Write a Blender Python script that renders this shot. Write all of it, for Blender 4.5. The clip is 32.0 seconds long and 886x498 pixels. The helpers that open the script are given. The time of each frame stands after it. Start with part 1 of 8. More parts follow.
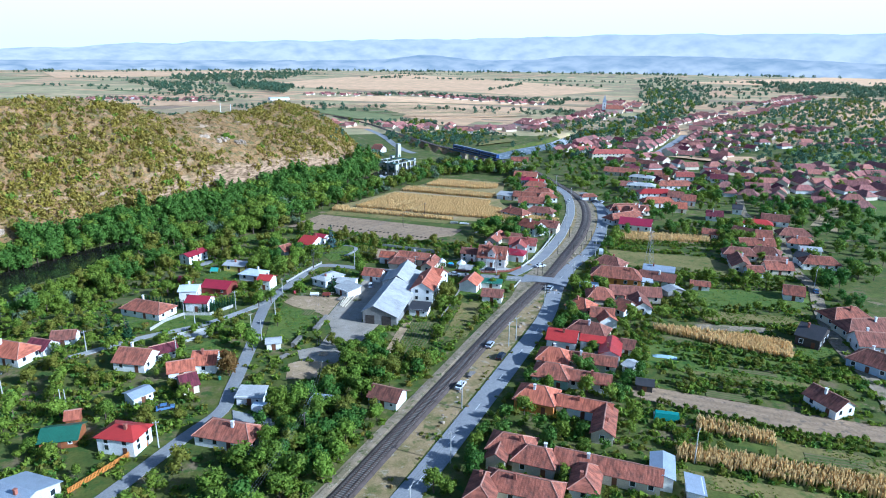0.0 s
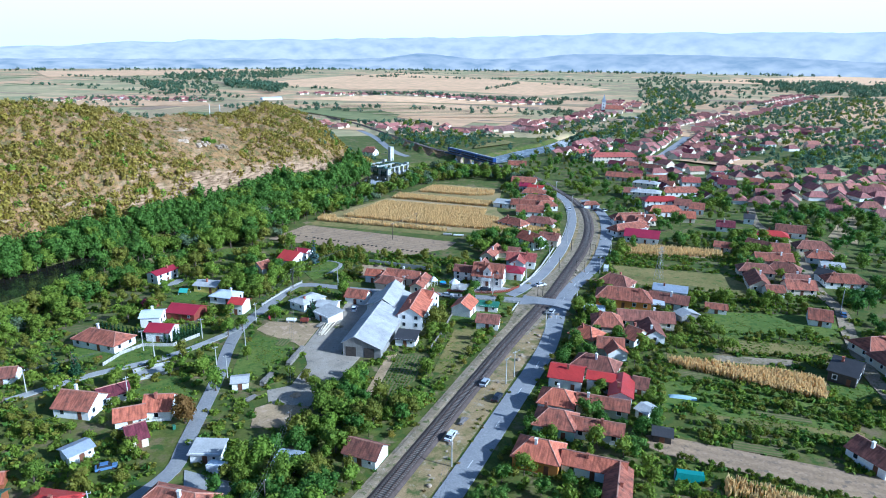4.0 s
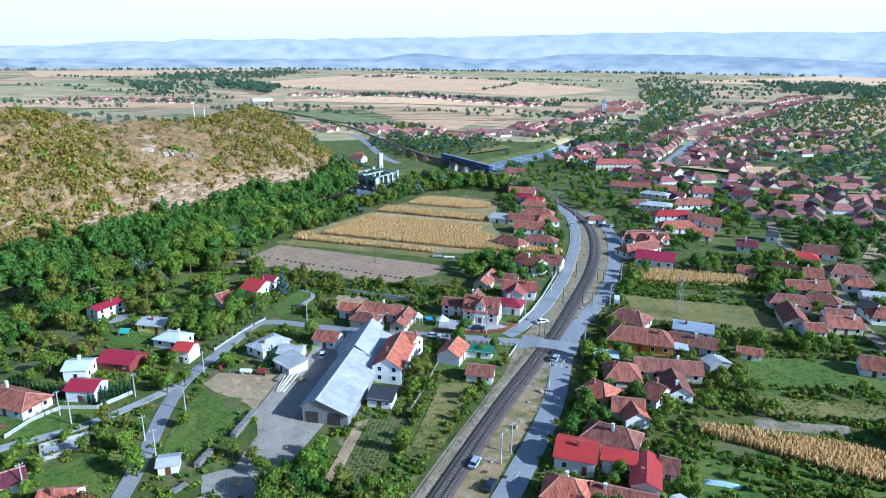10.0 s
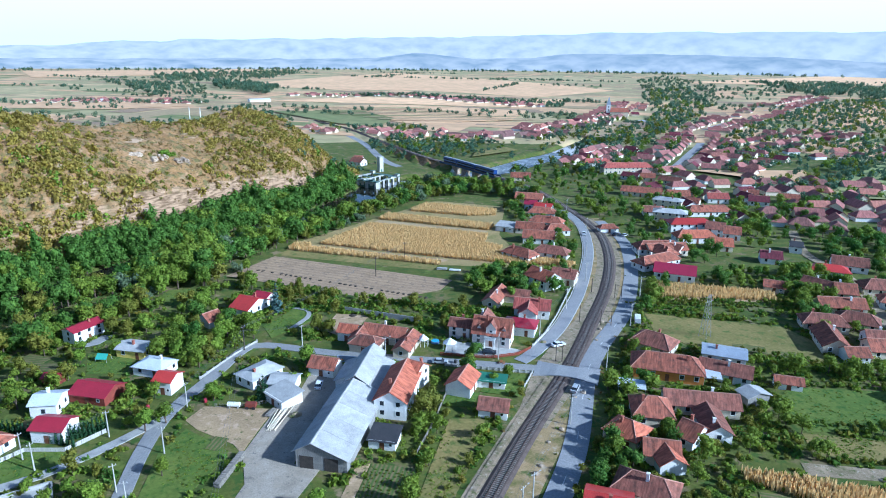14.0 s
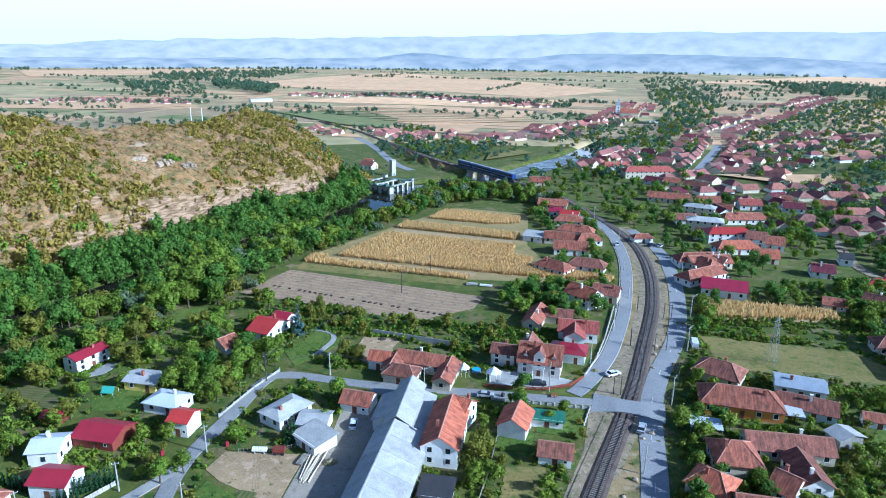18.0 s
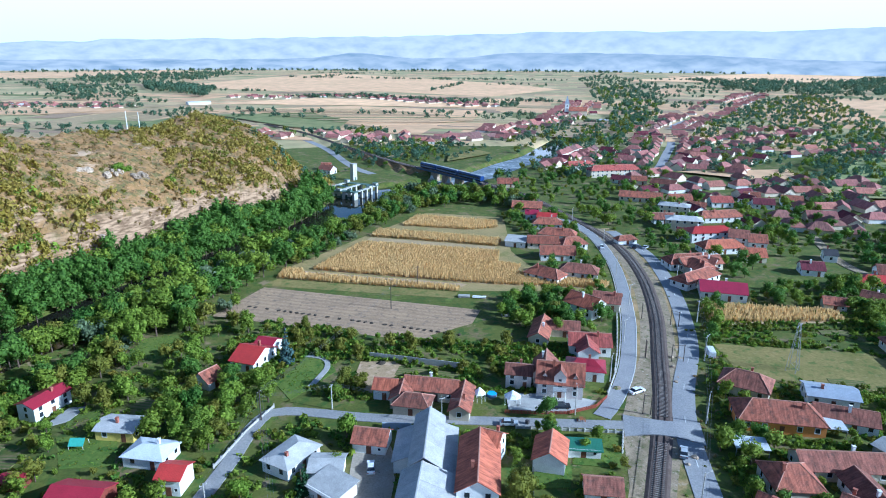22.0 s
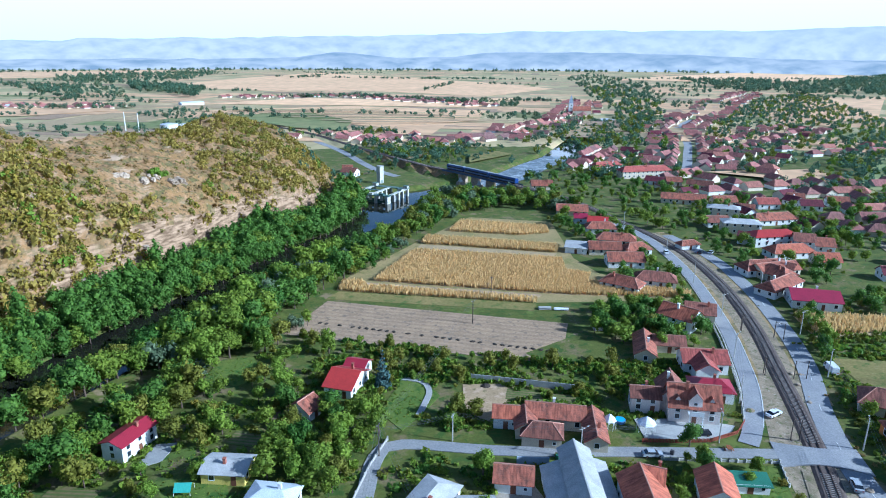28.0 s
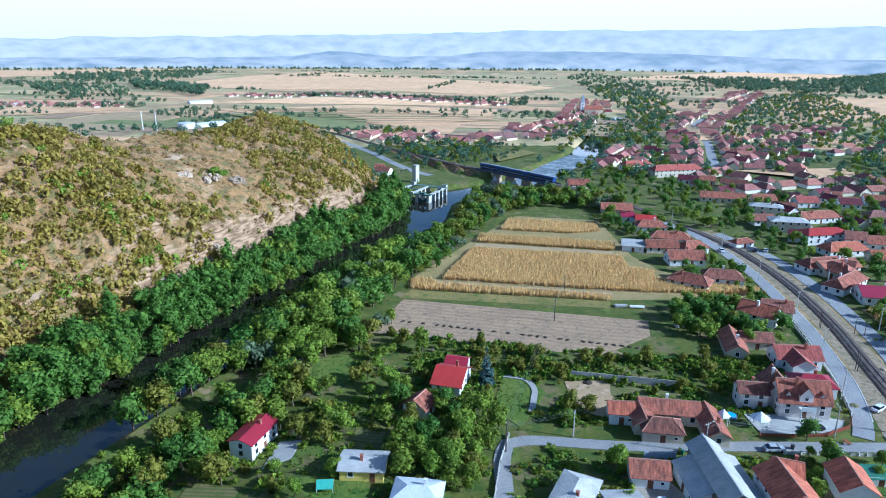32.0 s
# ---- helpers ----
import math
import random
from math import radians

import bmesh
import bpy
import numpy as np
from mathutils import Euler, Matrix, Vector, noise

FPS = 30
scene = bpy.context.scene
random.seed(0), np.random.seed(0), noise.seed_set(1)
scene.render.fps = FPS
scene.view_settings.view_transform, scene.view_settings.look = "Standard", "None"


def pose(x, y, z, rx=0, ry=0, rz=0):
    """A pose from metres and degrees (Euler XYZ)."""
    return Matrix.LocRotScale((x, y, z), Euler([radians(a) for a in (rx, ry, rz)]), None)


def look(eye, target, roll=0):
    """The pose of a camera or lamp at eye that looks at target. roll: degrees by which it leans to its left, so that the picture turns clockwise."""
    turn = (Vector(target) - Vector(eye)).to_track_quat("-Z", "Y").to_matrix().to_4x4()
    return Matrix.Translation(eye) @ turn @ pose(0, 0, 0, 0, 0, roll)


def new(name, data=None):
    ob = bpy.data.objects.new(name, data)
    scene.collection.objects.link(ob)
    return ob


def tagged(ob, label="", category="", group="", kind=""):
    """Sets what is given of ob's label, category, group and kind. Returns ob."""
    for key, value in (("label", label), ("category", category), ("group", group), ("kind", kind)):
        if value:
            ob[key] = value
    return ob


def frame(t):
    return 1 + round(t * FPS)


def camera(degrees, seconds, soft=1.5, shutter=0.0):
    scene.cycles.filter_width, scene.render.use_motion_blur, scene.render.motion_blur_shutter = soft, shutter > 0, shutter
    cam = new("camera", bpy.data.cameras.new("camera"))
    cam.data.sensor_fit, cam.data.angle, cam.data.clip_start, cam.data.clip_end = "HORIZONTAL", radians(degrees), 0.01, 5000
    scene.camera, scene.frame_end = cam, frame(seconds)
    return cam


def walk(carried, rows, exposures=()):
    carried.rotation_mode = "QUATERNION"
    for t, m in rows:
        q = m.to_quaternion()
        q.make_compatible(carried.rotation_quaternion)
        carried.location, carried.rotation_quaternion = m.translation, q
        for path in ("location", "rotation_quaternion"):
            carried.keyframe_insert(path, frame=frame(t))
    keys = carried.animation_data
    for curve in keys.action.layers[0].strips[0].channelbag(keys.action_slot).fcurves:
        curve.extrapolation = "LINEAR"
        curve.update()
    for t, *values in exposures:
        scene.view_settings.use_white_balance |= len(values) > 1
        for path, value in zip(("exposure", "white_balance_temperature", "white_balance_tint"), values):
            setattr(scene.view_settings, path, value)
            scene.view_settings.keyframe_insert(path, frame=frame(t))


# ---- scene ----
cam = camera(68.3, 32.0, 1.0)
PATH = [
    (0, (-13.523, 25.927, 82.812), (-13.014, 27.775, 82.239), 0.6),
    (1, (-11.509, 31.006, 82.891), (-10.998, 32.853, 82.319), 0.6),
    (2, (-9.371, 36.3, 83.044), (-8.86, 38.147, 82.471), 0.6),
    (3, (-7.389, 41.877, 83.203), (-6.875, 43.722, 82.628), 0.6),
    (6, (-0.401, 59.802, 83.366), (0.116, 61.645, 82.788), 0.6),
    (7, (2.118, 65.789, 83.356), (2.633, 67.633, 82.777), 0.5),
    (8, (4.268, 71.179, 83.49), (4.784, 73.022, 82.91), 0.5),
    (9, (6.016, 75.973, 83.458), (6.537, 77.815, 82.879), 0.5),
    (10, (7.782, 80.355, 83.312), (8.304, 82.197, 82.735), 0.6),
    (11, (9.348, 84.384, 83.171), (9.87, 86.227, 82.594), 0.5),
    (12, (10.35, 88.423, 83.12), (10.874, 90.265, 82.544), 0.6),
    (13, (10.621, 93.103, 83.092), (11.146, 94.944, 82.515), 0.6),
    (17, (6.002, 114.686, 82.701), (6.523, 116.529, 82.124), 0.7),
    (18, (3.88, 120.113, 82.506), (4.412, 121.952, 81.928), 0.7),
    (19, (1.362, 125.341, 82.276), (1.935, 127.168, 81.699), 0.7),
    (20, (-1.354, 130.562, 81.908), (-0.722, 132.369, 81.331), 0.5),
    (21, (-4.161, 135.592, 81.646), (-3.482, 137.382, 81.07), 0.4),
    (22, (-7.338, 140.507, 81.433), (-6.636, 142.288, 80.857), 0.4),
    (23, (-10.507, 145.422, 81.456), (-9.794, 147.198, 80.877), 0.4),
    (24, (-13.84, 150.132, 81.13), (-13.121, 151.906, 80.552), 0.4),
    (25, (-17.296, 154.596, 80.623), (-16.571, 156.37, 80.049), 0.3),
    (28, (-31.96, 166.271, 80.308), (-31.201, 168.029, 79.731), 0.4),
    (29, (-39.44, 169.609, 80.212), (-38.66, 171.357, 79.635), 0.5),
    (30, (-47.126, 172.222, 80.3), (-46.344, 173.969, 79.72), 0.4),
    (31, (-53.943, 174.579, 80.274), (-53.162, 176.327, 79.695), 0.4),
    (32, (-58.253, 176.19, 80.414), (-57.471, 177.937, 79.834), 0.5),
]
walk(cam, [(t, look(e, a, r)) for t, e, a, r in PATH], [(0.0, 0.45, 4520, 5), (32.0, 0.45, 4520, 5)])

# ---- world, sun, exposure ----
SUN_AZ, SUN_EL = 128.0, 27.0
world = bpy.data.worlds.new("world")
scene.world = world
world.use_nodes = True
wn = world.node_tree
sky = wn.nodes.new("ShaderNodeTexSky")
sky.sky_type, sky.sun_disc = "NISHITA", False
sky.sun_elevation, sky.sun_rotation = radians(SUN_EL), radians(SUN_AZ)
sky.air_density, sky.dust_density, sky.ozone_density = 1.0, 1.0, 1.5
wn.links.new(sky.outputs[0], wn.nodes["Background"].inputs[0])
wn.nodes["Background"].inputs[1].default_value = 0.088
sun = new("sun", bpy.data.lights.new("sun", "SUN"))
sun.data.energy, sun.data.angle, sun.data.color = 5.4, radians(0.6), (1.0, 0.94, 0.84)
SUN_DIR = Vector((math.sin(radians(SUN_AZ)) * math.cos(radians(SUN_EL)), math.cos(radians(SUN_AZ)) * math.cos(radians(SUN_EL)), math.sin(radians(SUN_EL))))
sun.matrix_world = look(SUN_DIR * 200, (0, 0, 0))


# ---- materials ----
def material(name, a, b=None, scale=1.0, fine=12.0, rough=0.9, bump=0.3, vary=0.12, metal=0.0, third=None, spec=0.3, coord="Object"):
    """A surface of two colours mixed by noise at two scales, with fine relief and a change of tone from object to object."""
    m = bpy.data.materials.new(name)
    m.use_nodes = True
    nt = m.node_tree
    n, li = nt.nodes, nt.links
    bs = n["Principled BSDF"]
    tc = n.new("ShaderNodeTexCoord")
    n1 = n.new("ShaderNodeTexNoise")
    n1.inputs["Scale"].default_value, n1.inputs["Detail"].default_value, n1.inputs["Roughness"].default_value = scale, 9, 0.7
    li.new(tc.outputs[coord], n1.inputs["Vector"])
    n2 = n.new("ShaderNodeTexNoise")
    n2.inputs["Scale"].default_value, n2.inputs["Detail"].default_value = fine, 3
    li.new(tc.outputs[coord], n2.inputs["Vector"])
    ramp = n.new("ShaderNodeValToRGB")
    e = ramp.color_ramp.elements
    e[0].position, e[1].position = 0.36, 0.64
    e[0].color, e[1].color = (*a, 1), (*(b or a), 1)
    if third:
        k = ramp.color_ramp.elements.new(0.52)
        k.color = (*third, 1)
    li.new(n1.outputs["Fac"], ramp.inputs["Fac"])
    info = n.new("ShaderNodeObjectInfo")
    hsv = n.new("ShaderNodeHueSaturation")
    ma = n.new("ShaderNodeMapRange")
    ma.inputs["To Min"].default_value, ma.inputs["To Max"].default_value = 1 - vary, 1 + vary
    li.new(info.outputs["Random"], ma.inputs["Value"])
    mf = n.new("ShaderNodeMapRange")
    mf.inputs["To Min"].default_value, mf.inputs["To Max"].default_value = 0.6, 1.4
    li.new(n2.outputs["Fac"], mf.inputs["Value"])
    mu = n.new("ShaderNodeMath")
    mu.operation = "MULTIPLY"
    li.new(ma.outputs[0], mu.inputs[0])
    li.new(mf.outputs[0], mu.inputs[1])
    li.new(ramp.outputs[0], hsv.inputs["Color"])
    li.new(mu.outputs[0], hsv.inputs["Value"])
    li.new(hsv.outputs[0], bs.inputs["Base Color"])
    bs.inputs["Roughness"].default_value, bs.inputs["Metallic"].default_value = rough, metal
    bs.inputs["Specular IOR Level"].default_value = spec
    if bump:
        bp = n.new("ShaderNodeBump")
        bp.inputs["Strength"].default_value, bp.inputs["Distance"].default_value = bump, 0.05
        li.new(n2.outputs["Fac"], bp.inputs["Height"])
        li.new(bp.outputs[0], bs.inputs["Normal"])
    return m


def leaves(name, a, b, vary=0.2, glow=0.35):
    """Foliage: colour shifts from leaf clump to leaf clump and from tree to tree, with light passing through."""
    m = bpy.data.materials.new(name)
    m.use_nodes = True
    n, li = m.node_tree.nodes, m.node_tree.links
    bs = n["Principled BSDF"]
    geo, info = n.new("ShaderNodeNewGeometry"), n.new("ShaderNodeObjectInfo")
    mix = n.new("ShaderNodeMix")
    mix.data_type = "RGBA"
    mix.inputs[6].default_value, mix.inputs[7].default_value = (*a, 1), (*b, 1)
    ad = n.new("ShaderNodeMath")
    ad.operation = "MULTIPLY_ADD"
    li.new(geo.outputs["Random Per Island"], ad.inputs[0])
    ad.inputs[1].default_value = 0.5
    half = n.new("ShaderNodeMath")
    half.operation = "MULTIPLY"
    half.inputs[1].default_value = 0.5
    li.new(info.outputs["Random"], half.inputs[0])
    li.new(half.outputs[0], ad.inputs[2])
    li.new(ad.outputs[0], mix.inputs[0])
    hsv = n.new("ShaderNodeHueSaturation")
    mr = n.new("ShaderNodeMapRange")
    mr.inputs["To Min"].default_value, mr.inputs["To Max"].default_value = 1 - vary, 1 + vary
    li.new(geo.outputs["Random Per Island"], mr.inputs["Value"])
    li.new(mr.outputs[0], hsv.inputs["Value"])
    li.new(mix.outputs[2], hsv.inputs["Color"])
    li.new(hsv.outputs[0], bs.inputs["Base Color"])
    bs.inputs["Roughness"].default_value, bs.inputs["Specular IOR Level"].default_value = 0.7, 0.25
    tr = n.new("ShaderNodeBsdfTranslucent")
    li.new(hsv.outputs[0], tr.inputs["Color"])
    ms = n.new("ShaderNodeMixShader")
    ms.inputs[0].default_value = glow
    li.new(bs.outputs[0], ms.inputs[1])
    li.new(tr.outputs[0], ms.inputs[2])
    li.new(ms.outputs[0], n["Material Output"].inputs["Surface"])
    return m


def tiles(name, a, b, third, vary=0.2, rough=0.85, course=0.34, pan=0.24, depth=0.06):
    """Roof tiles: courses down the slope and pans along the ridge as relief, weathered patches as colour."""
    m = material(name, a, b, 0.7, 9.0, rough, 0.2, vary, third=third)
    n, li = m.node_tree.nodes, m.node_tree.links
    tc = [k for k in n if k.type == "TEX_COORD"][0]
    hs = []
    for axis, size in (("Y", course), ("X", pan)):
        w = n.new("ShaderNodeTexWave")
        w.wave_type, w.bands_direction = "BANDS", axis
        w.wave_profile = "SAW" if axis == "Y" else "SIN"
        w.inputs["Scale"].default_value = 0.314 / size
        w.inputs["Distortion"].default_value = 0.4
        li.new(tc.outputs["Object"], w.inputs["Vector"])
        hs.append(w)
    streak = n.new("ShaderNodeTexNoise")
    streak.inputs["Scale"].default_value, streak.inputs["Detail"].default_value = 2.2, 5
    sm = n.new("ShaderNodeMapping")
    sm.inputs["Scale"].default_value = (1.0, 0.16, 0.16)
    li.new(tc.outputs["Object"], sm.inputs[0])
    li.new(sm.outputs[0], streak.inputs["Vector"])
    sr = n.new("ShaderNodeMapRange")
    sr.inputs["From Min"].default_value, sr.inputs["From Max"].default_value = 0.35, 0.65
    sr.inputs["To Min"].default_value, sr.inputs["To Max"].default_value = 0.68, 1.34
    li.new(streak.outputs["Fac"], sr.inputs["Value"])
    bright = [k for k in n if k.type == "MATH"][0]
    both = n.new("ShaderNodeMath")
    both.operation = "MULTIPLY"
    li.new(bright.outputs[0], both.inputs[0])
    li.new(sr.outputs[0], both.inputs[1])
    li.new(both.outputs[0], [k for k in n if k.type == "HUE_SAT"][0].inputs["Value"])
    ad = n.new("ShaderNodeMath")
    ad.operation = "ADD"
    li.new(hs[0].outputs["Fac"], ad.inputs[0])
    li.new(hs[1].outputs["Fac"], ad.inputs[1])
    bp = [k for k in n if k.type == "BUMP"][0]
    bp.inputs["Distance"].default_value, bp.inputs["Strength"].default_value = depth, 0.3
    li.new(ad.outputs[0], bp.inputs["Height"])
    return m


def ribbed(name, a, b, size=0.3, rough=0.45, metal=0.0, vary=0.12):
    """Ribbed or corrugated sheet, ribs running down the slope."""
    m = material(name, a, b, 0.35, 5.0, rough, 0.3, vary, metal, spec=0.45)
    n, li = m.node_tree.nodes, m.node_tree.links
    tc = [k for k in n if k.type == "TEX_COORD"][0]
    w = n.new("ShaderNodeTexWave")
    w.wave_type, w.bands_direction = "BANDS", "X"
    w.inputs["Scale"].default_value = 0.314 / size
    li.new(tc.outputs["Object"], w.inputs["Vector"])
    bp = [k for k in n if k.type == "BUMP"][0]
    bp.inputs["Distance"].default_value, bp.inputs["Strength"].default_value = 0.05, 0.25
    li.new(w.outputs["Fac"], bp.inputs["Height"])
    return m


ROOF = {
    "tile": tiles("roof_tile_brown", (0.36, 0.120, 0.070), (0.14, 0.064, 0.045), (0.26, 0.093, 0.058)),
    "tiled": tiles("roof_tile_dark", (0.26, 0.10, 0.068), (0.125, 0.06, 0.045), (0.195, 0.08, 0.055)),
    "tileo": tiles("roof_tile_orange", (0.47, 0.145, 0.075), (0.29, 0.09, 0.055), (0.40, 0.125, 0.07), 0.14),
    "tiler": tiles("roof_tile_red", (0.38, 0.10, 0.075), (0.22, 0.065, 0.055), (0.32, 0.085, 0.065)),
    "redm": ribbed("red_roof_sheet", (0.44, 0.045, 0.036), (0.34, 0.036, 0.030)),
    "redd": ribbed("dark_red_roof_sheet", (0.30, 0.022, 0.04), (0.25, 0.02, 0.035)),
    "magenta": ribbed("crimson_roof_sheet", (0.30, 0.022, 0.055), (0.23, 0.02, 0.045)),
    "purple": tiles("plum_roof_tile", (0.15, 0.03, 0.045), (0.10, 0.025, 0.035), (0.13, 0.03, 0.04)),
    "grey": ribbed("grey_cement_sheet", (0.47, 0.46, 0.44), (0.33, 0.325, 0.31), 0.18, 0.85),
    "blue": ribbed("zinc_sheet", (0.42, 0.46, 0.52), (0.34, 0.37, 0.42), 0.25, 0.4, 0.2),
    "white": ribbed("white_roof_sheet", (0.60, 0.63, 0.68), (0.50, 0.53, 0.58)),
    "dark": ribbed("dark_roof_sheet", (0.06, 0.055, 0.055), (0.04, 0.04, 0.04)),
    "green": ribbed("green_roof_sheet", (0.05, 0.16, 0.10), (0.04, 0.13, 0.08)),
}
WALL = {
    "white": material("white_plaster", (0.80, 0.79, 0.76), (0.70, 0.69, 0.66), 0.5, 8, 0.9, 0.1, 0.06),
    "cream": material("cream_plaster", (0.66, 0.58, 0.44), (0.56, 0.49, 0.37), 0.5, 8, 0.9, 0.1, 0.15),
    "pink": material("pale_pink_plaster", (0.74, 0.66, 0.60), (0.68, 0.60, 0.55), 0.5, 8, 0.9, 0.1, 0.04),
    "orange": material("orange_plaster", (0.66, 0.27, 0.06), (0.58, 0.23, 0.05), 0.5, 8, 0.9, 0.1, 0.05),
    "yellow": material("yellow_plaster", (0.68, 0.55, 0.12), (0.62, 0.50, 0.12), 0.5, 8, 0.9, 0.1, 0.05),
    "green": material("pale_green_plaster", (0.42, 0.60, 0.45), (0.36, 0.52, 0.40), 0.5, 8, 0.9, 0.1, 0.05),
    "blue": material("pale_blue_plaster", (0.45, 0.52, 0.62), (0.40, 0.46, 0.55), 0.5, 8, 0.9, 0.1, 0.05),
    "grey": material("grey_boards", (0.30, 0.29, 0.27), (0.20, 0.19, 0.18), 0.8, 10, 0.9, 0.2, 0.1),
    "dark": material("dark_boards", (0.08, 0.065, 0.055), (0.05, 0.045, 0.04), 0.8, 10, 0.9, 0.2, 0.1),
    "timber": material("stained_timber", (0.30, 0.11, 0.04), (0.22, 0.08, 0.03), 0.8, 10, 0.7, 0.2, 0.1),
    "redd": material("red_stained_boards", (0.22, 0.05, 0.03), (0.16, 0.04, 0.03), 0.8, 10, 0.8, 0.2, 0.1),
}
GLASS = material("window_glass", (0.03, 0.035, 0.045), (0.02, 0.025, 0.03), 1, 5, 0.12, 0, 0.2, spec=0.6)
FRAME = material("white_paint", (0.78, 0.78, 0.76), (0.7, 0.7, 0.68), 2, 20, 0.6, 0.05)
BROWNPAINT = material("brown_paint", (0.16, 0.07, 0.035), (0.12, 0.05, 0.03), 2, 20, 0.6, 0.05)
BRICK = material("chimney_brick", (0.36, 0.14, 0.09), (0.28, 0.10, 0.07), 2, 14, 0.9, 0.3)
CONCRETE = material("concrete", (0.42, 0.41, 0.38), (0.33, 0.32, 0.30), 0.4, 6, 0.95, 0.2, 0.1)
ASPHALT = material("asphalt", (0.25, 0.25, 0.26), (0.31, 0.305, 0.30), 0.12, 3, 0.95, 0.15, 0.0)
LANE = material("worn_asphalt", (0.23, 0.23, 0.235), (0.30, 0.29, 0.275), 0.2, 3, 0.95, 0.15, 0.0)
GRAVEL = material("gravel", (0.36, 0.28, 0.185), (0.17, 0.145, 0.075), 0.22, 4, 0.95, 0.6, 0.0, third=(0.27, 0.21, 0.135))
BALLAST = material("ballast", (0.085, 0.062, 0.05), (0.13, 0.10, 0.085), 0.6, 9, 0.95, 0.6, 0.0)
SLEEPER = material("sleeper_concrete", (0.26, 0.23, 0.20), (0.18, 0.15, 0.13), 1, 10, 0.9, 0.2, 0.15)
RAILSTEEL = material("rail_steel", (0.16, 0.10, 0.075), (0.12, 0.08, 0.06), 2, 12, 0.5, 0.1, 0.0, 0.6)
EARTH = material("ploughed_earth", (0.41, 0.285, 0.165), (0.31, 0.215, 0.125), 0.12, 1.4, 1.0, 0.6, 0.0, third=(0.35, 0.245, 0.15))
DRYEARTH = material("bare_earth", (0.42, 0.30, 0.165), (0.29, 0.21, 0.11), 0.1, 2, 1.0, 0.5, 0.0, third=(0.35, 0.25, 0.14))
MEADOW = material("dry_meadow", (0.27, 0.205, 0.07), (0.15, 0.14, 0.032), 0.06, 1.2, 1.0, 0.5, 0.0, third=(0.20, 0.17, 0.05))
LAWN = material("green_meadow", (0.085, 0.135, 0.018), (0.14, 0.17, 0.028), 0.06, 1.2, 1.0, 0.5, 0.0)
STUBBLE = material("stubble", (0.42, 0.31, 0.17), (0.33, 0.25, 0.13), 0.12, 1.0, 1.0, 0.4, 0.0)
# far field colours, set paler than stubble and lawn nearby
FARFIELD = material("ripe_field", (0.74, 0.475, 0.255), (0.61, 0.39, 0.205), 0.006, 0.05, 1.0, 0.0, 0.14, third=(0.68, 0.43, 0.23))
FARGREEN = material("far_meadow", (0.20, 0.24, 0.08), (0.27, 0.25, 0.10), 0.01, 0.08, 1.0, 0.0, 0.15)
TRUNK = material("bark", (0.12, 0.085, 0.06), (0.08, 0.06, 0.045), 2, 12, 0.95, 0.4)
CORNLEAF = leaves("dry_maize", (0.78, 0.56, 0.25), (0.65, 0.47, 0.20), 0.2, 0.45)
LEAF = {
    "green": leaves("leaf_green", (0.111, 0.189, 0.018), (0.210, 0.264, 0.024)),
    "deep": leaves("leaf_deep_green", (0.063, 0.154, 0.020), (0.120, 0.204, 0.026)),
    "olive": leaves("leaf_olive", (0.145, 0.174, 0.020), (0.220, 0.209, 0.026)),
    "gold": leaves("leaf_gold_olive", (0.275, 0.235, 0.042), (0.36, 0.265, 0.048)),
    # green foliage with distance haze put into its colour, for far trees
    "hazy": leaves("leaf_green_painted_haze", (0.085, 0.155, 0.085), (0.13, 0.195, 0.12)),
    "bright": leaves("leaf_bright_green", (0.155, 0.253, 0.022), (0.233, 0.308, 0.031)),
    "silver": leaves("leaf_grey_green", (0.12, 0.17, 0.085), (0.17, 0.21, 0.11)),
    "yellow": leaves("leaf_yellow", (0.34, 0.25, 0.03), (0.26, 0.23, 0.03)),
    "brown": leaves("leaf_russet", (0.22, 0.115, 0.03), (0.18, 0.12, 0.03)),
    "tan": leaves("leaf_dry_tan", (0.32, 0.225, 0.08), (0.25, 0.17, 0.06)),
    "needle": leaves("needles", (0.022, 0.060, 0.020), (0.030, 0.075, 0.026), 0.3, 0.1),
    "spruce": leaves("blue_needles", (0.10, 0.16, 0.15), (0.075, 0.13, 0.12), 0.3, 0.1),
}


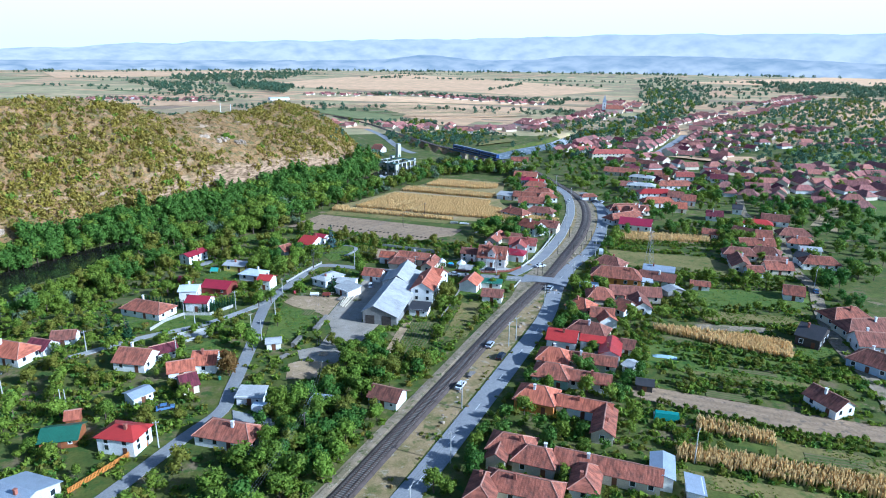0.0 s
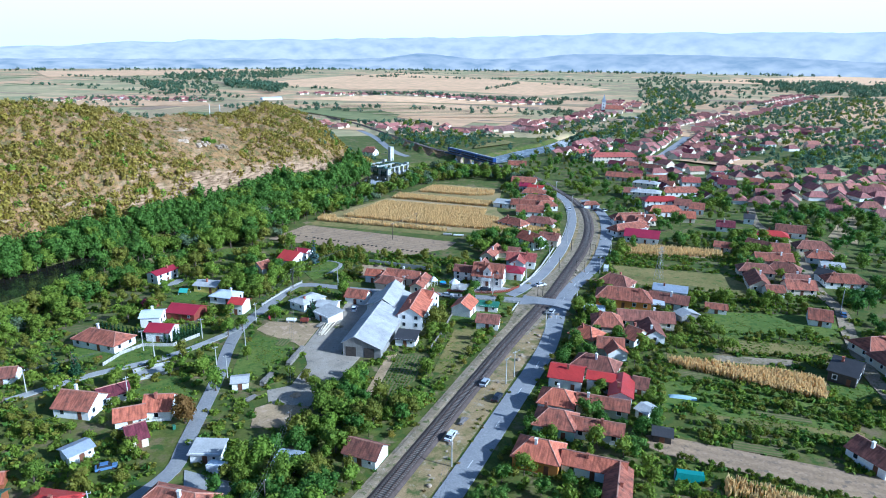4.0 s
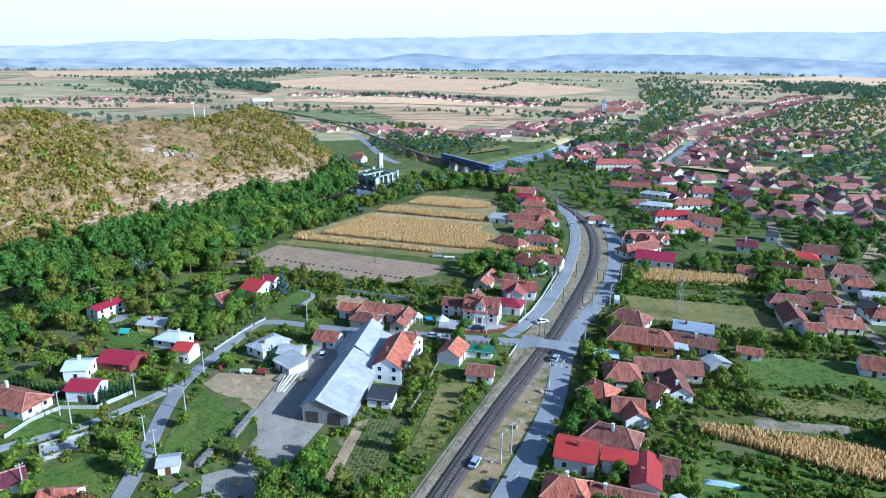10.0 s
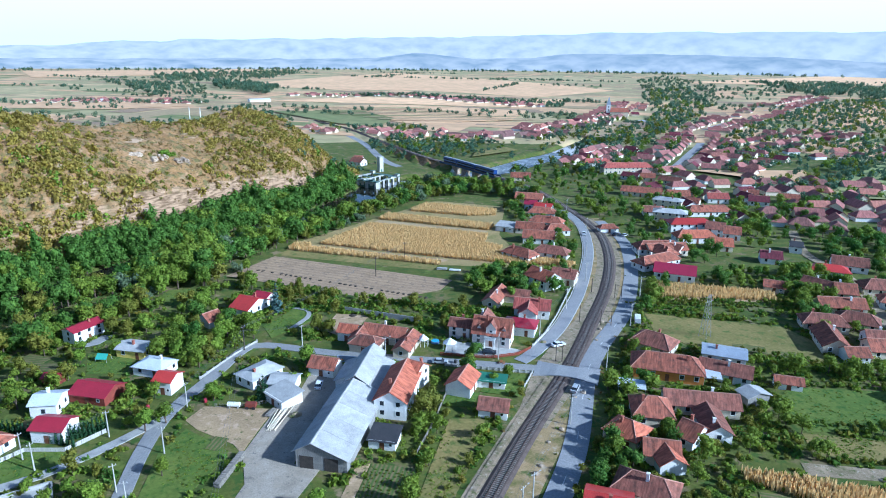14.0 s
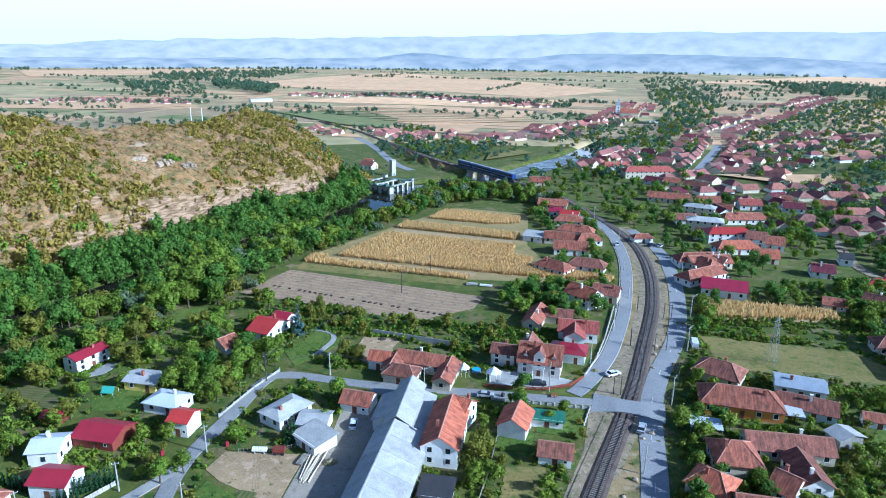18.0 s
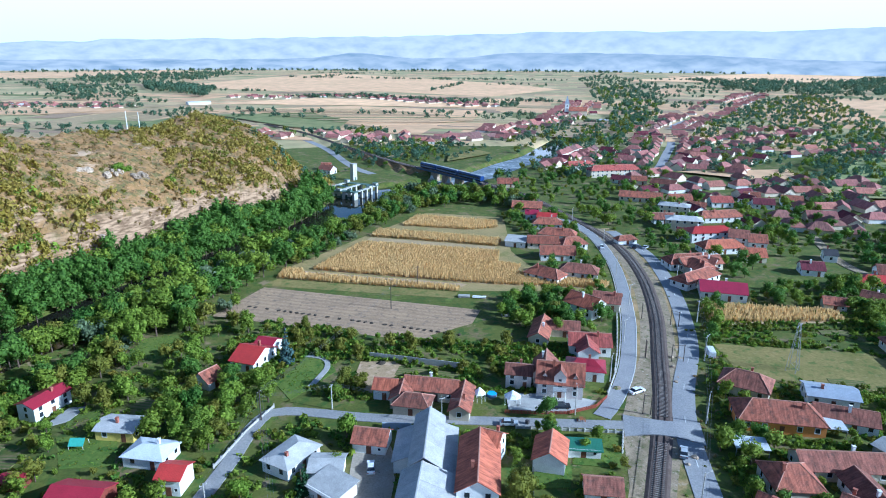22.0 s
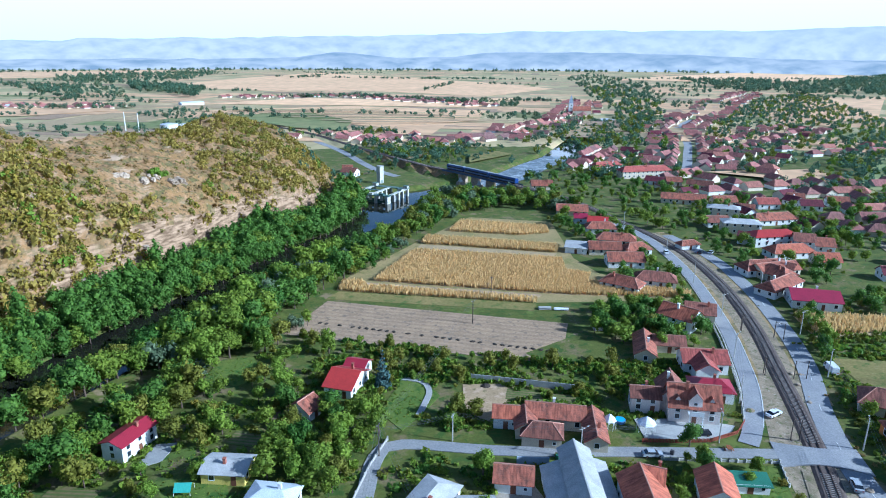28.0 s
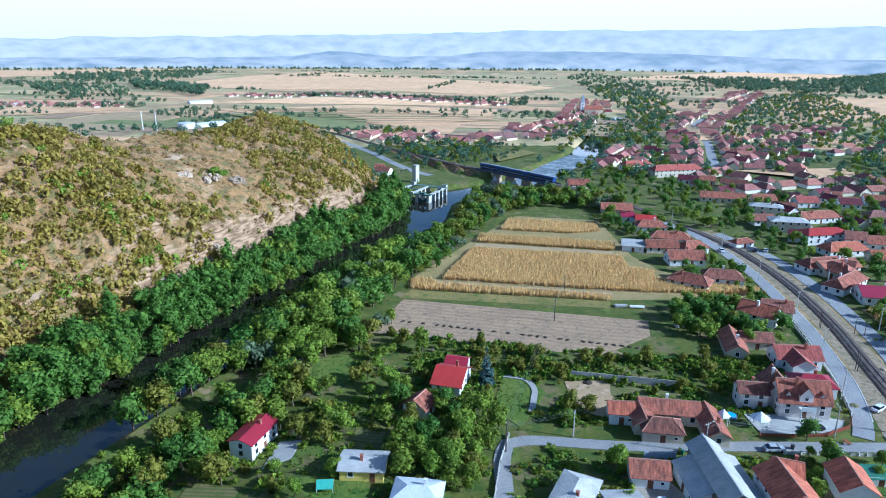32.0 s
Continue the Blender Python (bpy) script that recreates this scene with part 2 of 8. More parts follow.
# ---- mesh helpers ----
class Shape:
    """Gathers faces for one mesh."""

    def __init__(self):
        self.v, self.f = [], []

    def face(self, *pts):
        k = len(self.v)
        self.v += [tuple(p) for p in pts]
        self.f.append(tuple(range(k, k + len(pts))))

    def box(self, x0, y0, z0, x1, y1, z1, taper=0.0):
        k = len(self.v)
        t = taper
        self.v += [(x0, y0, z0), (x1, y0, z0), (x1, y1, z0), (x0, y1, z0), (x0 + t, y0 + t, z1), (x1 - t, y0 + t, z1), (x1 - t, y1 - t, z1), (x0 + t, y1 - t, z1)]
        self.f += [(k + a, k + b, k + c, k + d) for a, b, c, d in ((3, 2, 1, 0), (4, 5, 6, 7), (0, 1, 5, 4), (1, 2, 6, 5), (2, 3, 7, 6), (3, 0, 4, 7))]
        return self

    def solid(self, top, thick):
        """A slab under the polygon top."""
        k, n = len(self.v), len(top)
        self.v += [tuple(p) for p in top] + [(p[0], p[1], p[2] - thick) for p in top]
        self.f.append(tuple(range(k, k + n)))
        self.f.append(tuple(range(k + 2 * n - 1, k + n - 1, -1)))
        for i in range(n):
            j = (i + 1) % n
            self.f.append((k + i, k + n + i, k + n + j, k + j))
        return self

    def tube(self, a, b, r0, r1, n=8):
        a, b = Vector(a), Vector(b)
        d = (b - a).normalized()
        u = d.orthogonal().normalized()
        w = d.cross(u)
        k = len(self.v)
        for p, r in ((a, r0), (b, r1)):
            for i in range(n):
                q = p + (u * math.cos(2 * math.pi * i / n) + w * math.sin(2 * math.pi * i / n)) * r
                self.v.append(tuple(q))
        for i in range(n):
            j = (i + 1) % n
            self.f.append((k + i, k + j, k + n + j, k + n + i))
        self.f.append(tuple(range(k + n - 1, k - 1, -1)))
        self.f.append(tuple(range(k + n, k + 2 * n)))
        return self

    def mesh(self, name, mat):
        me = bpy.data.meshes.new(name)
        me.from_pydata(self.v, [], self.f)
        me.materials.append(mat)
        me.update()
        return me


def part(name, shape, mat, parent, label=""):
    """Links a shape as one mesh object under a thing or a part."""
    me = shape if isinstance(shape, bpy.types.Mesh) else shape.mesh(name, mat)
    ob = new(name, me)
    ob.parent = parent
    if label:
        tagged(ob, label)
    return ob


def empty(name, m, label, category, group=""):
    ob = new(name)
    ob.empty_display_size = 0.5
    ob.matrix_world = m
    return tagged(ob, label, category, group)


def ground_thing(name, shape, mat, label="", category="ground", kind="structure"):
    return tagged(new(name, shape.mesh(name, mat)), label, category, "", kind)


def spline(pts, step=4.0):
    """A smooth line through points, sampled at even steps (Catmull-Rom)."""
    p = [Vector((*q, 0)) if len(q) == 2 else Vector(q) for q in pts]
    p = [p[0] * 2 - p[1]] + p + [p[-1] * 2 - p[-2]]
    out = []
    for i in range(1, len(p) - 2):
        n = max(2, int((p[i + 1] - p[i]).length / step))
        for k in range(n):
            t = k / n
            a, b, c, d = p[i - 1], p[i], p[i + 1], p[i + 2]
            out.append(0.5 * ((2 * b) + (c - a) * t + (2 * a - 5 * b + 4 * c - d) * t * t + (3 * b - a - 3 * c + d) * t ** 3))
    out.append(p[-2])
    return out


def sides(line):
    """The left-hand normals along a line."""
    n = []
    for i in range(len(line)):
        d = line[min(i + 1, len(line) - 1)] - line[max(i - 1, 0)]
        n.append(Vector((-d.y, d.x, 0)).normalized())
    return n


def ribbon(line, left, right, z, thick=0.12, crown=0.0):
    """A paved strip along a line, from left to right of it."""
    s = Shape()
    no = sides(line)
    k = 0
    for p, q in zip(line, no):
        a, b, c = p + q * left, p + q * right, p + q * (left + right) / 2
        s.v += [(a.x, a.y, z - thick), (a.x, a.y, z), (c.x, c.y, z + crown), (b.x, b.y, z), (b.x, b.y, z - thick)]
    for i in range(len(line) - 1):
        for j in range(4):
            s.f.append((5 * i + j, 5 * i + 5 + j, 5 * i + 6 + j, 5 * i + 1 + j))
    return s


def near_line(x, y, pts):
    """Distance of a place from a line, its side (positive on the left) and the way along it."""
    best = (1e9, 0, 0)
    run = 0
    for a, b in zip(pts[:-1], pts[1:]):
        ax, ay, bx, by = a[0], a[1], b[0], b[1]
        dx, dy = bx - ax, by - ay
        le = math.hypot(dx, dy)
        t = max(0, min(1, ((x - ax) * dx + (y - ay) * dy) / (le * le)))
        px, py = ax + dx * t, ay + dy * t
        d = math.hypot(x - px, y - py)
        if d < best[0]:
            best = (d, 1 if dx * (y - ay) - dy * (x - ax) > 0 else -1, run + t * le)
        run += le
    return best


def inside(x, y, poly):
    hit = False
    j = len(poly) - 1
    for i in range(len(poly)):
        xi, yi, xj, yj = *poly[i], *poly[j]
        if (yi > y) != (yj > y) and x < (xj - xi) * (y - yi) / (yj - yi) + xi:
            hit = not hit
        j = i
    return hit


# ---- the lie of the land ----
RIVER = [(-330, 90), (-240, 175), (-160, 245), (-112, 297), (-86, 325), (-58, 352), (-33, 380), (-2, 409), (22, 437), (48, 455), (64, 478), (84, 512), (108, 526), (150, 536), (182, 555), (226, 592), (270, 625), (330, 690), (420, 790), (520, 900)]
RIVER_LINE = spline(RIVER, 10)
RIVER_HALF = 10.5
RAIL = spline([(-60, 66), (-32, 100), (-4, 134.5), (30.5, 176.5), (60, 212.5), (90, 247), (109.3, 271.8), (131, 300.8), (150.5, 333), (165.5, 368), (172.5, 402), (174, 435), (171.5, 466), (164.5, 492), (156.5, 523), (149, 553), (137, 592), (129, 640), (124, 690), (119, 745), (108, 820), (80, 920)], 3)


def rail_height(y):
    """The line climbs to the river bridge and runs on along a low bank."""
    return 4.0 * smooth(405, 492, y) - 2.6 * smooth(600, 760, y)



RAIL_COARSE = [(p.x, p.y) for p in RAIL[::8]]


def smooth(a, b, t):
    t = max(0.0, min(1.0, (t - a) / (b - a)))
    return t * t * (3 - 2 * t)


def bend(t, *knots):
    """A broken line through (t, value) knots."""
    for (a, u), (b, w) in zip(knots[:-1], knots[1:]):
        if t <= b:
            return u + (w - u) * max(0.0, (t - a) / (b - a))
    return knots[-1][1]


def hill_height(x, y):
    """The wooded and rocky hill beyond the river."""
    d, side, run = near_line(x, y, RIVER)
    if side < 0 or d > 700:
        return 0.0
    u = (x - 45) * 0.60 + (y - 452) * 0.80
    v = -(x - 45) * 0.80 + (y - 452) * 0.60
    back = smooth(-120, -260, u) * 110
    tail = ((96 + back, 45.5), (115 + back, 39), (150 + back, 20), (200 + back, 5), (260 + back, 0))
    soft = smooth(-95, -150, u)
    crag = smooth(-100, -70, u) * (1 - smooth(10, 40, u))
    slope = bend(d, (22, 0), (27, 3), (33, 12), (40, 20), (50, 28), (64, 36), (84, 43), *tail)
    cliff = bend(d, (22, 0), (29, 3), (31.5, 14), (34, 19), (44, 25), (64, 35.5), (84, 43), *tail)
    h = (1 - soft) * (slope + (cliff - slope) * crag)
    h += soft * bend(d, (22, 0), (60, 24), (96, 44), *tail)
    h *= 1 - 0.12 * math.exp(-((u - 5) / 28) ** 2) + 0.24 * smooth(-50, -105, u)
    h *= 1 - smooth(64, 104, u)
    n = noise.fractal(Vector((x * 0.022, y * 0.022, 3.1)), 1.0, 2.0, 4)
    n2 = noise.fractal(Vector((x * 0.11, y * 0.11, 7.7)), 0.9, 2.0, 3)
    return max(0.0, h * (1 + 0.035 * n) + smooth(4, 20, h) * (0.9 * n + 0.9 * n2))


def land(x, y):
    """Height of the ground."""
    if abs(x) > 900 or y > 1000 or y < -200:
        return 0.0
    d, side, run = near_line(x, y, RIVER)
    z = -3.6 * (1 - smooth(RIVER_HALF - 1, RIVER_HALF + 7, d))
    if side < 0 and x < -20:
        z -= 2.2 * (1 - smooth(40, 64, d)) * (1 - smooth(-44, -24, x)) * smooth(RIVER_HALF + 2, RIVER_HALF + 8, d)
    if side > 0:
        h = hill_height(x, y)
        z += h - (1.6 if h > 3 and d < 150 else 0.0)
    if 405 < y < 940 and 20 < x < 200:
        dr = near_line(x, y, RAIL_COARSE)[0]
        gap = smooth(14, 24, d)
        if dr < 9.0:
            z = max(z, (rail_height(y) - 0.1) * (1 - smooth(3.0, 9.0, dr)) * gap - 4.0 * (1 - gap))
    return z


def build_hill():
    """A closer mesh of the hill's face, with ledges where the rock shows."""
    s = Shape()
    ex, ey = 0.72, 0.694
    nu, nv = 235, 98
    for j in range(nv):
        for i in range(nu):
            u, v = -340 + i * 2.0, 6 + j * 1.5
            x, y = 45 + u * ex - v * ey, 452 + u * ey + v * ex
            h = hill_height(x, y)
            rocky = max(0.0, min(1.0, 0.5 + 1.8 * noise.noise(Vector((x * 0.02, y * 0.02, 4.4)))))
            h += smooth(3, 8, h) * (rocky * 0.45 * math.sin(h * 1.9 + 2 * noise.noise(Vector((x * 0.05, y * 0.05, 1)))) + 0.8 * noise.fractal(Vector((x * 0.19, y * 0.19, 2.2)), 0.8, 2.0, 4))
            s.v.append((x, y, h if h > 0.6 else -3.0))
    for j in range(nv - 1):
        for i in range(nu - 1):
            k = j * nu + i
            if max(s.v[k][2], s.v[k + 1][2], s.v[k + nu][2]) > 1.0:
                s.f.append((k, k + 1, k + nu + 1, k + nu))
    return s


def build_land():
    xs = list(np.arange(-300, 420, 5.0))
    ys = list(np.arange(-40, 720, 5.0))
    for lst, lo, hi in ((xs, -4900, 4900), (ys, -900, 4950)):
        step = 8.0
        while lst[-1] < hi:
            lst.append(min(hi, lst[-1] + step))
            step *= 1.25
        step = 8.0
        while lst[0] > lo:
            lst.insert(0, max(lo, lst[0] - step))
            step *= 1.25
    s = Shape()
    nx, ny = len(xs), len(ys)
    for y in ys:
        for x in xs:
            s.v.append((x, y, land(x, y)))
    for j in range(ny - 1):
        for i in range(nx - 1):
            k = j * nx + i
            s.f.append((k, k + 1, k + nx + 1, k + nx))
    return s


GROUND = material("garden_ground", (0.064, 0.088, 0.013), (0.18, 0.134, 0.069), 0.09, 1.6, 1.0, 0.9, 0.0, third=(0.105, 0.116, 0.019))
PLAIN = material("far_plain", (0.27, 0.27, 0.12), (0.60, 0.42, 0.23), 0.006, 0.05, 1.0, 0.0, 0.0, third=(0.43, 0.345, 0.17))
HILLSIDE = material("dry_hillside", (0.19, 0.122, 0.045), (0.32, 0.20, 0.098), 0.085, 1.2, 1.0, 1.0, 0.0, third=(0.27, 0.155, 0.06))


def speckle(m, scale, colours):
    """Breaks a surface up with patches of further colours at a middle scale."""
    n, li = m.node_tree.nodes, m.node_tree.links
    tc = [k for k in n if k.type == "TEX_COORD"][0]
    bs = n["Principled BSDF"]
    for q, (col, lo, hi, f) in enumerate(colours):
        no = n.new("ShaderNodeTexNoise")
        no.inputs["Scale"].default_value, no.inputs["Detail"].default_value, no.inputs["Roughness"].default_value = scale * f, 6, 0.65
        mp = n.new("ShaderNodeMapping")
        mp.inputs["Location"].default_value = (17.0 * q + 3, 5.0 * q, 2.0 * q)
        li.new(tc.outputs["Object"], mp.inputs[0])
        li.new(mp.outputs[0], no.inputs["Vector"])
        mr = n.new("ShaderNodeMapRange")
        mr.inputs["From Min"].default_value, mr.inputs["From Max"].default_value = lo, hi
        li.new(no.outputs["Fac"], mr.inputs["Value"])
        mix = n.new("ShaderNodeMix")
        mix.data_type = "RGBA"
        mix.inputs[7].default_value = (*col, 1)
        li.new(mr.outputs[0], mix.inputs[0])
        li.new(bs.inputs["Base Color"].links[0].from_socket, mix.inputs[6])
        li.new(mix.outputs[2], bs.inputs["Base Color"])


speckle(GROUND, 0.3, [((0.055, 0.095, 0.014), 0.52, 0.60, 1.0), ((0.13, 0.155, 0.026), 0.56, 0.66, 0.6), ((0.24, 0.18, 0.10), 0.60, 0.68, 0.5)])
speckle(MEADOW, 0.3, [((0.10, 0.13, 0.025), 0.52, 0.64, 1.0), ((0.27, 0.22, 0.09), 0.60, 0.70, 2.0)])
speckle(LAWN, 0.4, [((0.045, 0.10, 0.012), 0.52, 0.64, 1.0), ((0.15, 0.19, 0.03), 0.60, 0.70, 2.0)])
speckle(GRAVEL, 0.6, [((0.11, 0.12, 0.04), 0.54, 0.64, 1.0), ((0.42, 0.36, 0.28), 0.58, 0.68, 2.0)])
speckle(DRYEARTH, 0.4, [((0.50, 0.36, 0.24), 0.54, 0.64, 1.0), ((0.13, 0.13, 0.045), 0.60, 0.68, 1.3)])
speckle(EARTH, 0.5, [((0.19, 0.145, 0.105), 0.54, 0.64, 1.0), ((0.44, 0.32, 0.22), 0.58, 0.68, 2.0)])
speckle(HILLSIDE, 0.25, [((0.13, 0.11, 0.035), 0.50, 0.60, 1.0), ((0.35, 0.215, 0.115), 0.58, 0.68, 1.6), ((0.07, 0.055, 0.025), 0.55, 0.62, 3.2), ((0.36, 0.27, 0.18), 0.62, 0.68, 5.0)])


def furrows(m, turn, size, colour=(0.21, 0.145, 0.085), amount=0.36, wander=3.5):
    """Rows along a field, wandering a little."""
    n, li = m.node_tree.nodes, m.node_tree.links
    tc = [k for k in n if k.type == "TEX_COORD"][0]
    bs = n["Principled BSDF"]
    mp = n.new("ShaderNodeMapping")
    mp.inputs["Rotation"].default_value = (0, 0, radians(turn))
    w = n.new("ShaderNodeTexWave")
    w.wave_type, w.bands_direction = "BANDS", "Y"
    w.inputs["Scale"].default_value, w.inputs["Distortion"].default_value = 0.314 / size, wander
    w.inputs["Detail"].default_value, w.inputs["Detail Scale"].default_value = 3, 0.6
    li.new(tc.outputs["Object"], mp.inputs[0])
    li.new(mp.outputs[0], w.inputs["Vector"])
    mr = n.new("ShaderNodeMapRange")
    mr.inputs["To Min"].default_value, mr.inputs["To Max"].default_value = 0.0, amount
    li.new(w.outputs["Fac"], mr.inputs["Value"])
    mix = n.new("ShaderNodeMix")
    mix.data_type = "RGBA"
    mix.inputs[7].default_value = (*colour, 1)
    li.new(mr.outputs[0], mix.inputs[0])
    li.new(bs.inputs["Base Color"].links[0].from_socket, mix.inputs[6])
    li.new(mix.outputs[2], bs.inputs["Base Color"])


furrows(EARTH, 36, 2.6)
VEGSOIL = material("vegetable_bed", (0.20, 0.15, 0.075), (0.13, 0.12, 0.04), 0.3, 3.0, 1.0, 0.5, 0.0, third=(0.17, 0.14, 0.055))
furrows(VEGSOIL, -64, 0.95, (0.06, 0.115, 0.016), 0.85, 0.8)
VEGSOIL_B = material("vegetable_bed_across", (0.22, 0.16, 0.085), (0.13, 0.12, 0.04), 0.3, 3.0, 1.0, 0.5, 0.0, third=(0.17, 0.14, 0.055))
furrows(VEGSOIL_B, 32, 1.1, (0.075, 0.12, 0.018), 0.8, 1.2)


def strata():
    """Pale level beds of limestone that come out through the thin soil."""
    n, li = HILLSIDE.node_tree.nodes, HILLSIDE.node_tree.links
    tc = [k for k in n if k.type == "TEX_COORD"][0]
    bs = n["Principled BSDF"]
    last = bs.inputs["Base Color"].links[0].from_socket
    masks = []
    for scale, size, lo, hi in (((0.09, 0.09, 0.8), 1.0, 0.55, 0.66), ((1, 1, 1), 0.035, 0.52, 0.66)):
        mp = n.new("ShaderNodeMapping")
        mp.inputs["Scale"].default_value = scale
        no = n.new("ShaderNodeTexNoise")
        no.inputs["Scale"].default_value, no.inputs["Detail"].default_value = size, 7
        mr = n.new("ShaderNodeMapRange")
        mr.inputs["From Min"].default_value, mr.inputs["From Max"].default_value = lo, hi
        li.new(tc.outputs["Object"], mp.inputs[0])
        li.new(mp.outputs[0], no.inputs["Vector"])
        li.new(no.outputs["Fac"], mr.inputs["Value"])
        masks.append(mr)
    mu = n.new("ShaderNodeMath")
    mu.operation = "MULTIPLY"
    li.new(masks[0].outputs[0], mu.inputs[0])
    li.new(masks[1].outputs[0], mu.inputs[1])
    mix = n.new("ShaderNodeMix")
    mix.data_type = "RGBA"
    mix.inputs[7].default_value = (0.40, 0.285, 0.18, 1)
    li.new(mu.outputs[0], mix.inputs[0])
    li.new(last, mix.inputs[6])
    li.new(mix.outputs[2], bs.inputs["Base Color"])


def tune_hillside():
    """Bare limestone shows where the slope is steep, dry scrub elsewhere."""
    n, li = HILLSIDE.node_tree.nodes, HILLSIDE.node_tree.links
    geo = n.new("ShaderNodeNewGeometry")
    sep = n.new("ShaderNodeSeparateXYZ")
    li.new(geo.outputs["True Normal"], sep.inputs[0])
    ramp = n.new("ShaderNodeMapRange")
    ramp.inputs["From Min"].default_value, ramp.inputs["From Max"].default_value = 0.60, 0.44
    li.new(sep.outputs["Z"], ramp.inputs["Value"])
    rock = n.new("ShaderNodeTexNoise")
    rock.inputs["Scale"].default_value, rock.inputs["Detail"].default_value = 0.5, 8
    tc = [k for k in n if k.type == "TEX_COORD"][0]
    mp = n.new("ShaderNodeMapping")
    mp.inputs["Scale"].default_value = (0.5, 0.5, 2.4)
    li.new(tc.outputs["Object"], mp.inputs[0])
    li.new(mp.outputs[0], rock.inputs["Vector"])
    rr = n.new("ShaderNodeValToRGB")
    e = rr.color_ramp.elements
    e[0].position, e[1].position = 0.4, 0.6
    e[0].color, e[1].color = (0.15, 0.095, 0.052, 1), (0.37, 0.25, 0.15, 1)
    li.new(rock.outputs["Fac"], rr.inputs["Fac"])
    mix = n.new("ShaderNodeMix")
    mix.data_type = "RGBA"
    li.new(ramp.outputs[0], mix.inputs[0])
    li.new(n["Principled BSDF"].inputs["Base Color"].links[0].from_socket, mix.inputs[6])
    li.new(rr.outputs[0], mix.inputs[7])
    li.new(mix.outputs[2], n["Principled BSDF"].inputs["Base Color"])


strata()
tune_hillside()
ground = ground_thing("ground", build_land(), GROUND, "flat valley floor of gardens, grass and earth", "ground")
ground.data.materials.append(HILLSIDE)
ground.data.materials.append(PLAIN)
for poly in ground.data.polygons:
    c = poly.center
    if c.z > 1.5:
        poly.material_index = 1
    elif math.hypot(c.x, c.y) > 700 + 160 * noise.noise(c * 0.004):
        poly.material_index = 2
ground_thing("hill", build_hill(), HILLSIDE, "dry brown rocky hillside above the river", "hill")

WATER = material("river_water", (0.012, 0.014, 0.010), (0.02, 0.019, 0.013), 0.1, 2.0, 0.06, 0.05, 0.0, spec=0.6)
ground_thing("water", ribbon(RIVER_LINE, RIVER_HALF + 6, -RIVER_HALF - 6, -2.3, 0.3), WATER, "slow dark river with still surface between wooded banks", "river")

RAPIDS = material("broken_water", (0.09, 0.105, 0.115), (0.46, 0.50, 0.53), 0.22, 1.2, 0.6, 0.4, 0.0, third=(0.20, 0.23, 0.25), spec=0.3)
ground_thing("water_rapids", ribbon([p for p in RIVER_LINE if 145 < p.x < 275], 12.0, -12.0, -2.22, 0.05), RAPIDS, "shallow broken water with foam over stones below the bridge", "river")


# ---- roads and railway ----
ROAD_EAST = spline([(-40, 74), (-14, 107), (8.5, 131.5), (24.5, 150.5), (48, 179), (72, 209), (90.5, 239), (104, 256), (124, 277), (144.5, 306), (160, 333), (171, 358), (178, 392)], 4)
ROAD_WEST = spline([(77, 252.5), (84, 257.5), (96, 269), (107, 282.5), (122.5, 304), (146, 343), (162, 379), (168, 403), (171, 440)], 4)
CROSS_STREET = spline([(92, 240.5), (84, 245.5), (72, 251), (55.2, 258.6), (28.2, 270.3), (8.5, 281.1), (2, 279), (-4.8, 266), (-14.5, 248), (-18.3, 232.4), (-20.5, 213), (-25.6, 184.3), (-27.5, 174), (-35, 164), (-47, 147), (-60, 130)], 3)
SIDE_LANE = spline([(-15.5, 246), (-24, 238), (-37, 229), (-52, 224), (-70, 214)], 4)
LANE_EAST = spline([(100, 95), (120, 118), (136.6, 142), (150.4, 170), (167.5, 194), (181, 210.5), (191, 231), (206.5, 252.5), (221, 273), (231, 292), (238, 318), (262, 352)], 4)
MAIN_STREET = spline([(268, 511), (290, 518), (313, 526), (370, 585), (428, 648), (507, 748), (690, 890), (874, 1040), (1124, 1214)], 10)
FAR_ROAD = spline([(112, 578), (107, 600), (106, 640), (107, 690), (104, 745), (92, 820), (60, 930)], 8)
ground_thing("road_east", ribbon(ROAD_EAST, 2.7, -2.7, 0.15, 0.2, 0.04), ASPHALT, "grey asphalt village road beside the railway", "road")
ground_thing("road_west", ribbon(ROAD_WEST, 2.1, -2.1, 0.15, 0.2, 0.03), ASPHALT, "narrow grey asphalt road west of the railway", "road")
ground_thing("road_cross_street", ribbon(CROSS_STREET, 1.75, -1.75, 0.16, 0.2, 0.03), LANE, "patched asphalt village street", "road")
ground_thing("road_side_lane", ribbon(SIDE_LANE, 1.3, -1.3, 0.2, 0.2), CONCRETE, "narrow concrete lane", "road")
ground_thing("road_east_lane", ribbon(LANE_EAST, 2.2, -2.2, 0.25, 0.2), GRAVEL, "pale gravel lane between gardens", "road")
ground_thing("road_main_street", ribbon(MAIN_STREET, 3.6, -3.6, 0.08, 0.2), ASPHALT, "main street of the village", "road")
ground_thing("road_far", ribbon(FAR_ROAD, 3.2, -3.2, 0.08, 0.2), ASPHALT, "asphalt road beyond the dam", "road")

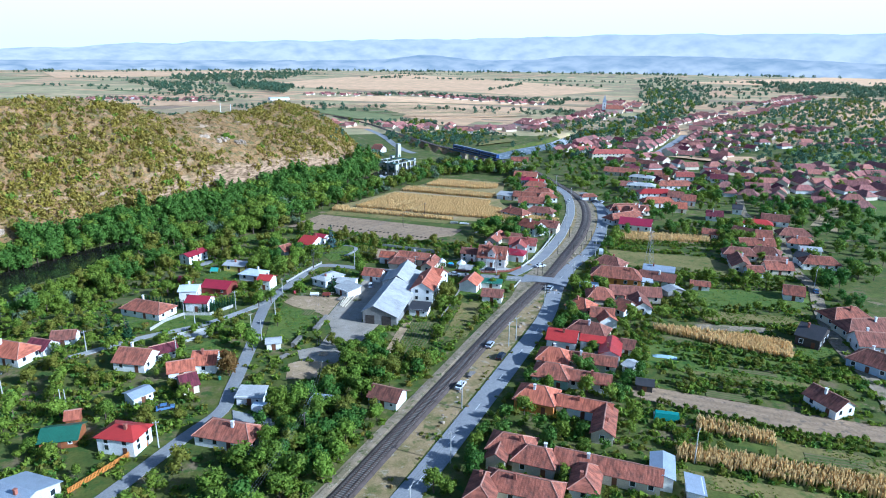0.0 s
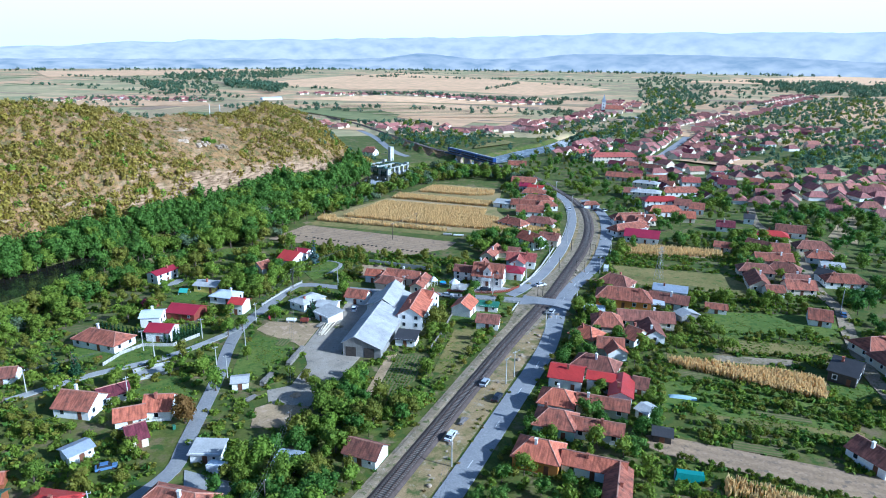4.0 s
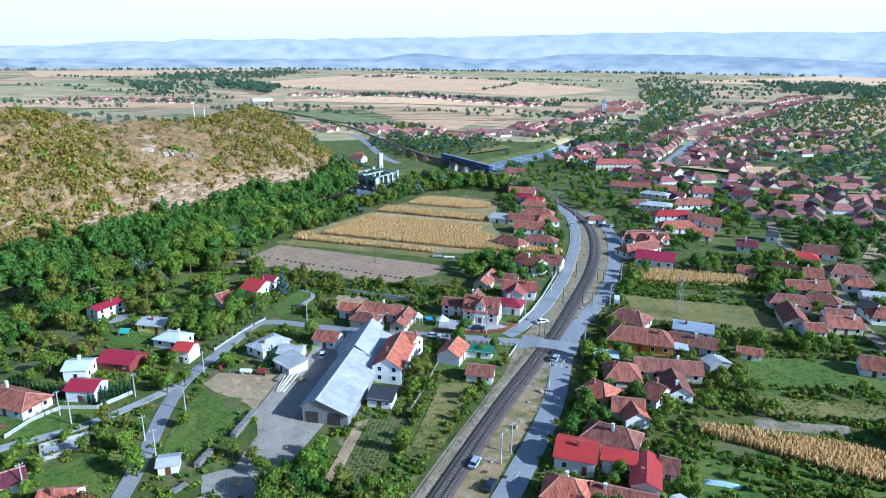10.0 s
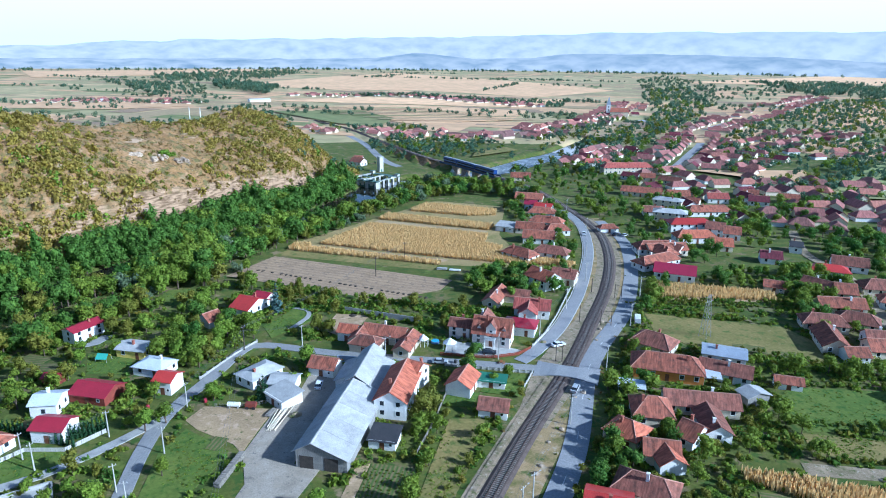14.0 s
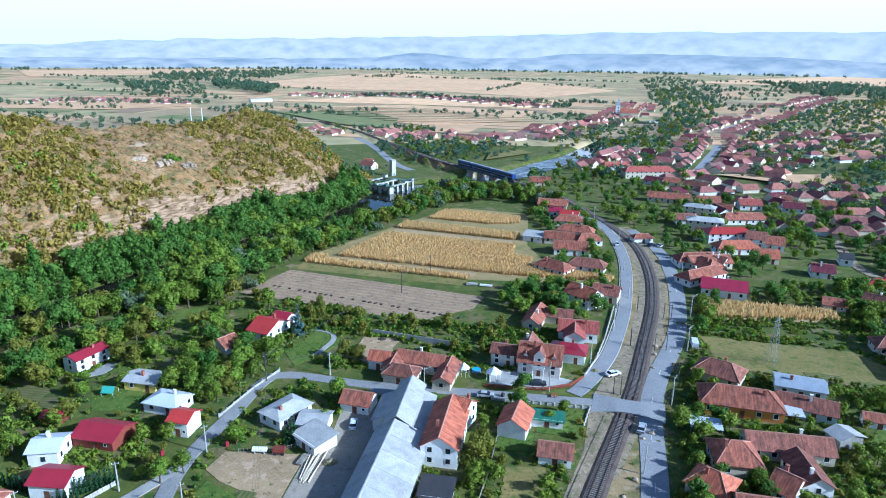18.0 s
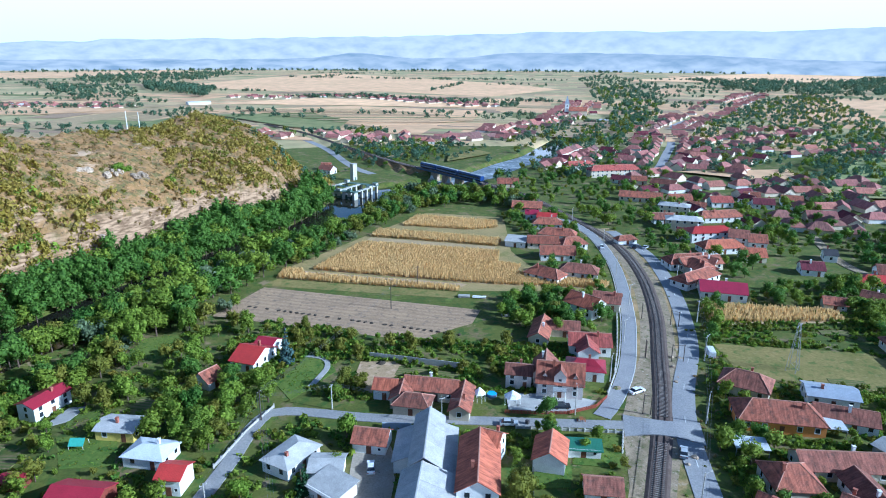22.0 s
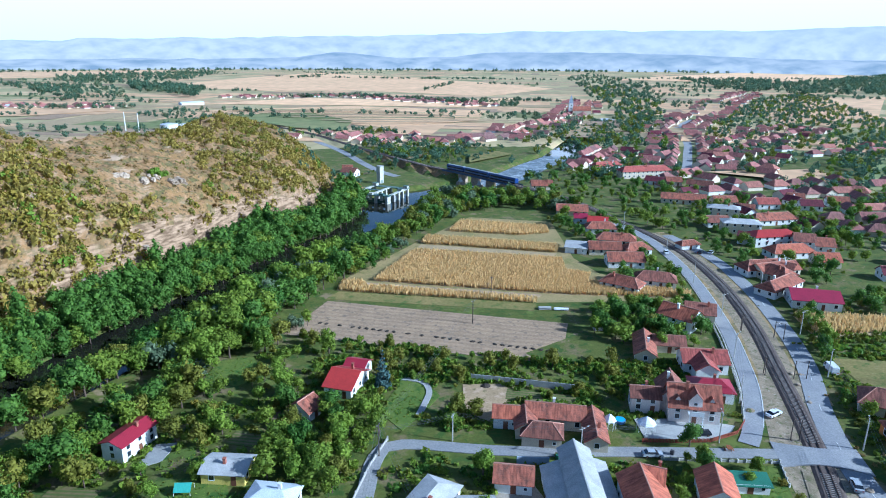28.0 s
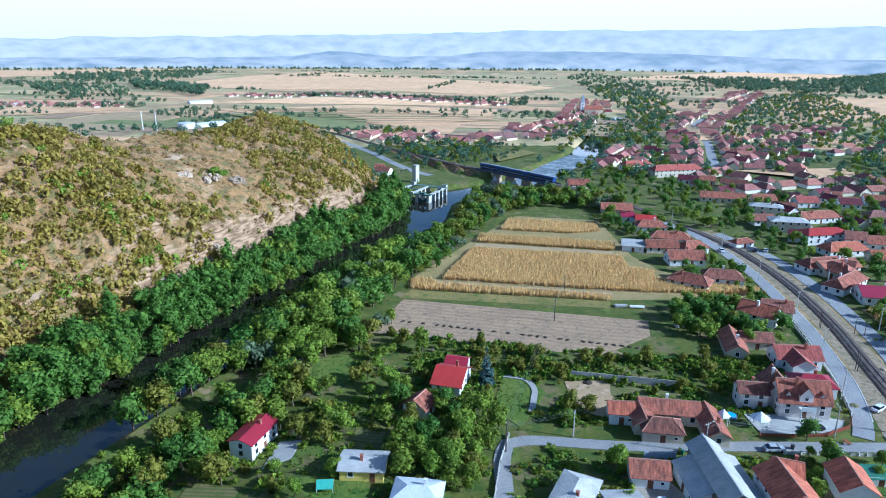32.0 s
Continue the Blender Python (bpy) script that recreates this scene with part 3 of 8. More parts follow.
# gravel apron round the level crossing
ap = Shape()
ap.solid([(63, 222, 0.05), (70, 219, 0.05), (92, 242, 0.05), (108, 262, 0.05), (122, 283, 0.05), (118, 288, 0.05), (92, 262, 0.05), (80, 249, 0.05)], 0.2)
ground_thing("pavement_apron", ap, GRAVEL, "trodden gravel strip beside the track", "ground")
verge = ribbon([p for p in RAIL if 60 < p.y < 400], 5.2, -4.6, 0.03, 0.2)
ground_thing("railway_verge", verge, GRAVEL, "gravel and weeds along the railway", "ground")
bed = Shape()
no = sides(RAIL)
for p, q in zip(RAIL, no):
    for off, z in ((2.5, 0.0), (1.7, 0.34), (-1.7, 0.34), (-2.5, 0.0)):
        w = p + q * off
        bed.v.append((w.x, w.y, z + rail_height(w.y)))
for i in range(len(RAIL) - 1):
    for j in range(3):
        bed.f.append((4 * i + j, 4 * i + 4 + j, 4 * i + 5 + j, 4 * i + 1 + j))
railway = empty("railway_track", Matrix.Identity(4), "single railway track on brown ballast with steel rails", "railway")
part("ballast_bed", bed, BALLAST, railway)
for off in (0.75, -0.75):
    r = Shape()
    for p, q in zip(RAIL, no):
        a, b = p + q * (off + 0.045), p + q * (off - 0.045)
        zz = rail_height(p.y)
        r.v += [(a.x, a.y, zz + 0.40), (a.x, a.y, zz + 0.58), (b.x, b.y, zz + 0.58), (b.x, b.y, zz + 0.40)]
    for i in range(len(RAIL) - 1):
        for j in range(3):
            r.f.append((4 * i + j, 4 * i + 4 + j, 4 * i + 5 + j, 4 * i + 1 + j))
    part("rail", r, RAILSTEEL, railway, "rusty steel rail with worn head")
strip = ribbon([p for p in RAIL if 90 < p.y < 240], 4.4, 3.0, 0.16, 0.2)
ground_thing("platform_strip", strip, GRAVEL, "strip of old gravel platform along the track", "platform")
VERGE = material("dry_verge", (0.40, 0.275, 0.14), (0.15, 0.14, 0.04), 0.16, 3.0, 1.0, 0.5, 0.0, third=(0.28, 0.205, 0.09))
speckle(VERGE, 0.4, [((0.40, 0.33, 0.23), 0.56, 0.66, 1.0), ((0.10, 0.12, 0.03), 0.56, 0.66, 0.7)])
ground_thing("verge_east", ribbon([p for p in RAIL if 75 < p.y < 236], -2.3, -8.6, 0.035, 0.2), VERGE, "dry grass and ochre gravel between track and road", "ground")
ground_thing("verge_west", ribbon([p for p in RAIL if 262 < p.y < 400], 8.5, -9.0, 0.025, 0.2), VERGE, "dry stony ground beside the curving track", "ground")


# ---- fields ----
LAID = [0]


def field(name, pts, mat, label, z=0.05):
    LAID[0] += 1
    z += 0.0022 * LAID[0]
    s = Shape()
    s.solid([(x, y, z + (land(x, y) * 1.0 if x < -20 and y < 345 else 0.0)) for x, y in pts], 0.15)
    return ground_thing(name, s, mat, label, "field")


DRYGRASS = material("dry_stubble_grass", (0.34, 0.255, 0.11), (0.21, 0.19, 0.06), 0.1, 1.4, 1.0, 0.5, 0.0, third=(0.29, 0.225, 0.09))
field("ploughed_field", [(13.9, 369.8), (78, 322.8), (70.9, 313.5), (55.3, 309.8), (56, 303), (-4.9, 348.3)], EARTH, "ploughed bare field with furrows")
field("grass_strip", [(19.7, 377.4), (77.7, 340.9), (73.7, 336.0), (13.6, 371.8)], MEADOW, "strip of dry grass between fields")
field("stubble_field", [(66.2, 424.2), (22.1, 386.5), (19, 378.4), (79, 341.5), (125.7, 324.5), (133.2, 328.5), (116, 358.7), (118, 378.9), (141.8, 433.8), (108.0, 457.3)], DRYGRASS, "grassy strips between the maize fields", 0.045)
field("maize_soil", [(61.9, 413.1), (112.6, 378.9), (105.7, 366.3), (112.0, 358.7), (106.1, 352.2), (133.2, 328.5), (128.2, 325.8), (91.3, 344.5), (33.9, 383.1)], STUBBLE, "soil with straw litter under the maize", 0.055)
field("field_track", [(30.4, 378.6), (29.7, 383.4), (84.0, 347.5), (80.2, 344.9)], DRYEARTH, "pale earth track beside the maize", 0.06)
field("field_earth_strip", [(67.5, 420.8), (115.2, 387.1), (111.1, 382.9), (62.5, 414.6)], STUBBLE, "bare pale strip between the maize fields", 0.06)
field("field_east_meadow", [(131, 275), (168, 254), (169, 239), (160, 229), (130, 250), (126, 262)], MEADOW, "mown dry meadow")
field("field_east_corn_ground", [(150, 303), (189, 280), (184, 272), (140, 286)], STUBBLE, "maize field soil")
OPEN, GRASSY = [], []


def plot(name, pts, mat, label, z=0.05):
    """A field that stays clear of trees."""
    if mat is LAWN or mat is MEADOW:
        GRASSY.append(len(OPEN))
    OPEN.append(pts)
    return field(name, pts, mat, label, z)


plot("field_east_green", [(139.4, 220.7), (168.0, 210.8), (170, 200), (160.8, 194.1), (127.5, 202.3), (130, 215)], LAWN, "bright green meadow")
plot("field_east_tan", [(126.2, 202.2), (154.3, 188.7), (150, 183), (121.2, 193.6)], MEADOW, "dry yellow grass plot")
plot("field_east_rubble", [(117, 193), (137, 184.3), (134, 181), (115, 189)], GRAVEL, "bare stony plot")
plot("field_east_lawn", [(136.5, 171.8), (149.0, 165.3), (141.1, 157.6), (132.2, 163.5)], LAWN, "green lawn plot beside the lane")
plot("field_east_path", [(95.3, 167.7), (124.6, 148.9), (122.0, 146.2), (93.0, 164.0)], MEADOW, "pale grass strip between rows")
plot("field_east_plough", [(75.0, 161.1), (80.3, 158.6), (127, 125), (119, 122.0), (105.2, 129.0), (75.1, 153.2), (72.7, 156.7)], EARTH, "long bare tilled plot")
plot("field_east_grass", [(93.8, 130.3), (112, 116.5), (103.1, 109.8), (87.4, 123.1)], MEADOW, "mown grass plot")
plot("field_east_low", [(66, 126.5), (99, 105.2), (96, 101), (63, 122)], MEADOW, "mown grass strip")
field("field_east_orchard", [(94, 187), (114.5, 174), (136, 160), (121, 150.5), (83, 172)], LAWN, "orchard grass")
YARDGREY = material("packed_grey_gravel", (0.38, 0.33, 0.265), (0.27, 0.235, 0.185), 0.2, 3.0, 1.0, 0.4, 0.0, third=(0.33, 0.285, 0.225))
speckle(YARDGREY, 0.35, [((0.34, 0.29, 0.22), 0.53, 0.66, 1.0), ((0.15, 0.14, 0.12), 0.60, 0.70, 2.0)])
plot("yard", [(-10.4, 243.8), (-6.6, 249.3), (9.8, 243.7), (5.8, 234.8), (2.4, 226.9), (0.5, 231.0), (-7.5, 239.0)], DRYEARTH, "worn sandy earth yard before the hall")
plot("yard_gravel", [(10.1, 243.6), (15.2, 247.8), (19.8, 260.5), (27.4, 258.7), (27.0, 252.0), (15.5, 227.2), (13.0, 220.2), (18.2, 217.0), (10.2, 204.4), (1.9, 193.0), (-7.7, 196.8), (-8.0, 203.5), (-1.9, 204.7), (3.1, 215.8), (2.6, 226.5), (6.1, 234.5)], YARDGREY, "packed grey gravel yard along the hall", 0.06)
OPEN.append([(-49.5, 247.4), (-31.6, 234.4), (-25.2, 241.5), (-27.5, 249.5), (-33.1, 247.0), (-44.4, 253.7)])
plot("yard_track", [(1.9, 192.8), (-7.7, 196.6), (-10.9, 195.4), (-12, 186.6), (-4.1, 184.9)], DRYEARTH, "trodden earth below the yard")
plot("field_vegetable", [(28.7, 216.1), (37.7, 211.9), (29.6, 199.3), (22.4, 191.4), (18.0, 193.9)], VEGSOIL, "vegetable plot with green rows")
plot("field_bare_strip", [(25.2, 215.5), (28.5, 216.2), (17.9, 194.0), (15.8, 195.4)], DRYEARTH, "bare strip beside the vegetables", 0.04)
plot("field_tan_garden", [(49.5, 228.8), (57.5, 226.2), (48.6, 210.4), (41.2, 199.2), (35.5, 202.6)], MEADOW, "dry grassy garden plot")
field("field_yellow", [(324, 353), (329, 344), (257, 275), (255, 290), (274, 304)], STUBBLE, "ripe yellow field")
field("field_green_far", [(331, 343), (352, 330), (267, 255), (258, 272)], LAWN, "green field")
plot("lawn_lane", [(-14.8, 231.2), (-9.9, 240.0), (-0.3, 228.4), (-3.8, 221.0), (-9.3, 212.6), (-12.6, 213.5), (-17.1, 213.6)], LAWN, "green grass plot beside the lane")
plot("lawn_fenced", [(-50.7, 228.3), (-47.2, 236.0), (-41.9, 242.2), (-31.1, 235.5), (-34.7, 231.8), (-44.6, 227.4)], LAWN, "mown lawn inside a pale fence")
plot("lawn_long", [(-62, 243.0), (-51.5, 239.9), (-47.3, 236.4), (-51, 228.6), (-58, 233.3)], LAWN, "mown lawn before the brick-red house")
plot("lawn_shaded", [(-41.1, 212.3), (-31.3, 217.4), (-25.3, 205.4), (-27.9, 197.7), (-38.2, 206.2)], LAWN, "rough grass below the ruin")
plot("ruin_floor", [(-42.5, 222.4), (-34.0, 225.2), (-32.6, 220.6), (-40.7, 217.4)], CONCRETE, "bare concrete floor inside the ruin")
plot("lawn_west", [(-29.5, 326.0), (-24.0, 336.8), (-14.8, 336.1), (-14.0, 323.3), (-28.3, 318.9)], LAWN, "lawn among trees")
plot("lawn_path", [(8, 295.4), (18.0, 308.0), (23.5, 304.8), (24, 297), (16.5, 290.6), (10.2, 286.1)], LAWN, "lawn before the red house")
plot("bare_plot", [(31.5, 300.1), (42.0, 296.0), (38.6, 289.4), (30.0, 281.4), (26.3, 288.8)], DRYEARTH, "bare earth plot behind the brown-roofed houses")
plot("lawn_small", [(-39.0, 297.3), (-32.1, 298.1), (-32.8, 286.8), (-39.2, 292.4)], LAWN, "small mown lawn beside a white house")
plot("lawn_tent", [(-40.2, 288.1), (-33.4, 286.3), (-27.3, 281.6), (-27.5, 272.0), (-37.8, 274.7)], LAWN, "lawn with a garden tent")
plot("patio", [(-39.8, 303.7), (-35.5, 301.2), (-38.8, 295.5), (-44.8, 295.4)], CONCRETE, "concrete patio before a white house", 0.07)
for k, (x, y, L, W, turn) in enumerate(((-56, 291, 11, 6, -30), (-50, 283, 9, 5, -30), (-63, 281, 8, 6, -30), (-58, 266, 8, 6, -28), (-64, 258, 7, 6, -28), (-22, 296, 7, 5, -35), (0, 291, 6, 4.5, -38), (43, 289, 9, 5, -33), (51, 284, 7, 4, -33), (-3, 232, 5, 3.5, 60), (104, 183, 9, 4, -33), (112, 160, 12, 4, -33), (96, 150, 10, 4, -33), (100, 120, 12, 3.5, -33), (146, 243, 9, 5, -30), (154, 236, 8, 4, -30), (172, 268, 9, 5, -30))):
    c, q = math.cos(radians(turn)), math.sin(radians(turn))
    plot("garden_bed", [(x + u * c * L / 2 - w * q * W / 2, y + u * q * L / 2 + w * c * W / 2) for u, w in ((-1, -1), (1, -1), (1, 1), (-1, 1))], VEGSOIL_B if turn < 0 else VEGSOIL, "tilled garden bed with rows of vegetables")
plot("lawn_corner", [(67.5, 247.7), (76.8, 244.1), (69.1, 234.3), (60.5, 239.0)], LAWN, "small corner lawn behind a white balustrade")
plot("lawn_narrow", [(53.3, 241.8), (60.2, 238.4), (56.1, 232.5), (49.3, 235.1)], LAWN, "narrow garden lawn")
plot("courtyard", [(58, 263), (64, 259.8), (70.1, 257.2), (77, 257.2), (80, 259), (77, 261.8), (67.6, 267.4), (61, 270.5)], CONCRETE, "paved courtyard before the gabled house")
plot("concrete_pad", [(-25.0, 173.6), (-14.4, 166.2), (-17.1, 161.9), (-24.6, 167.1)], CONCRETE, "concrete parking pad beside the lane")
OPEN.append([(131, 275), (168, 254), (169, 239), (160, 229), (130, 250), (126, 262)])
ground_thing("garden_path", ribbon(spline([(17.8, 309.0), (22.4, 305.0), (22.3, 299.9), (19.6, 295.5), (15.6, 290.2)], 1.5), 0.75, -0.75, 0.30, 0.3), CONCRETE, "curved pale concrete garden path", "path")


FARZ = [0.3]


def far_field(pts, mat, label):
    FARZ[0] += 0.12
    field("far_field", pts, mat, label, FARZ[0])


# ---- maize ----
def maize(name, pts, label, row=0.9, gap=0.45, seed=1, high=2.2):
    """Rows of dry stalks filling a polygon: each plant two crossed bent blades."""
    rnd = random.Random(seed)
    ax, ay = pts[0][0] - pts[1][0], pts[0][1] - pts[1][1]
    le = math.hypot(ax, ay)
    ux, uy = ax / le, ay / le
    us = [x * ux + y * uy for x, y in pts]
    vs = [-x * uy + y * ux for x, y in pts]
    s = Shape()
    v = min(vs)
    while v < max(vs):
        u = min(us) + rnd.random()
        while u < max(us):
            x, y = u * ux - v * uy + rnd.gauss(0, 0.1), u * uy + v * ux + rnd.gauss(0, 0.08)
            if inside(x, y, pts) and rnd.random() < 0.93:
                h = high * rnd.uniform(0.75, 1.1)
                for k in range(2):
                    a = rnd.uniform(0, math.pi)
                    dx, dy = math.cos(a) * 0.24, math.sin(a) * 0.24
                    lx, ly = rnd.gauss(0, 0.15), rnd.gauss(0, 0.15)
                    s.face((x - dx * .3, y - dy * .3, 0), (x + dx * .3, y + dy * .3, 0), (x + dx + lx, y + dy + ly, h * .7), (x + lx, y + ly, h), (x - dx + lx, y - dy + ly, h * .6))
            u += gap * rnd.uniform(0.8, 1.2)
        v += row
    return tagged(new(name, s.mesh(name, CORNLEAF)), label, "maize", "", "stuff")


CORN = "rows of tall dry yellow maize"
maize("maize_east_far", [(149, 301), (187, 279.5), (182, 273), (141, 288)], CORN, 0.9, 0.6, 2)
maize("maize_east", [(102.3, 193.5), (114.5, 186.5), (130.0, 176.5), (134.9, 170.9), (127.8, 162.8), (118.2, 171.2), (110.1, 181.1), (100.8, 190.1)], CORN, 0.8, 0.34, 3)
maize("maize_near_plot", [(81.7, 142), (94, 131.2), (91.5, 127.8), (78, 137.7)], CORN, 0.8, 0.45, 4)
maize("maize_near_strip", [(70.1, 134.1), (104.2, 111.8), (108, 105), (100, 106), (67, 128.9)], CORN, 0.8, 0.45, 5)
maize("maize_field_front", [(23.0, 386.2), (30.0, 384.6), (30.2, 378.1), (79.9, 344.5), (78.0, 341.3), (36.9, 366.8), (19.9, 377.9)], CORN, 0.8, 0.5, 6, 1.9)
maize("maize_field_main", [(61.9, 413.1), (112.6, 378.9), (105.7, 366.3), (112.0, 358.7), (106.1, 352.2), (133.2, 328.5), (128.2, 325.8), (91.3, 344.5), (33.9, 383.1)], CORN, 0.75, 0.42, 7, 1.9)
maize("maize_field_upper", [(75.0, 431.6), (122.3, 395.9), (115.6, 387.8), (67.8, 421.7)], CORN, 0.75, 0.42, 8, 2.0)
maize("maize_field_top", [(100.6, 451.5), (134.0, 426.3), (129.6, 415.9), (115.0, 417.6), (87.6, 436.0)], CORN, 0.8, 0.55, 9, 1.9)


# ---- houses ----
BUILT = []
CAP = material("pale_ridge_tile", (0.46, 0.25, 0.18), (0.34, 0.17, 0.12), 0.6, 8, 0.9, 0.2, 0.15)
NAMES = {"tile": "brown clay tile roof", "tiled": "dark weathered tile roof", "tileo": "orange tile roof", "tiler": "red tile roof", "redm": "bright red sheet roof", "redd": "dark red sheet roof", "magenta": "crimson sheet roof", "purple": "plum tile roof", "grey": "grey corrugated roof", "blue": "pale zinc sheet roof", "white": "white sheet roof", "dark": "dark sheet roof", "green": "green sheet roof"}


def window(parent, x, y, z, w, h, face, frame_mat=None):
    """A window on a wall: face is the way it looks, 0 -y, 1 +x, 2 +y, 3 -x."""
    m = pose(x, y, z, 0, 0, 90 * face)
    s = Shape()
    f = 0.09
    k = 0
    for y0 in (-0.06, 0.05):
        e = 0.06 if y0 < 0 else 0.0
        s.v += [(-w / 2 - e, y0, -e), (w / 2 + e, y0, -e), (w / 2 + e, y0, h + e), (-w / 2 - e, y0, h + e), (-w / 2 + f, y0, f), (w / 2 - f, y0, f), (w / 2 - f, y0, h - f), (-w / 2 + f, y0, h - f)]
    for q in range(4):
        r = (q + 1) % 4
        s.f += [(q, r, r + 4, q + 4), (q + 8, q + 12, r + 12, r + 8), (q, q + 8, r + 8, r), (q + 4, r + 4, r + 12, q + 12)]
    o = part("window", s, frame_mat or FRAME, parent)
    o.matrix_local = m
    g = Shape()
    g.box(-w / 2 + f, -0.012, f, w / 2 - f, 0.02, h - f)
    part("pane", g, GLASS, o)
    return o


def roof_shape(L, W, eave, rise, kind, over=0.45, thick=0.14):
    s = Shape()
    hl, hw = L / 2 + over, W / 2 + over
    ze = eave - over * rise / (W / 2)
    zr = eave + rise
    if kind == "hip":
        r = max(0.0, L / 2 - W / 2 * 0.75)
        A, B, C, D = (-hl, -hw, ze), (hl, -hw, ze), (hl, hw, ze), (-hl, hw, ze)
        P, Q = (-r, 0, zr), (r, 0, zr)
        if r > 0.05:
            tops = [(A, B, Q, P), (C, D, P, Q), (B, C, Q), (D, A, P)]
        else:
            P = (0, 0, zr)
            tops = [(A, B, P), (C, D, P), (B, C, P), (D, A, P)]
        for t in tops:
            s.solid(t, thick)
    elif kind == "shed":
        s.solid([(-hl, -hw, eave - 0.1), (hl, -hw, eave - 0.1), (hl, hw, eave + rise * 0.8), (-hl, hw, eave + rise * 0.8)], thick)
    else:
        s.solid([(-hl, -hw, ze), (hl, -hw, ze), (hl, 0, zr), (-hl, 0, zr)], thick)
        s.solid([(hl, hw, ze), (-hl, hw, ze), (-hl, 0, zr), (hl, 0, zr)], thick)
    return s


def wall_shape(L, W, eave, rise, kind):
    s = Shape()
    a, b = L / 2, W / 2
    s.box(-a, -b, -0.6, a, b, eave - 0.02)
    if kind == "gable":
        z = eave - 0.02
        for x, t in ((-a, 0.25), (a - 0.25, 0.25)):
            k = len(s.v)
            s.v += [(x, -b, z), (x, b, z), (x, 0, eave + rise - 0.16), (x + t, -b, z), (x + t, b, z), (x + t, 0, eave + rise - 0.16)]
            s.f += [(k, k + 2, k + 1), (k + 3, k + 4, k + 5), (k, k + 3, k + 5, k + 2), (k + 1, k + 2, k + 5, k + 4), (k, k + 1, k + 4, k + 3)]
    elif kind == "shed":
        z = eave - 0.25
        k = len(s.v)
        zt = eave + rise * 0.8 - 0.2
        s.v += [(-a, -b, z), (a, -b, z), (a, b, z), (-a, b, z), (a, b, zt), (-a, b, zt)]
        s.f += [(k + 2, k + 3, k + 5, k + 4), (k + 1, k + 2, k + 4), (k, k + 5, k + 3), (k, k + 1, k + 4, k + 5)]
    return s


def house(x, y, rot, L, W, eave, kind="gable", roof="tile", wall="white", extra="", far=False, group="", rise=None):
    BUILT.append((x, y, rot, L, W))
    small = kind == "shed" or eave < 2.7 or (W < 6.5 and L < 8.5 and eave < 4)
    pitched = roof in ("tile", "tiled", "tileo", "tiler", "purple")
    rise = rise or W / 2 * (0.62 if pitched else 0.3 if roof in ("grey", "blue", "white") else 0.42)
    words = {"white": "white", "cream": "cream", "pink": "pale pink", "orange": "orange", "yellow": "yellow", "green": "pale green", "blue": "pale blue", "grey": "grey board", "dark": "dark board", "timber": "timber", "redd": "red board"}[wall]
    name = "shed" if small else "house"
    shape_word = {"hip": "hipped", "gable": "gabled", "shed": "lean-to"}[kind]
    ob = empty(name, pose(x, y, land(x, y), 0, 0, rot), f"{words} walled {name} under a {shape_word} {NAMES[roof]}", name, group)
    part("wall", wall_shape(L, W, eave, rise, kind), WALL[wall], ob)
    rf = part("roof", roof_shape(L, W, eave, rise, kind), ROOF[roof], ob, NAMES[roof])
    rnd = random.Random(int(x * 13 + y * 7))
    zr = eave + rise
    if pitched and kind != "shed":
        r = L / 2 + 0.45 if kind == "gable" else max(0.2, L / 2 - W / 2 * 0.75)
        s = Shape()
        s.box(-r, -0.16, zr - 0.10, r, 0.16, zr + 0.07, 0.05)
        part("ridge_cap", s, CAP, ob, "pale mortared ridge tiles")
        if kind == "hip":
            for sx in (-1, 1):
                for sy in (-1, 1):
                    h = Shape()
                    rr = max(0.0, L / 2 - W / 2 * 0.75)
                    h.tube((sx * rr, 0, zr - 0.02), (sx * (L / 2 + 0.42), sy * (W / 2 + 0.42), eave - 0.42 * rise / (W / 2)), 0.13, 0.13, 5)
                    part("hip_cap", h, CAP, ob, "pale mortared hip tiles")
    if far:
        return ob
    if not small:
        cx, cy = rnd.uniform(-0.3, 0.3) * L, rnd.choice((-1, 1)) * W * 0.14
        s = Shape()
        zt = zr + rnd.uniform(0.4, 0.9)
        s.box(cx - 0.28, cy - 0.28, eave + rise * 0.5, cx + 0.28, cy + 0.28, zt)
        s.box(cx - 0.36, cy - 0.36, zt, cx + 0.36, cy + 0.36, zt + 0.12)
        part("chimney", s, BRICK if rnd.random() < 0.5 else WALL["white"], ob)
        floors = 2 if eave > 4.1 else 1
        for fl in range(floors):
            z = 1.0 if fl == 0 else eave - 1.6
            for face, length, off in ((0, L, W / 2), (2, L, W / 2), (1, W, L / 2), (3, W, L / 2)):
                n = max(1, int(length / 3.2))
                for i in range(n):
                    u = (i + 0.5) / n * length - length / 2
                    px, py = {0: (u, -off), 2: (u, off), 1: (off, u), 3: (-off, u)}[face]
                    if fl == 0 and face == 0 and i == n // 2 and n > 1:
                        s = Shape()
                        s.box(u - 0.5, -off - 0.05, 0, u + 0.5, -off + 0.05, 2.05)
                        part("door", s, BROWNPAINT, ob)
                    else:
                        window(ob, px, py, z, 1.15, 1.35, face)
    elif not extra == "open":
        s = Shape()
        s.box(-0.55, -W / 2 - 0.05, 0, 0.55, -W / 2 + 0.05, 1.95)
        part("door", s, BROWNPAINT, ob)
        if L > 4:
            window(ob, L * 0.32, -W / 2, 1.0, 0.8, 0.8, 0)
    return ob


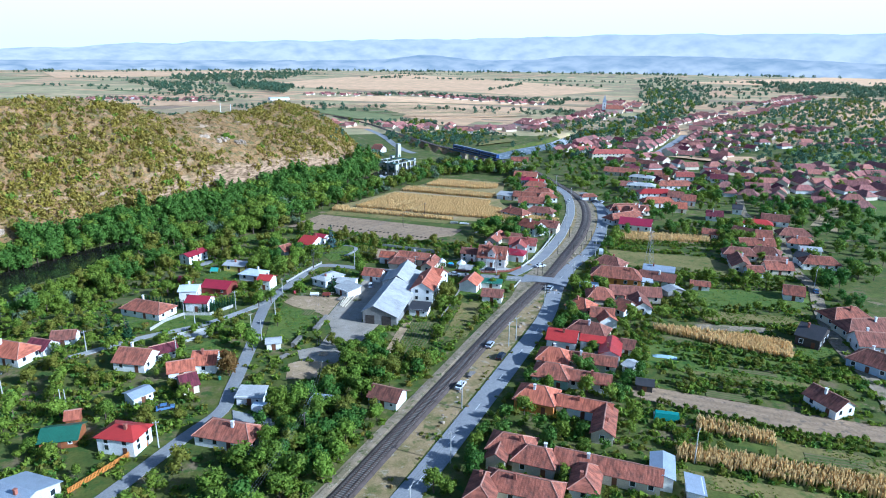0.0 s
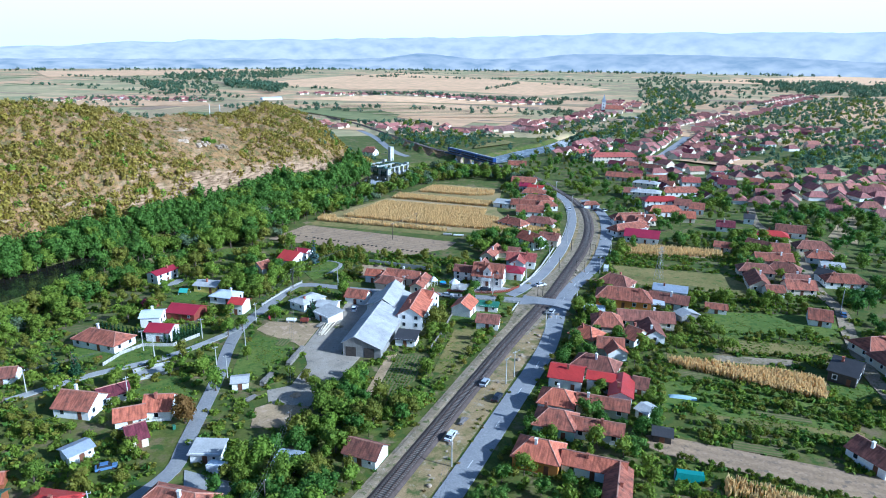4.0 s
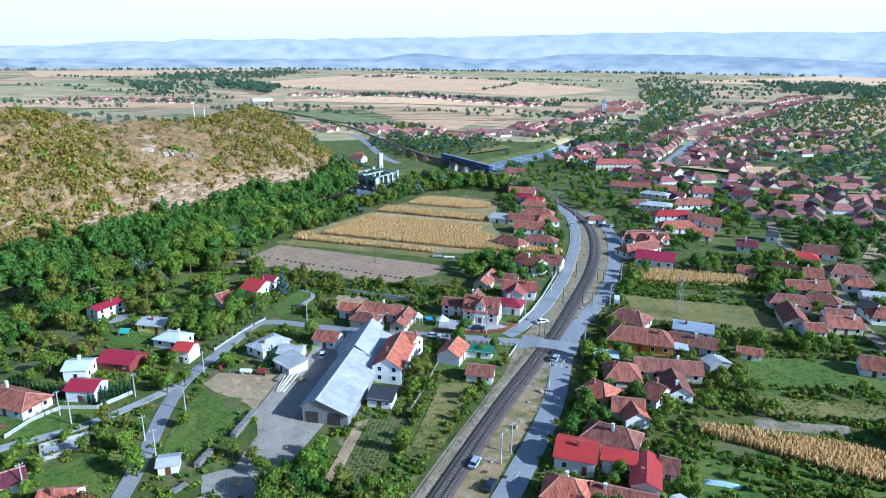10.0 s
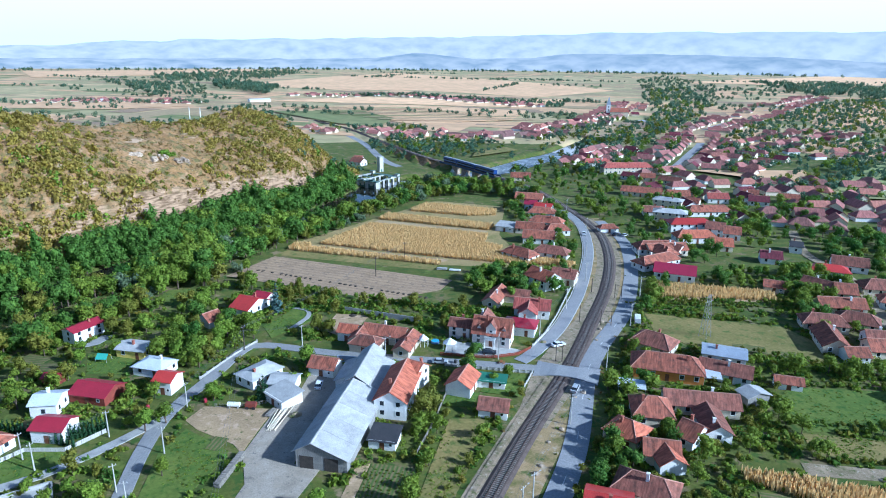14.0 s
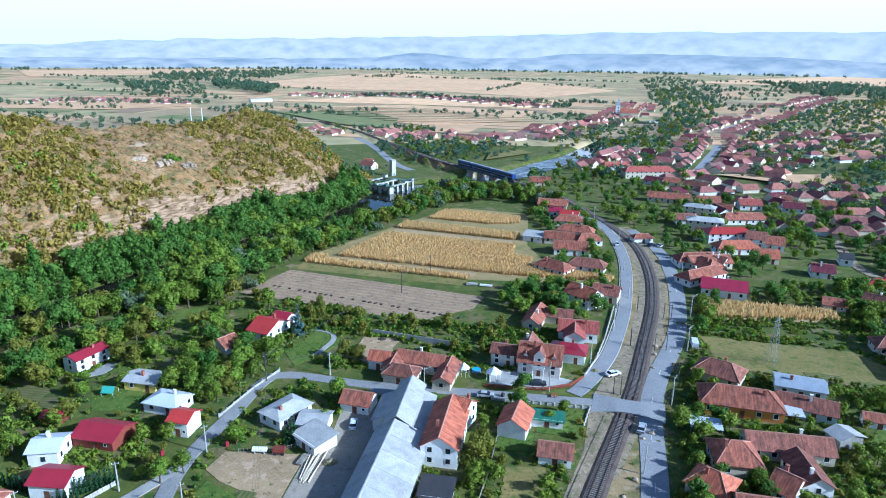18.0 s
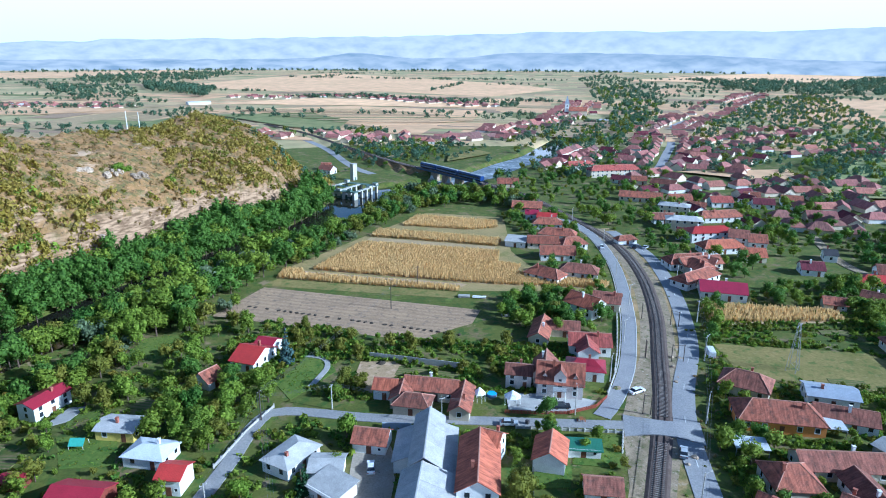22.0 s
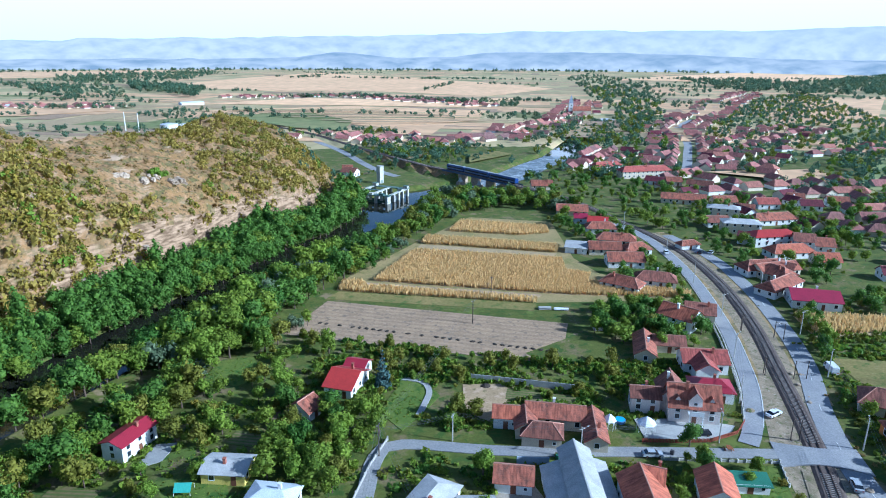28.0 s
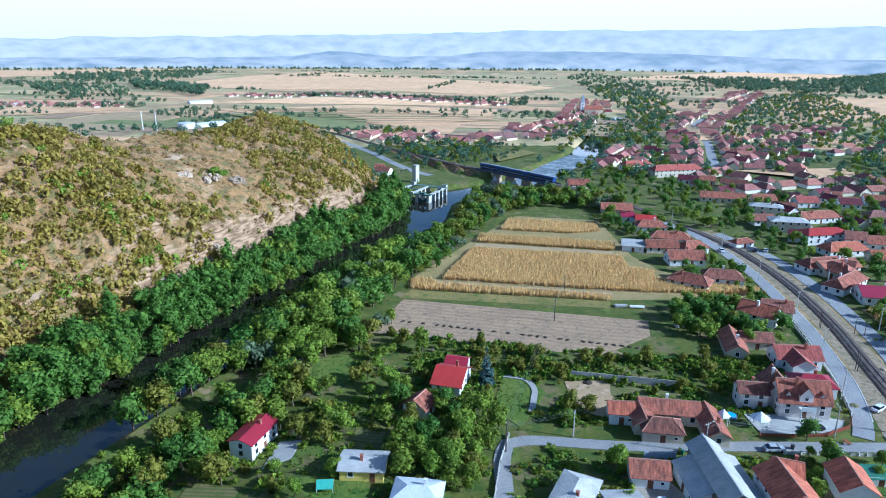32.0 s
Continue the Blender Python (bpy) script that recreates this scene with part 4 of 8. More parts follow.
house(118.2, 250.2, -54, 11.5, 8.3, 3.0, "hip", "tiled", "cream")
house(112.9, 235.9, -32, 18.3, 9.2, 3.2, "hip", "tile", "orange")
house(133.4, 238.8, -37, 11.2, 7.4, 3.0, "gable", "blue", "white")
house(126.9, 229.9, -42, 12.8, 6.4, 2.7, "gable", "tiled", "white")
house(109.8, 217.5, -25, 17.2, 6.9, 2.8, "gable", "tiled", "cream")
house(95.9, 217.0, -25, 9.0, 9.0, 3.2, "hip", "tile", "cream")
house(125.0, 217.1, 90, 4.1, 6.4, 2.8, "gable", "grey", "grey")
house(99.0, 205.7, -64, 4.4, 7.4, 3.0, "gable", "tile", "white")
house(106.4, 208.4, 69, 10.4, 5.8, 2.8, "gable", "tiled", "white")
house(85.5, 210.4, -58, 7.8, 7.4, 3.1, "hip", "tileo", "cream")
house(88.8, 202.2, -28, 7.1, 6.4, 2.8, "gable", "tile", "cream")
house(88.5, 198.8, 77, 5.3, 5.5, 2.7, "gable", "tileo", "white")
house(78.6, 191.6, -44, 11.6, 7.4, 3.0, "hip", "tiled", "cream")
house(139.3, 221.1, -33, 6.5, 3.7, 2.1, "gable", "tile", "white")
house(163.2, 305.4, -37, 14.9, 11.0, 3.2, "gable", "magenta", "white")
house(173.2, 328.5, -83, 12.0, 8.3, 3.0, "hip", "tile", "cream")
house(181.1, 330.9, -61, 5.5, 7.4, 2.8, "gable", "tiled", "white")
house(206.2, 333.8, -30, 9.2, 8.3, 2.8, "gable", "tileo", "cream")
house(214.1, 312.4, -34, 8.0, 7.4, 2.8, "gable", "purple", "white")
house(236.5, 322.5, -40, 4.7, 7.4, 3.2, "gable", "dark", "white")
house(223.7, 292.2, -36, 14.1, 8.3, 3.0, "hip", "redm", "white")
house(238.0, 296.0, -39, 12.7, 8.3, 3.0, "gable", "tiled", "white")
house(209.6, 271.2, -32, 6.8, 8.3, 2.8, "gable", "tile", "cream")
house(196.8, 260.7, -23, 14.6, 7.4, 2.8, "gable", "tile", "cream")
house(179.6, 250.3, -30, 13.1, 7.4, 2.8, "hip", "tiled", "cream")
house(191.2, 248.3, -47, 12.0, 7.4, 2.8, "hip", "tiled", "cream")
house(171.0, 239.1, 60, 13.9, 7.4, 2.8, "gable", "tile", "cream")
house(185.1, 235.2, -29, 7.9, 7.4, 2.8, "gable", "tiled", "white")
house(181.3, 229.9, -23, 10.0, 7.4, 2.8, "gable", "tile", "cream")
house(170.0, 229.5, -19, 6.0, 5.5, 2.5, "gable", "tile", "white")
house(218.8, 258.3, -38, 10.5, 7.4, 2.8, "hip", "tile", "white")
house(214.3, 247.9, -32, 8.0, 6.4, 2.8, "gable", "grey", "white")
house(202.1, 238.9, -65, 4.8, 7.4, 3.2, "gable", "dark", "white")
house(203.3, 231.5, -25, 14.1, 7.4, 2.8, "hip", "tile", "white")
house(166.2, 204.9, -39, 6.5, 7.4, 2.5, "gable", "tile", "white")
house(204.8, 278.3, -65, 9.7, 7.4, 2.8, "gable", "tiled", "cream")
house(226.7, 271.1, -27, 14.2, 8.3, 2.8, "hip", "tiled", "cream")
house(189.6, 282.7, -40, 6.8, 5.5, 2.5, "gable", "tile", "cream")
house(68.3, 188.2, -33.4, 8.2, 8.5, 3.5, "gable", "redm", "white")
house(75.6, 183.4, -33.4, 6.6, 4.6, 3.7, "gable", "redm", "white")
house(78.2, 177.6, 57, 10.4, 5.4, 3.4, "gable", "redm", "white")
house(84.7, 179.2, -38, 3.5, 5.5, 2.5, "gable", "tiled", "white")
house(70.4, 172.8, -34, 12.0, 4.8, 2.7, "gable", "tile", "cream")
house(79.7, 168.2, -70, 3.1, 4.6, 2.3, "gable", "grey", "white")
house(143.2, 172.1, -58, 6.6, 11.0, 3.4, "gable", "dark", "dark")
house(47.2, 157.9, -36, 9.6, 8.0, 3.2, "hip", "tileo", "orange")
house(56.6, 151.2, -36, 12.6, 5.0, 2.8, "gable", "tileo", "white")
house(57.6, 143.4, 57, 11.4, 4.8, 2.8, "gable", "tile", "cream")
house(55.8, 168.2, -34, 9.2, 7.6, 3.2, "hip", "tile", "green")
house(64.0, 163.4, -33, 11.0, 5.0, 2.8, "gable", "tile", "white")
house(60.4, 177.0, -34, 8.4, 7.4, 3.2, "hip", "tileo", "white")
house(33.6, 139.6, -34, 9.4, 7.0, 3.3, "hip", "tile", "cream")
house(29.6, 137.4, 56, 4.6, 4.0, 3.0, "gable", "tile", "cream")
house(37.0, 134.6, -35, 8.6, 6.6, 3.0, "hip", "tile", "cream")
house(49.9, 127.9, -36, 21.0, 5.6, 2.8, "gable", "tile", "cream")
house(43.8, 125.4, 56, 8.6, 5.4, 2.8, "hip", "tile", "white")
house(30.8, 126.2, -34, 15.0, 6.2, 3.0, "hip", "tile", "cream")
house(23.0, 127.6, 58, 8.6, 5.4, 3.0, "hip", "tile", "cream")
house(60.3, 124.4, 57, 8.0, 4.2, 3.3, "gable", "blue", "white")
house(63.8, 118.4, 60, 5.6, 3.0, 2.4, "shed", "blue", "white")
house(77.7, 158.8, -33, 3.9, 3.7, 2.1, "gable", "dark", "dark")
house(165.0, 181.7, -8, 13.1, 8.3, 3.0, "hip", "tile", "cream")
house(164.2, 172.5, -11, 17.4, 8.3, 3.0, "hip", "tiled", "cream")
house(155.5, 163.8, -24, 8.2, 8.3, 3.0, "gable", "tiled", "white")
house(145.5, 152.8, -68, 10.8, 8.3, 3.0, "hip", "tiled", "blue")
house(116.1, 138.6, -83, 8.9, 6.4, 2.8, "gable", "tiled", "white")
house(-46.8, 163.6, -25, 8.6, 6.4, 4.2, "hip", "redm", "white", "balcony")
house(-60.5, 169.6, -2, 7.4, 6.7, 2.2, "gable", "green", "timber")
house(-24.8, 160.4, -30, 13.4, 7.2, 2.8, "hip", "tile", "white")
house(11.9, 168.3, -37, 7.5, 5.9, 2.6, "gable", "tiled", "white")
house(-20.4, 177.2, -17, 6.2, 4.6, 2.4, "shed", "grey", "white")
house(-47.2, 184.0, 37, 5.0, 4.4, 2.6, "gable", "blue", "white")
house(-85.1, 217.6, -31, 13.0, 8.1, 2.9, "hip", "tileo", "white")
house(-78.1, 220.1, -29, 6.0, 5.9, 2.4, "gable", "purple", "white")
house(-73.8, 226.2, -4, 6.3, 5.2, 2.2, "gable", "tiled", "white")
house(-62.4, 147.6, -34, 8.7, 10.4, 2.9, "gable", "blue", "cream")
house(-60.1, 177.3, 4, 2.8, 3.7, 2.1, "gable", "tileo", "timber")
house(-4.1, 169.6, -27, 5.0, 3.7, 2.1, "shed", "blue", "white")
house(-53.4, 243.4, -35, 15.4, 8.0, 2.7, "hip", "tile", "white", rise=2.1)
house(-50.8, 204.8, -24, 9.0, 8.0, 2.8, "gable", "tile", "white", "porch")
house(-32.4, 198.6, -10, 6.1, 7.2, 3.0, "gable", "tileo", "white")
house(-38.7, 196.2, 7, 6.3, 5.6, 2.5, "gable", "tileo", "white")
house(-36.2, 187.3, 20, 3.8, 6.4, 2.6, "gable", "purple", "cream")
house(-14.5, 207.6, -2, 3.9, 4.0, 2.3, "gable", "grey", "white")
house(-44.7, 208.7, 22, 6.7, 4.8, 2.5, "gable", "purple", "white")
house(-26.6, 284.4, -27, 8.6, 6.4, 2.7, "gable", "grey", "yellow")
house(-20.2, 271.6, -31, 8.8, 6.6, 2.7, "hip", "white", "white")
house(-15.6, 260.4, -27, 4.6, 5.6, 3.9, "gable", "redm", "white")
house(-32.2, 261.0, -28, 9.8, 7.6, 2.5, "gable", "redd", "redd")
house(-41.8, 256.8, -8, 5.8, 6.8, 3.5, "gable", "white", "white")
house(-37.5, 244.5, -21, 7.2, 6.2, 3.4, "gable", "redd", "white")
house(-7.8, 301.4, 38, 5.1, 6.0, 2.5, "gable", "tile", "white")
house(6.6, 259.9, 39, 9.8, 6.8, 2.9, "hip", "grey", "white")
house(12.8, 254.0, -22, 6.4, 6.0, 2.7, "gable", "grey", "white")
house(12.1, 247.2, -59, 7.7, 6.0, 2.5, "shed", "grey", "white")
house(23.8, 260.1, -31, 7.1, 6.0, 2.7, "gable", "tile", "white")
house(43.4, 276.2, -33, 13.0, 6.0, 3.0, "gable", "tile", "cream")
house(35.6, 276.0, 63, 7.6, 4.6, 2.9, "gable", "tile", "cream")
house(33.0, 280.2, -30, 5.4, 5.2, 3.1, "gable", "tileo", "white")
house(36.8, 271.0, -33, 8.4, 5.8, 2.9, "hip", "tiled", "cream")
house(48.0, 267.8, 60, 12.0, 4.6, 2.8, "gable", "tile", "cream")
house(39.7, 240.0, 64, 17.5, 7.7, 5.0, "gable", "tileo", "white")
house(45.3, 246.7, -45, 4.6, 6.9, 5.0, "gable", "tileo", "white")
house(32.9, 222.8, -27, 6.0, 5.2, 2.3, "shed", "dark", "white")
house(4.2, 309.8, -40, 7.1, 11, 2.9, "gable", "redm", "white", "redhouse")
house(8.9, 316.3, -39, 5.2, 6, 2.8, "gable", "redd", "white")
house(-44.9, 305.0, 49, 10.0, 5.4, 4.3, "gable", "redd", "white", rise=0.9)
house(66.3, 273.6, -32, 6.4, 5.2, 4.2, "gable", "tiled", "pink")
house(73.4, 272.6, 58, 8.0, 6.0, 4.3, "gable", "tiled", "pink", rise=3.0)
house(94.2, 284.0, -28, 11.4, 7.4, 3.4, "gable", "tiler", "white")
house(91.3, 280.6, 62, 7.6, 5.6, 3.5, "gable", "tiler", "white")
house(85.0, 271.8, -33, 9.6, 7.0, 3.2, "hip", "redd", "white")
house(108.8, 308.4, -67, 10.6, 8.3, 4.2, "gable", "tileo", "white")
house(118.7, 310.4, -40, 8.7, 7.4, 3.2, "gable", "tiled", "cream")
house(86.2, 297.4, 53, 14.0, 5.5, 2.7, "gable", "tile", "cream")
house(93.9, 296.6, -31, 8.4, 5.5, 2.7, "gable", "tiled", "cream")
house(56.7, 241.5, 55, 8.4, 6.4, 3.2, "gable", "tileo", "white")
house(60.6, 228.6, -28, 6.8, 5.5, 2.5, "gable", "tiled", "white")
house(64.6, 241.4, -28, 7.2, 3.2, 2.2, "shed", "green", "white")
house(113.5, 342.1, -59, 13.9, 7.4, 2.8, "hip", "tile", "white")
house(127.5, 341.1, -39, 14.1, 7.4, 2.8, "hip", "tiled", "white")
house(163.7, 319.1, 14, 20.1, 7.4, 3.0, "hip", "tile", "white")
house(177.1, 332.5, -7, 17.2, 7.4, 3.0, "gable", "tile", "cream")
house(160.8, 443.9, -32, 15.5, 8.3, 2.8, "gable", "tile", "cream")
house(154.8, 427.6, -31, 6.2, 7.4, 3.2, "gable", "magenta", "white")
house(158.5, 418.4, -40, 9.1, 8.3, 3.2, "gable", "redm", "white")
house(152.7, 408.3, -29, 13.6, 7.4, 3.0, "hip", "tile", "white")
house(147.0, 389.3, -37, 16.4, 7.4, 3.0, "hip", "tile", "white")
house(134.3, 380.6, -29, 13.0, 7.4, 2.8, "gable", "tile", "cream")
house(124.7, 386.8, -39, 8.9, 7.4, 2.7, "shed", "grey", "white")
house(145.2, 374.2, -8, 11.3, 7.4, 3.0, "hip", "tile", "white")
house(131.5, 363.9, -25, 13.9, 8.3, 3.0, "gable", "tile", "white")
house(171.7, 372.3, -7, 9.0, 4.6, 2.5, "hip", "tile", "white")
house(214.1, 383.9, -36, 16.6, 9.2, 5.3, "hip", "grey", "cream")
house(211.3, 364.0, -14, 21.0, 9.2, 4.8, "hip", "redm", "white")
house(242.2, 390.8, -11, 24.1, 8.3, 3.0, "hip", "tile", "white")
house(218.7, 354.0, -42, 8.1, 8.3, 4.2, "gable", "tiled", "white")
house(202.7, 347.7, -14, 18.4, 8.3, 3.0, "hip", "tileo", "white")
house(223.5, 348.1, -37, 7.4, 8.3, 3.2, "gable", "tile", "white")
house(231.7, 411.5, -46, 15.6, 8.3, 4.8, "hip", "grey", "cream")
house(241.5, 407.3, 81, 12.2, 7.4, 3.0, "gable", "purple", "white")
house(247.1, 410.9, -48, 7.8, 7.4, 3.0, "gable", "tile", "cream")
house(268.2, 417.0, -22, 11.8, 8.3, 3.2, "gable", "tiler", "white")
house(295.1, 420.8, -40, 8.4, 8.3, 3.0, "gable", "tile", "white")
house(287.5, 405.3, -35, 10.8, 8.3, 3.0, "gable", "purple", "white")
house(234.5, 443.4, -39, 23.4, 8.3, 3.0, "gable", "tile", "cream")
house(251.0, 430.2, -22, 12.6, 8.3, 3.0, "gable", "tile", "cream")
house(267.1, 515.8, -10, 36.2, 9.2, 5.1, "hip", "tiler", "cream")
house(175.5, 335.9, -12, 19.8, 8.3, 3.0, "hip", "tile", "white")
house(288.4, 416.4, -87, 8.2, 7.4, 3.0, "gable", "purple", "white")
house(308.8, 405.3, -39, 10.7, 8.3, 3.0, "gable", "tile", "white")
house(204.5, 367.7, -52, 12.0, 7.4, 2.8, "gable", "purple", "white")
house(213.0, 397.6, -22, 10.5, 7.4, 2.8, "gable", "tiled", "white")
house(266.3, 486.6, -32, 9.4, 7.4, 3.0, "gable", "tile", "cream")
house(273.9, 471.5, -53, 14.9, 7.4, 3.0, "gable", "tiled", "cream")
house(257.3, 493.0, -56, 11.6, 7.4, 2.8, "gable", "purple", "white")
house(259.6, 547.3, -6, 22.4, 8.3, 3.8, "hip", "tiler", "white")
house(83.0, 590.7, -45, 10.1, 8.3, 3.4, "gable", "tiled", "white")
house(85.7, 607.4, -21, 6.5, 6.4, 3.0, "gable", "tile", "white")
house(181.2, 507.3, -22, 13.0, 8.3, 2.8, "gable", "tile", "cream")


# ---- the long hall ----
def hall(x, y, rot, L, left, right, zl, zr, zt, label):
    """A shed hall whose ridge stands nearer one wall: widths and eave heights on both sides of the ridge."""
    mid = (left - right) / 2
    c, q = math.cos(radians(rot)), math.sin(radians(rot))
    BUILT.append((x - q * mid, y + c * mid, rot, L, left + right))
    ob = empty("hall", pose(x, y, 0, 0, 0, rot), label, "hall")
    a = L / 2
    prof = [(-right, -0.3), (-right, zr - 0.15), (0, zt - 0.15), (left, zl - 0.15), (left, -0.3)]
    w = Shape()
    for px in (-a, a):
        w.v += [(px, u, z) for u, z in prof]
    w.f += [(4, 3, 2, 1, 0), (5, 6, 7, 8, 9)] + [(m, m + 1, m + 6, m + 5) for m in (0, 1, 2, 3)]
    part("wall", w, WALL["grey"], ob, "weathered grey board wall")
    over = 0.55
    for side, width, ze in ((-1, right, zr), (1, left, zl)):
        drop = (zt - ze) / width * over
        n = int(L / 5.5)
        for m in range(n):
            x0, x1 = -a - over + (L + 2 * over) * m / n, -a - over + (L + 2 * over) * (m + 1) / n - 0.05
            top = [(x0, side * (width + over), ze - drop), (x1, side * (width + over), ze - drop), (x1, side * 0.02, zt), (x0, side * 0.02, zt)]
            part("roof_sheet", Shape().solid(top if side < 0 else top[::-1], 0.1), ROOF["grey"], ob, "grey corrugated cement sheets")
    part("ridge_cap", Shape().box(-a - over, -0.25, zt - 0.06, a + over, 0.25, zt + 0.07, 0.08), ROOF["grey"], ob)
    n = int((left + right) / 0.5)
    for m in range(n):
        u = -right + (m + 0.5) * (left + right) / n
        top = zt - 0.25 - (zt - zr) * -u / right if u < 0 else zt - 0.25 - (zt - zl) * u / left
        o = part("board", Shape().box(-0.04, -0.22, 0.02 * (m % 3), 0.03, 0.22, top - 0.1), WALL["grey"], ob)
        o.location = (-a - 0.04, u, 0)
    for u in (-right * 0.55, left * 0.35):
        part("door", Shape().box(-a - 0.14, u - 1.5, 0, -a - 0.085, u + 1.5, 3.0), WALL["dark"], ob)
    return ob


hall(22.7, 229.8, 63.9, 27.6, 3.6, 7.5, 4.4, 3.3, 6.4, "long grey warehouse hall with corrugated roof and board gable")
hall(33.2, 251.5, 65.8, 18.0, 2.7, 2.9, 5.1, 5.0, 6.9, "higher grey hall with corrugated roof beside the street")
house(28.9, 253.8, 246, 11.0, 3.2, 2.9, "shed", "grey", "white", rise=1.9)
house(37.3, 249.0, 66, 16.0, 2.4, 2.9, "shed", "grey", "white", rise=1.4)


# ---- trees ----
def crown_data(blobs, n, size, seed, core=True, spread=0.38, fine=2, lean=False, inner=0.66):
    """Leaf clumps scattered over rounded masses, each a small bent blade or pair, over a ragged core: points, rounded normals, faces."""
    rnd = np.random.RandomState(seed)
    total = sum(b[3] ** 2 for b in blobs)
    V, N, F, k = [], [], [], 0
    mid = np.mean([b[:3] for b in blobs], axis=0)
    for bx, by, bz, br, sq in blobs:
        m = max(6, int(n * br * br / total))
        d = rnd.normal(size=(m, 3))
        d /= np.linalg.norm(d, axis=1)[:, None]
        rad = br * rnd.uniform(0.66, 1.24, m)
        c = np.stack([bx + d[:, 0] * rad, by + d[:, 1] * rad, bz + d[:, 2] * rad * sq], 1)
        no = d + rnd.normal(size=(m, 3)) * spread
        no /= np.linalg.norm(no, axis=1)[:, None]
        u = np.cross(no, rnd.normal(size=(m, 3)))
        u /= np.linalg.norm(u, axis=1)[:, None] + 1e-9
        w = np.cross(no, u)
        s = size * rnd.uniform(0.6, 1.35, m)[:, None]
        if lean:
            q = [c - u * s, c - w * s * 1.2 - no * s * 0.2, c + u * s * 0.8 + w * s * 0.5]
            f = np.array([[0, 1, 2]])
        else:
            q = [c - u * s, c - w * s * 0.75 - no * s * 0.3, c + u * s, c + w * s * 0.75 - no * s * 0.3]
            f = np.array([[0, 1, 2], [0, 2, 3]])
        step = len(q)
        V.append(np.stack(q, 1).reshape(-1, 3))
        out = c - mid
        out /= np.linalg.norm(out, axis=1)[:, None] + 1e-9
        soft = 0.8 * no + 0.35 * out + rnd.normal(size=(m, 3)) * 0.3
        soft /= np.linalg.norm(soft, axis=1)[:, None] + 1e-9
        N.append(np.repeat(soft, step, axis=0))
        F += (k + (np.arange(m) * step)[:, None, None] + f[None]).reshape(-1, 3).tolist()
        k += m * step
        if core:
            bm = bmesh.new()
            bmesh.ops.create_icosphere(bm, subdivisions=fine, radius=br * inner)
            for v in bm.verts:
                j = 1 + 0.22 * noise.noise(v.co * (2.2 / br) + Vector((seed, bx, by)))
                V.append(np.array([[bx + v.co.x * j, by + v.co.y * j, bz + v.co.z * j * sq]]))
                N.append(np.array([v.co.normalized()]))
            F += [[k + v.index for v in f.verts] for f in bm.faces]
            k += len(bm.verts)
            bm.free()
    return np.concatenate(V), np.concatenate(N), F


def leaf_mesh(name, V, N, F, mats, index=None):
    """A foliage mesh with the rounded normals of its crowns."""
    me = bpy.data.meshes.new(name)
    me.from_pydata(V.tolist(), [], F)
    for m in mats:
        me.materials.append(m)
    if index is not None:
        me.polygons.foreach_set("material_index", index)
    me.polygons.foreach_set("use_smooth", [True] * len(F))
    me.update()
    me.normals_split_custom_set_from_vertices(N.tolist())
    return me


class Planting:
    """Gathers many copies of crowns into one mesh."""

    def __init__(self):
        self.V, self.N, self.F, self.mats, self.index, self.k = [], [], [], [], [], 0

    def add(self, data, mat, x, y, z, turn, wide, high):
        co, no, faces = data
        if mat not in self.mats:
            self.mats.append(mat)
        c, s = math.cos(turn), math.sin(turn)
        m = np.array([[c, s, 0], [-s, c, 0], [0, 0, 1]])
        self.V.append((co @ m) * (wide, wide, high) + (x, y, z))
        self.N.append(no @ m)
        self.F.append(np.array(faces) + self.k)
        self.index += [self.mats.index(mat)] * len(faces)
        self.k += len(co)

    def build(self, name, label, category):
        me = leaf_mesh(name, np.concatenate(self.V), np.concatenate(self.N), np.concatenate(self.F).tolist(), self.mats, self.index)
        return tagged(new(name, me), label, category, "", "stuff")


def trunk_mesh(h, r, limbs, seed):
    rnd = random.Random(seed)
    s = Shape()
    s.tube((0, 0, -0.3), (rnd.gauss(0, .1), rnd.gauss(0, .1), h * 0.5), r, r * 0.7, 7)
    s.tube((0, 0, h * 0.48), (rnd.gauss(0, .2), rnd.gauss(0, .2), h), r * 0.7, r * 0.3, 6)
    for b in limbs[:6]:
        s.tube((0, 0, h * 0.45), (b[0] * 0.8, b[1] * 0.8, b[2]), r * 0.4, r * 0.15, 5)
    return s.mesh("trunk", TRUNK)


TREES, LITE = {}, {}


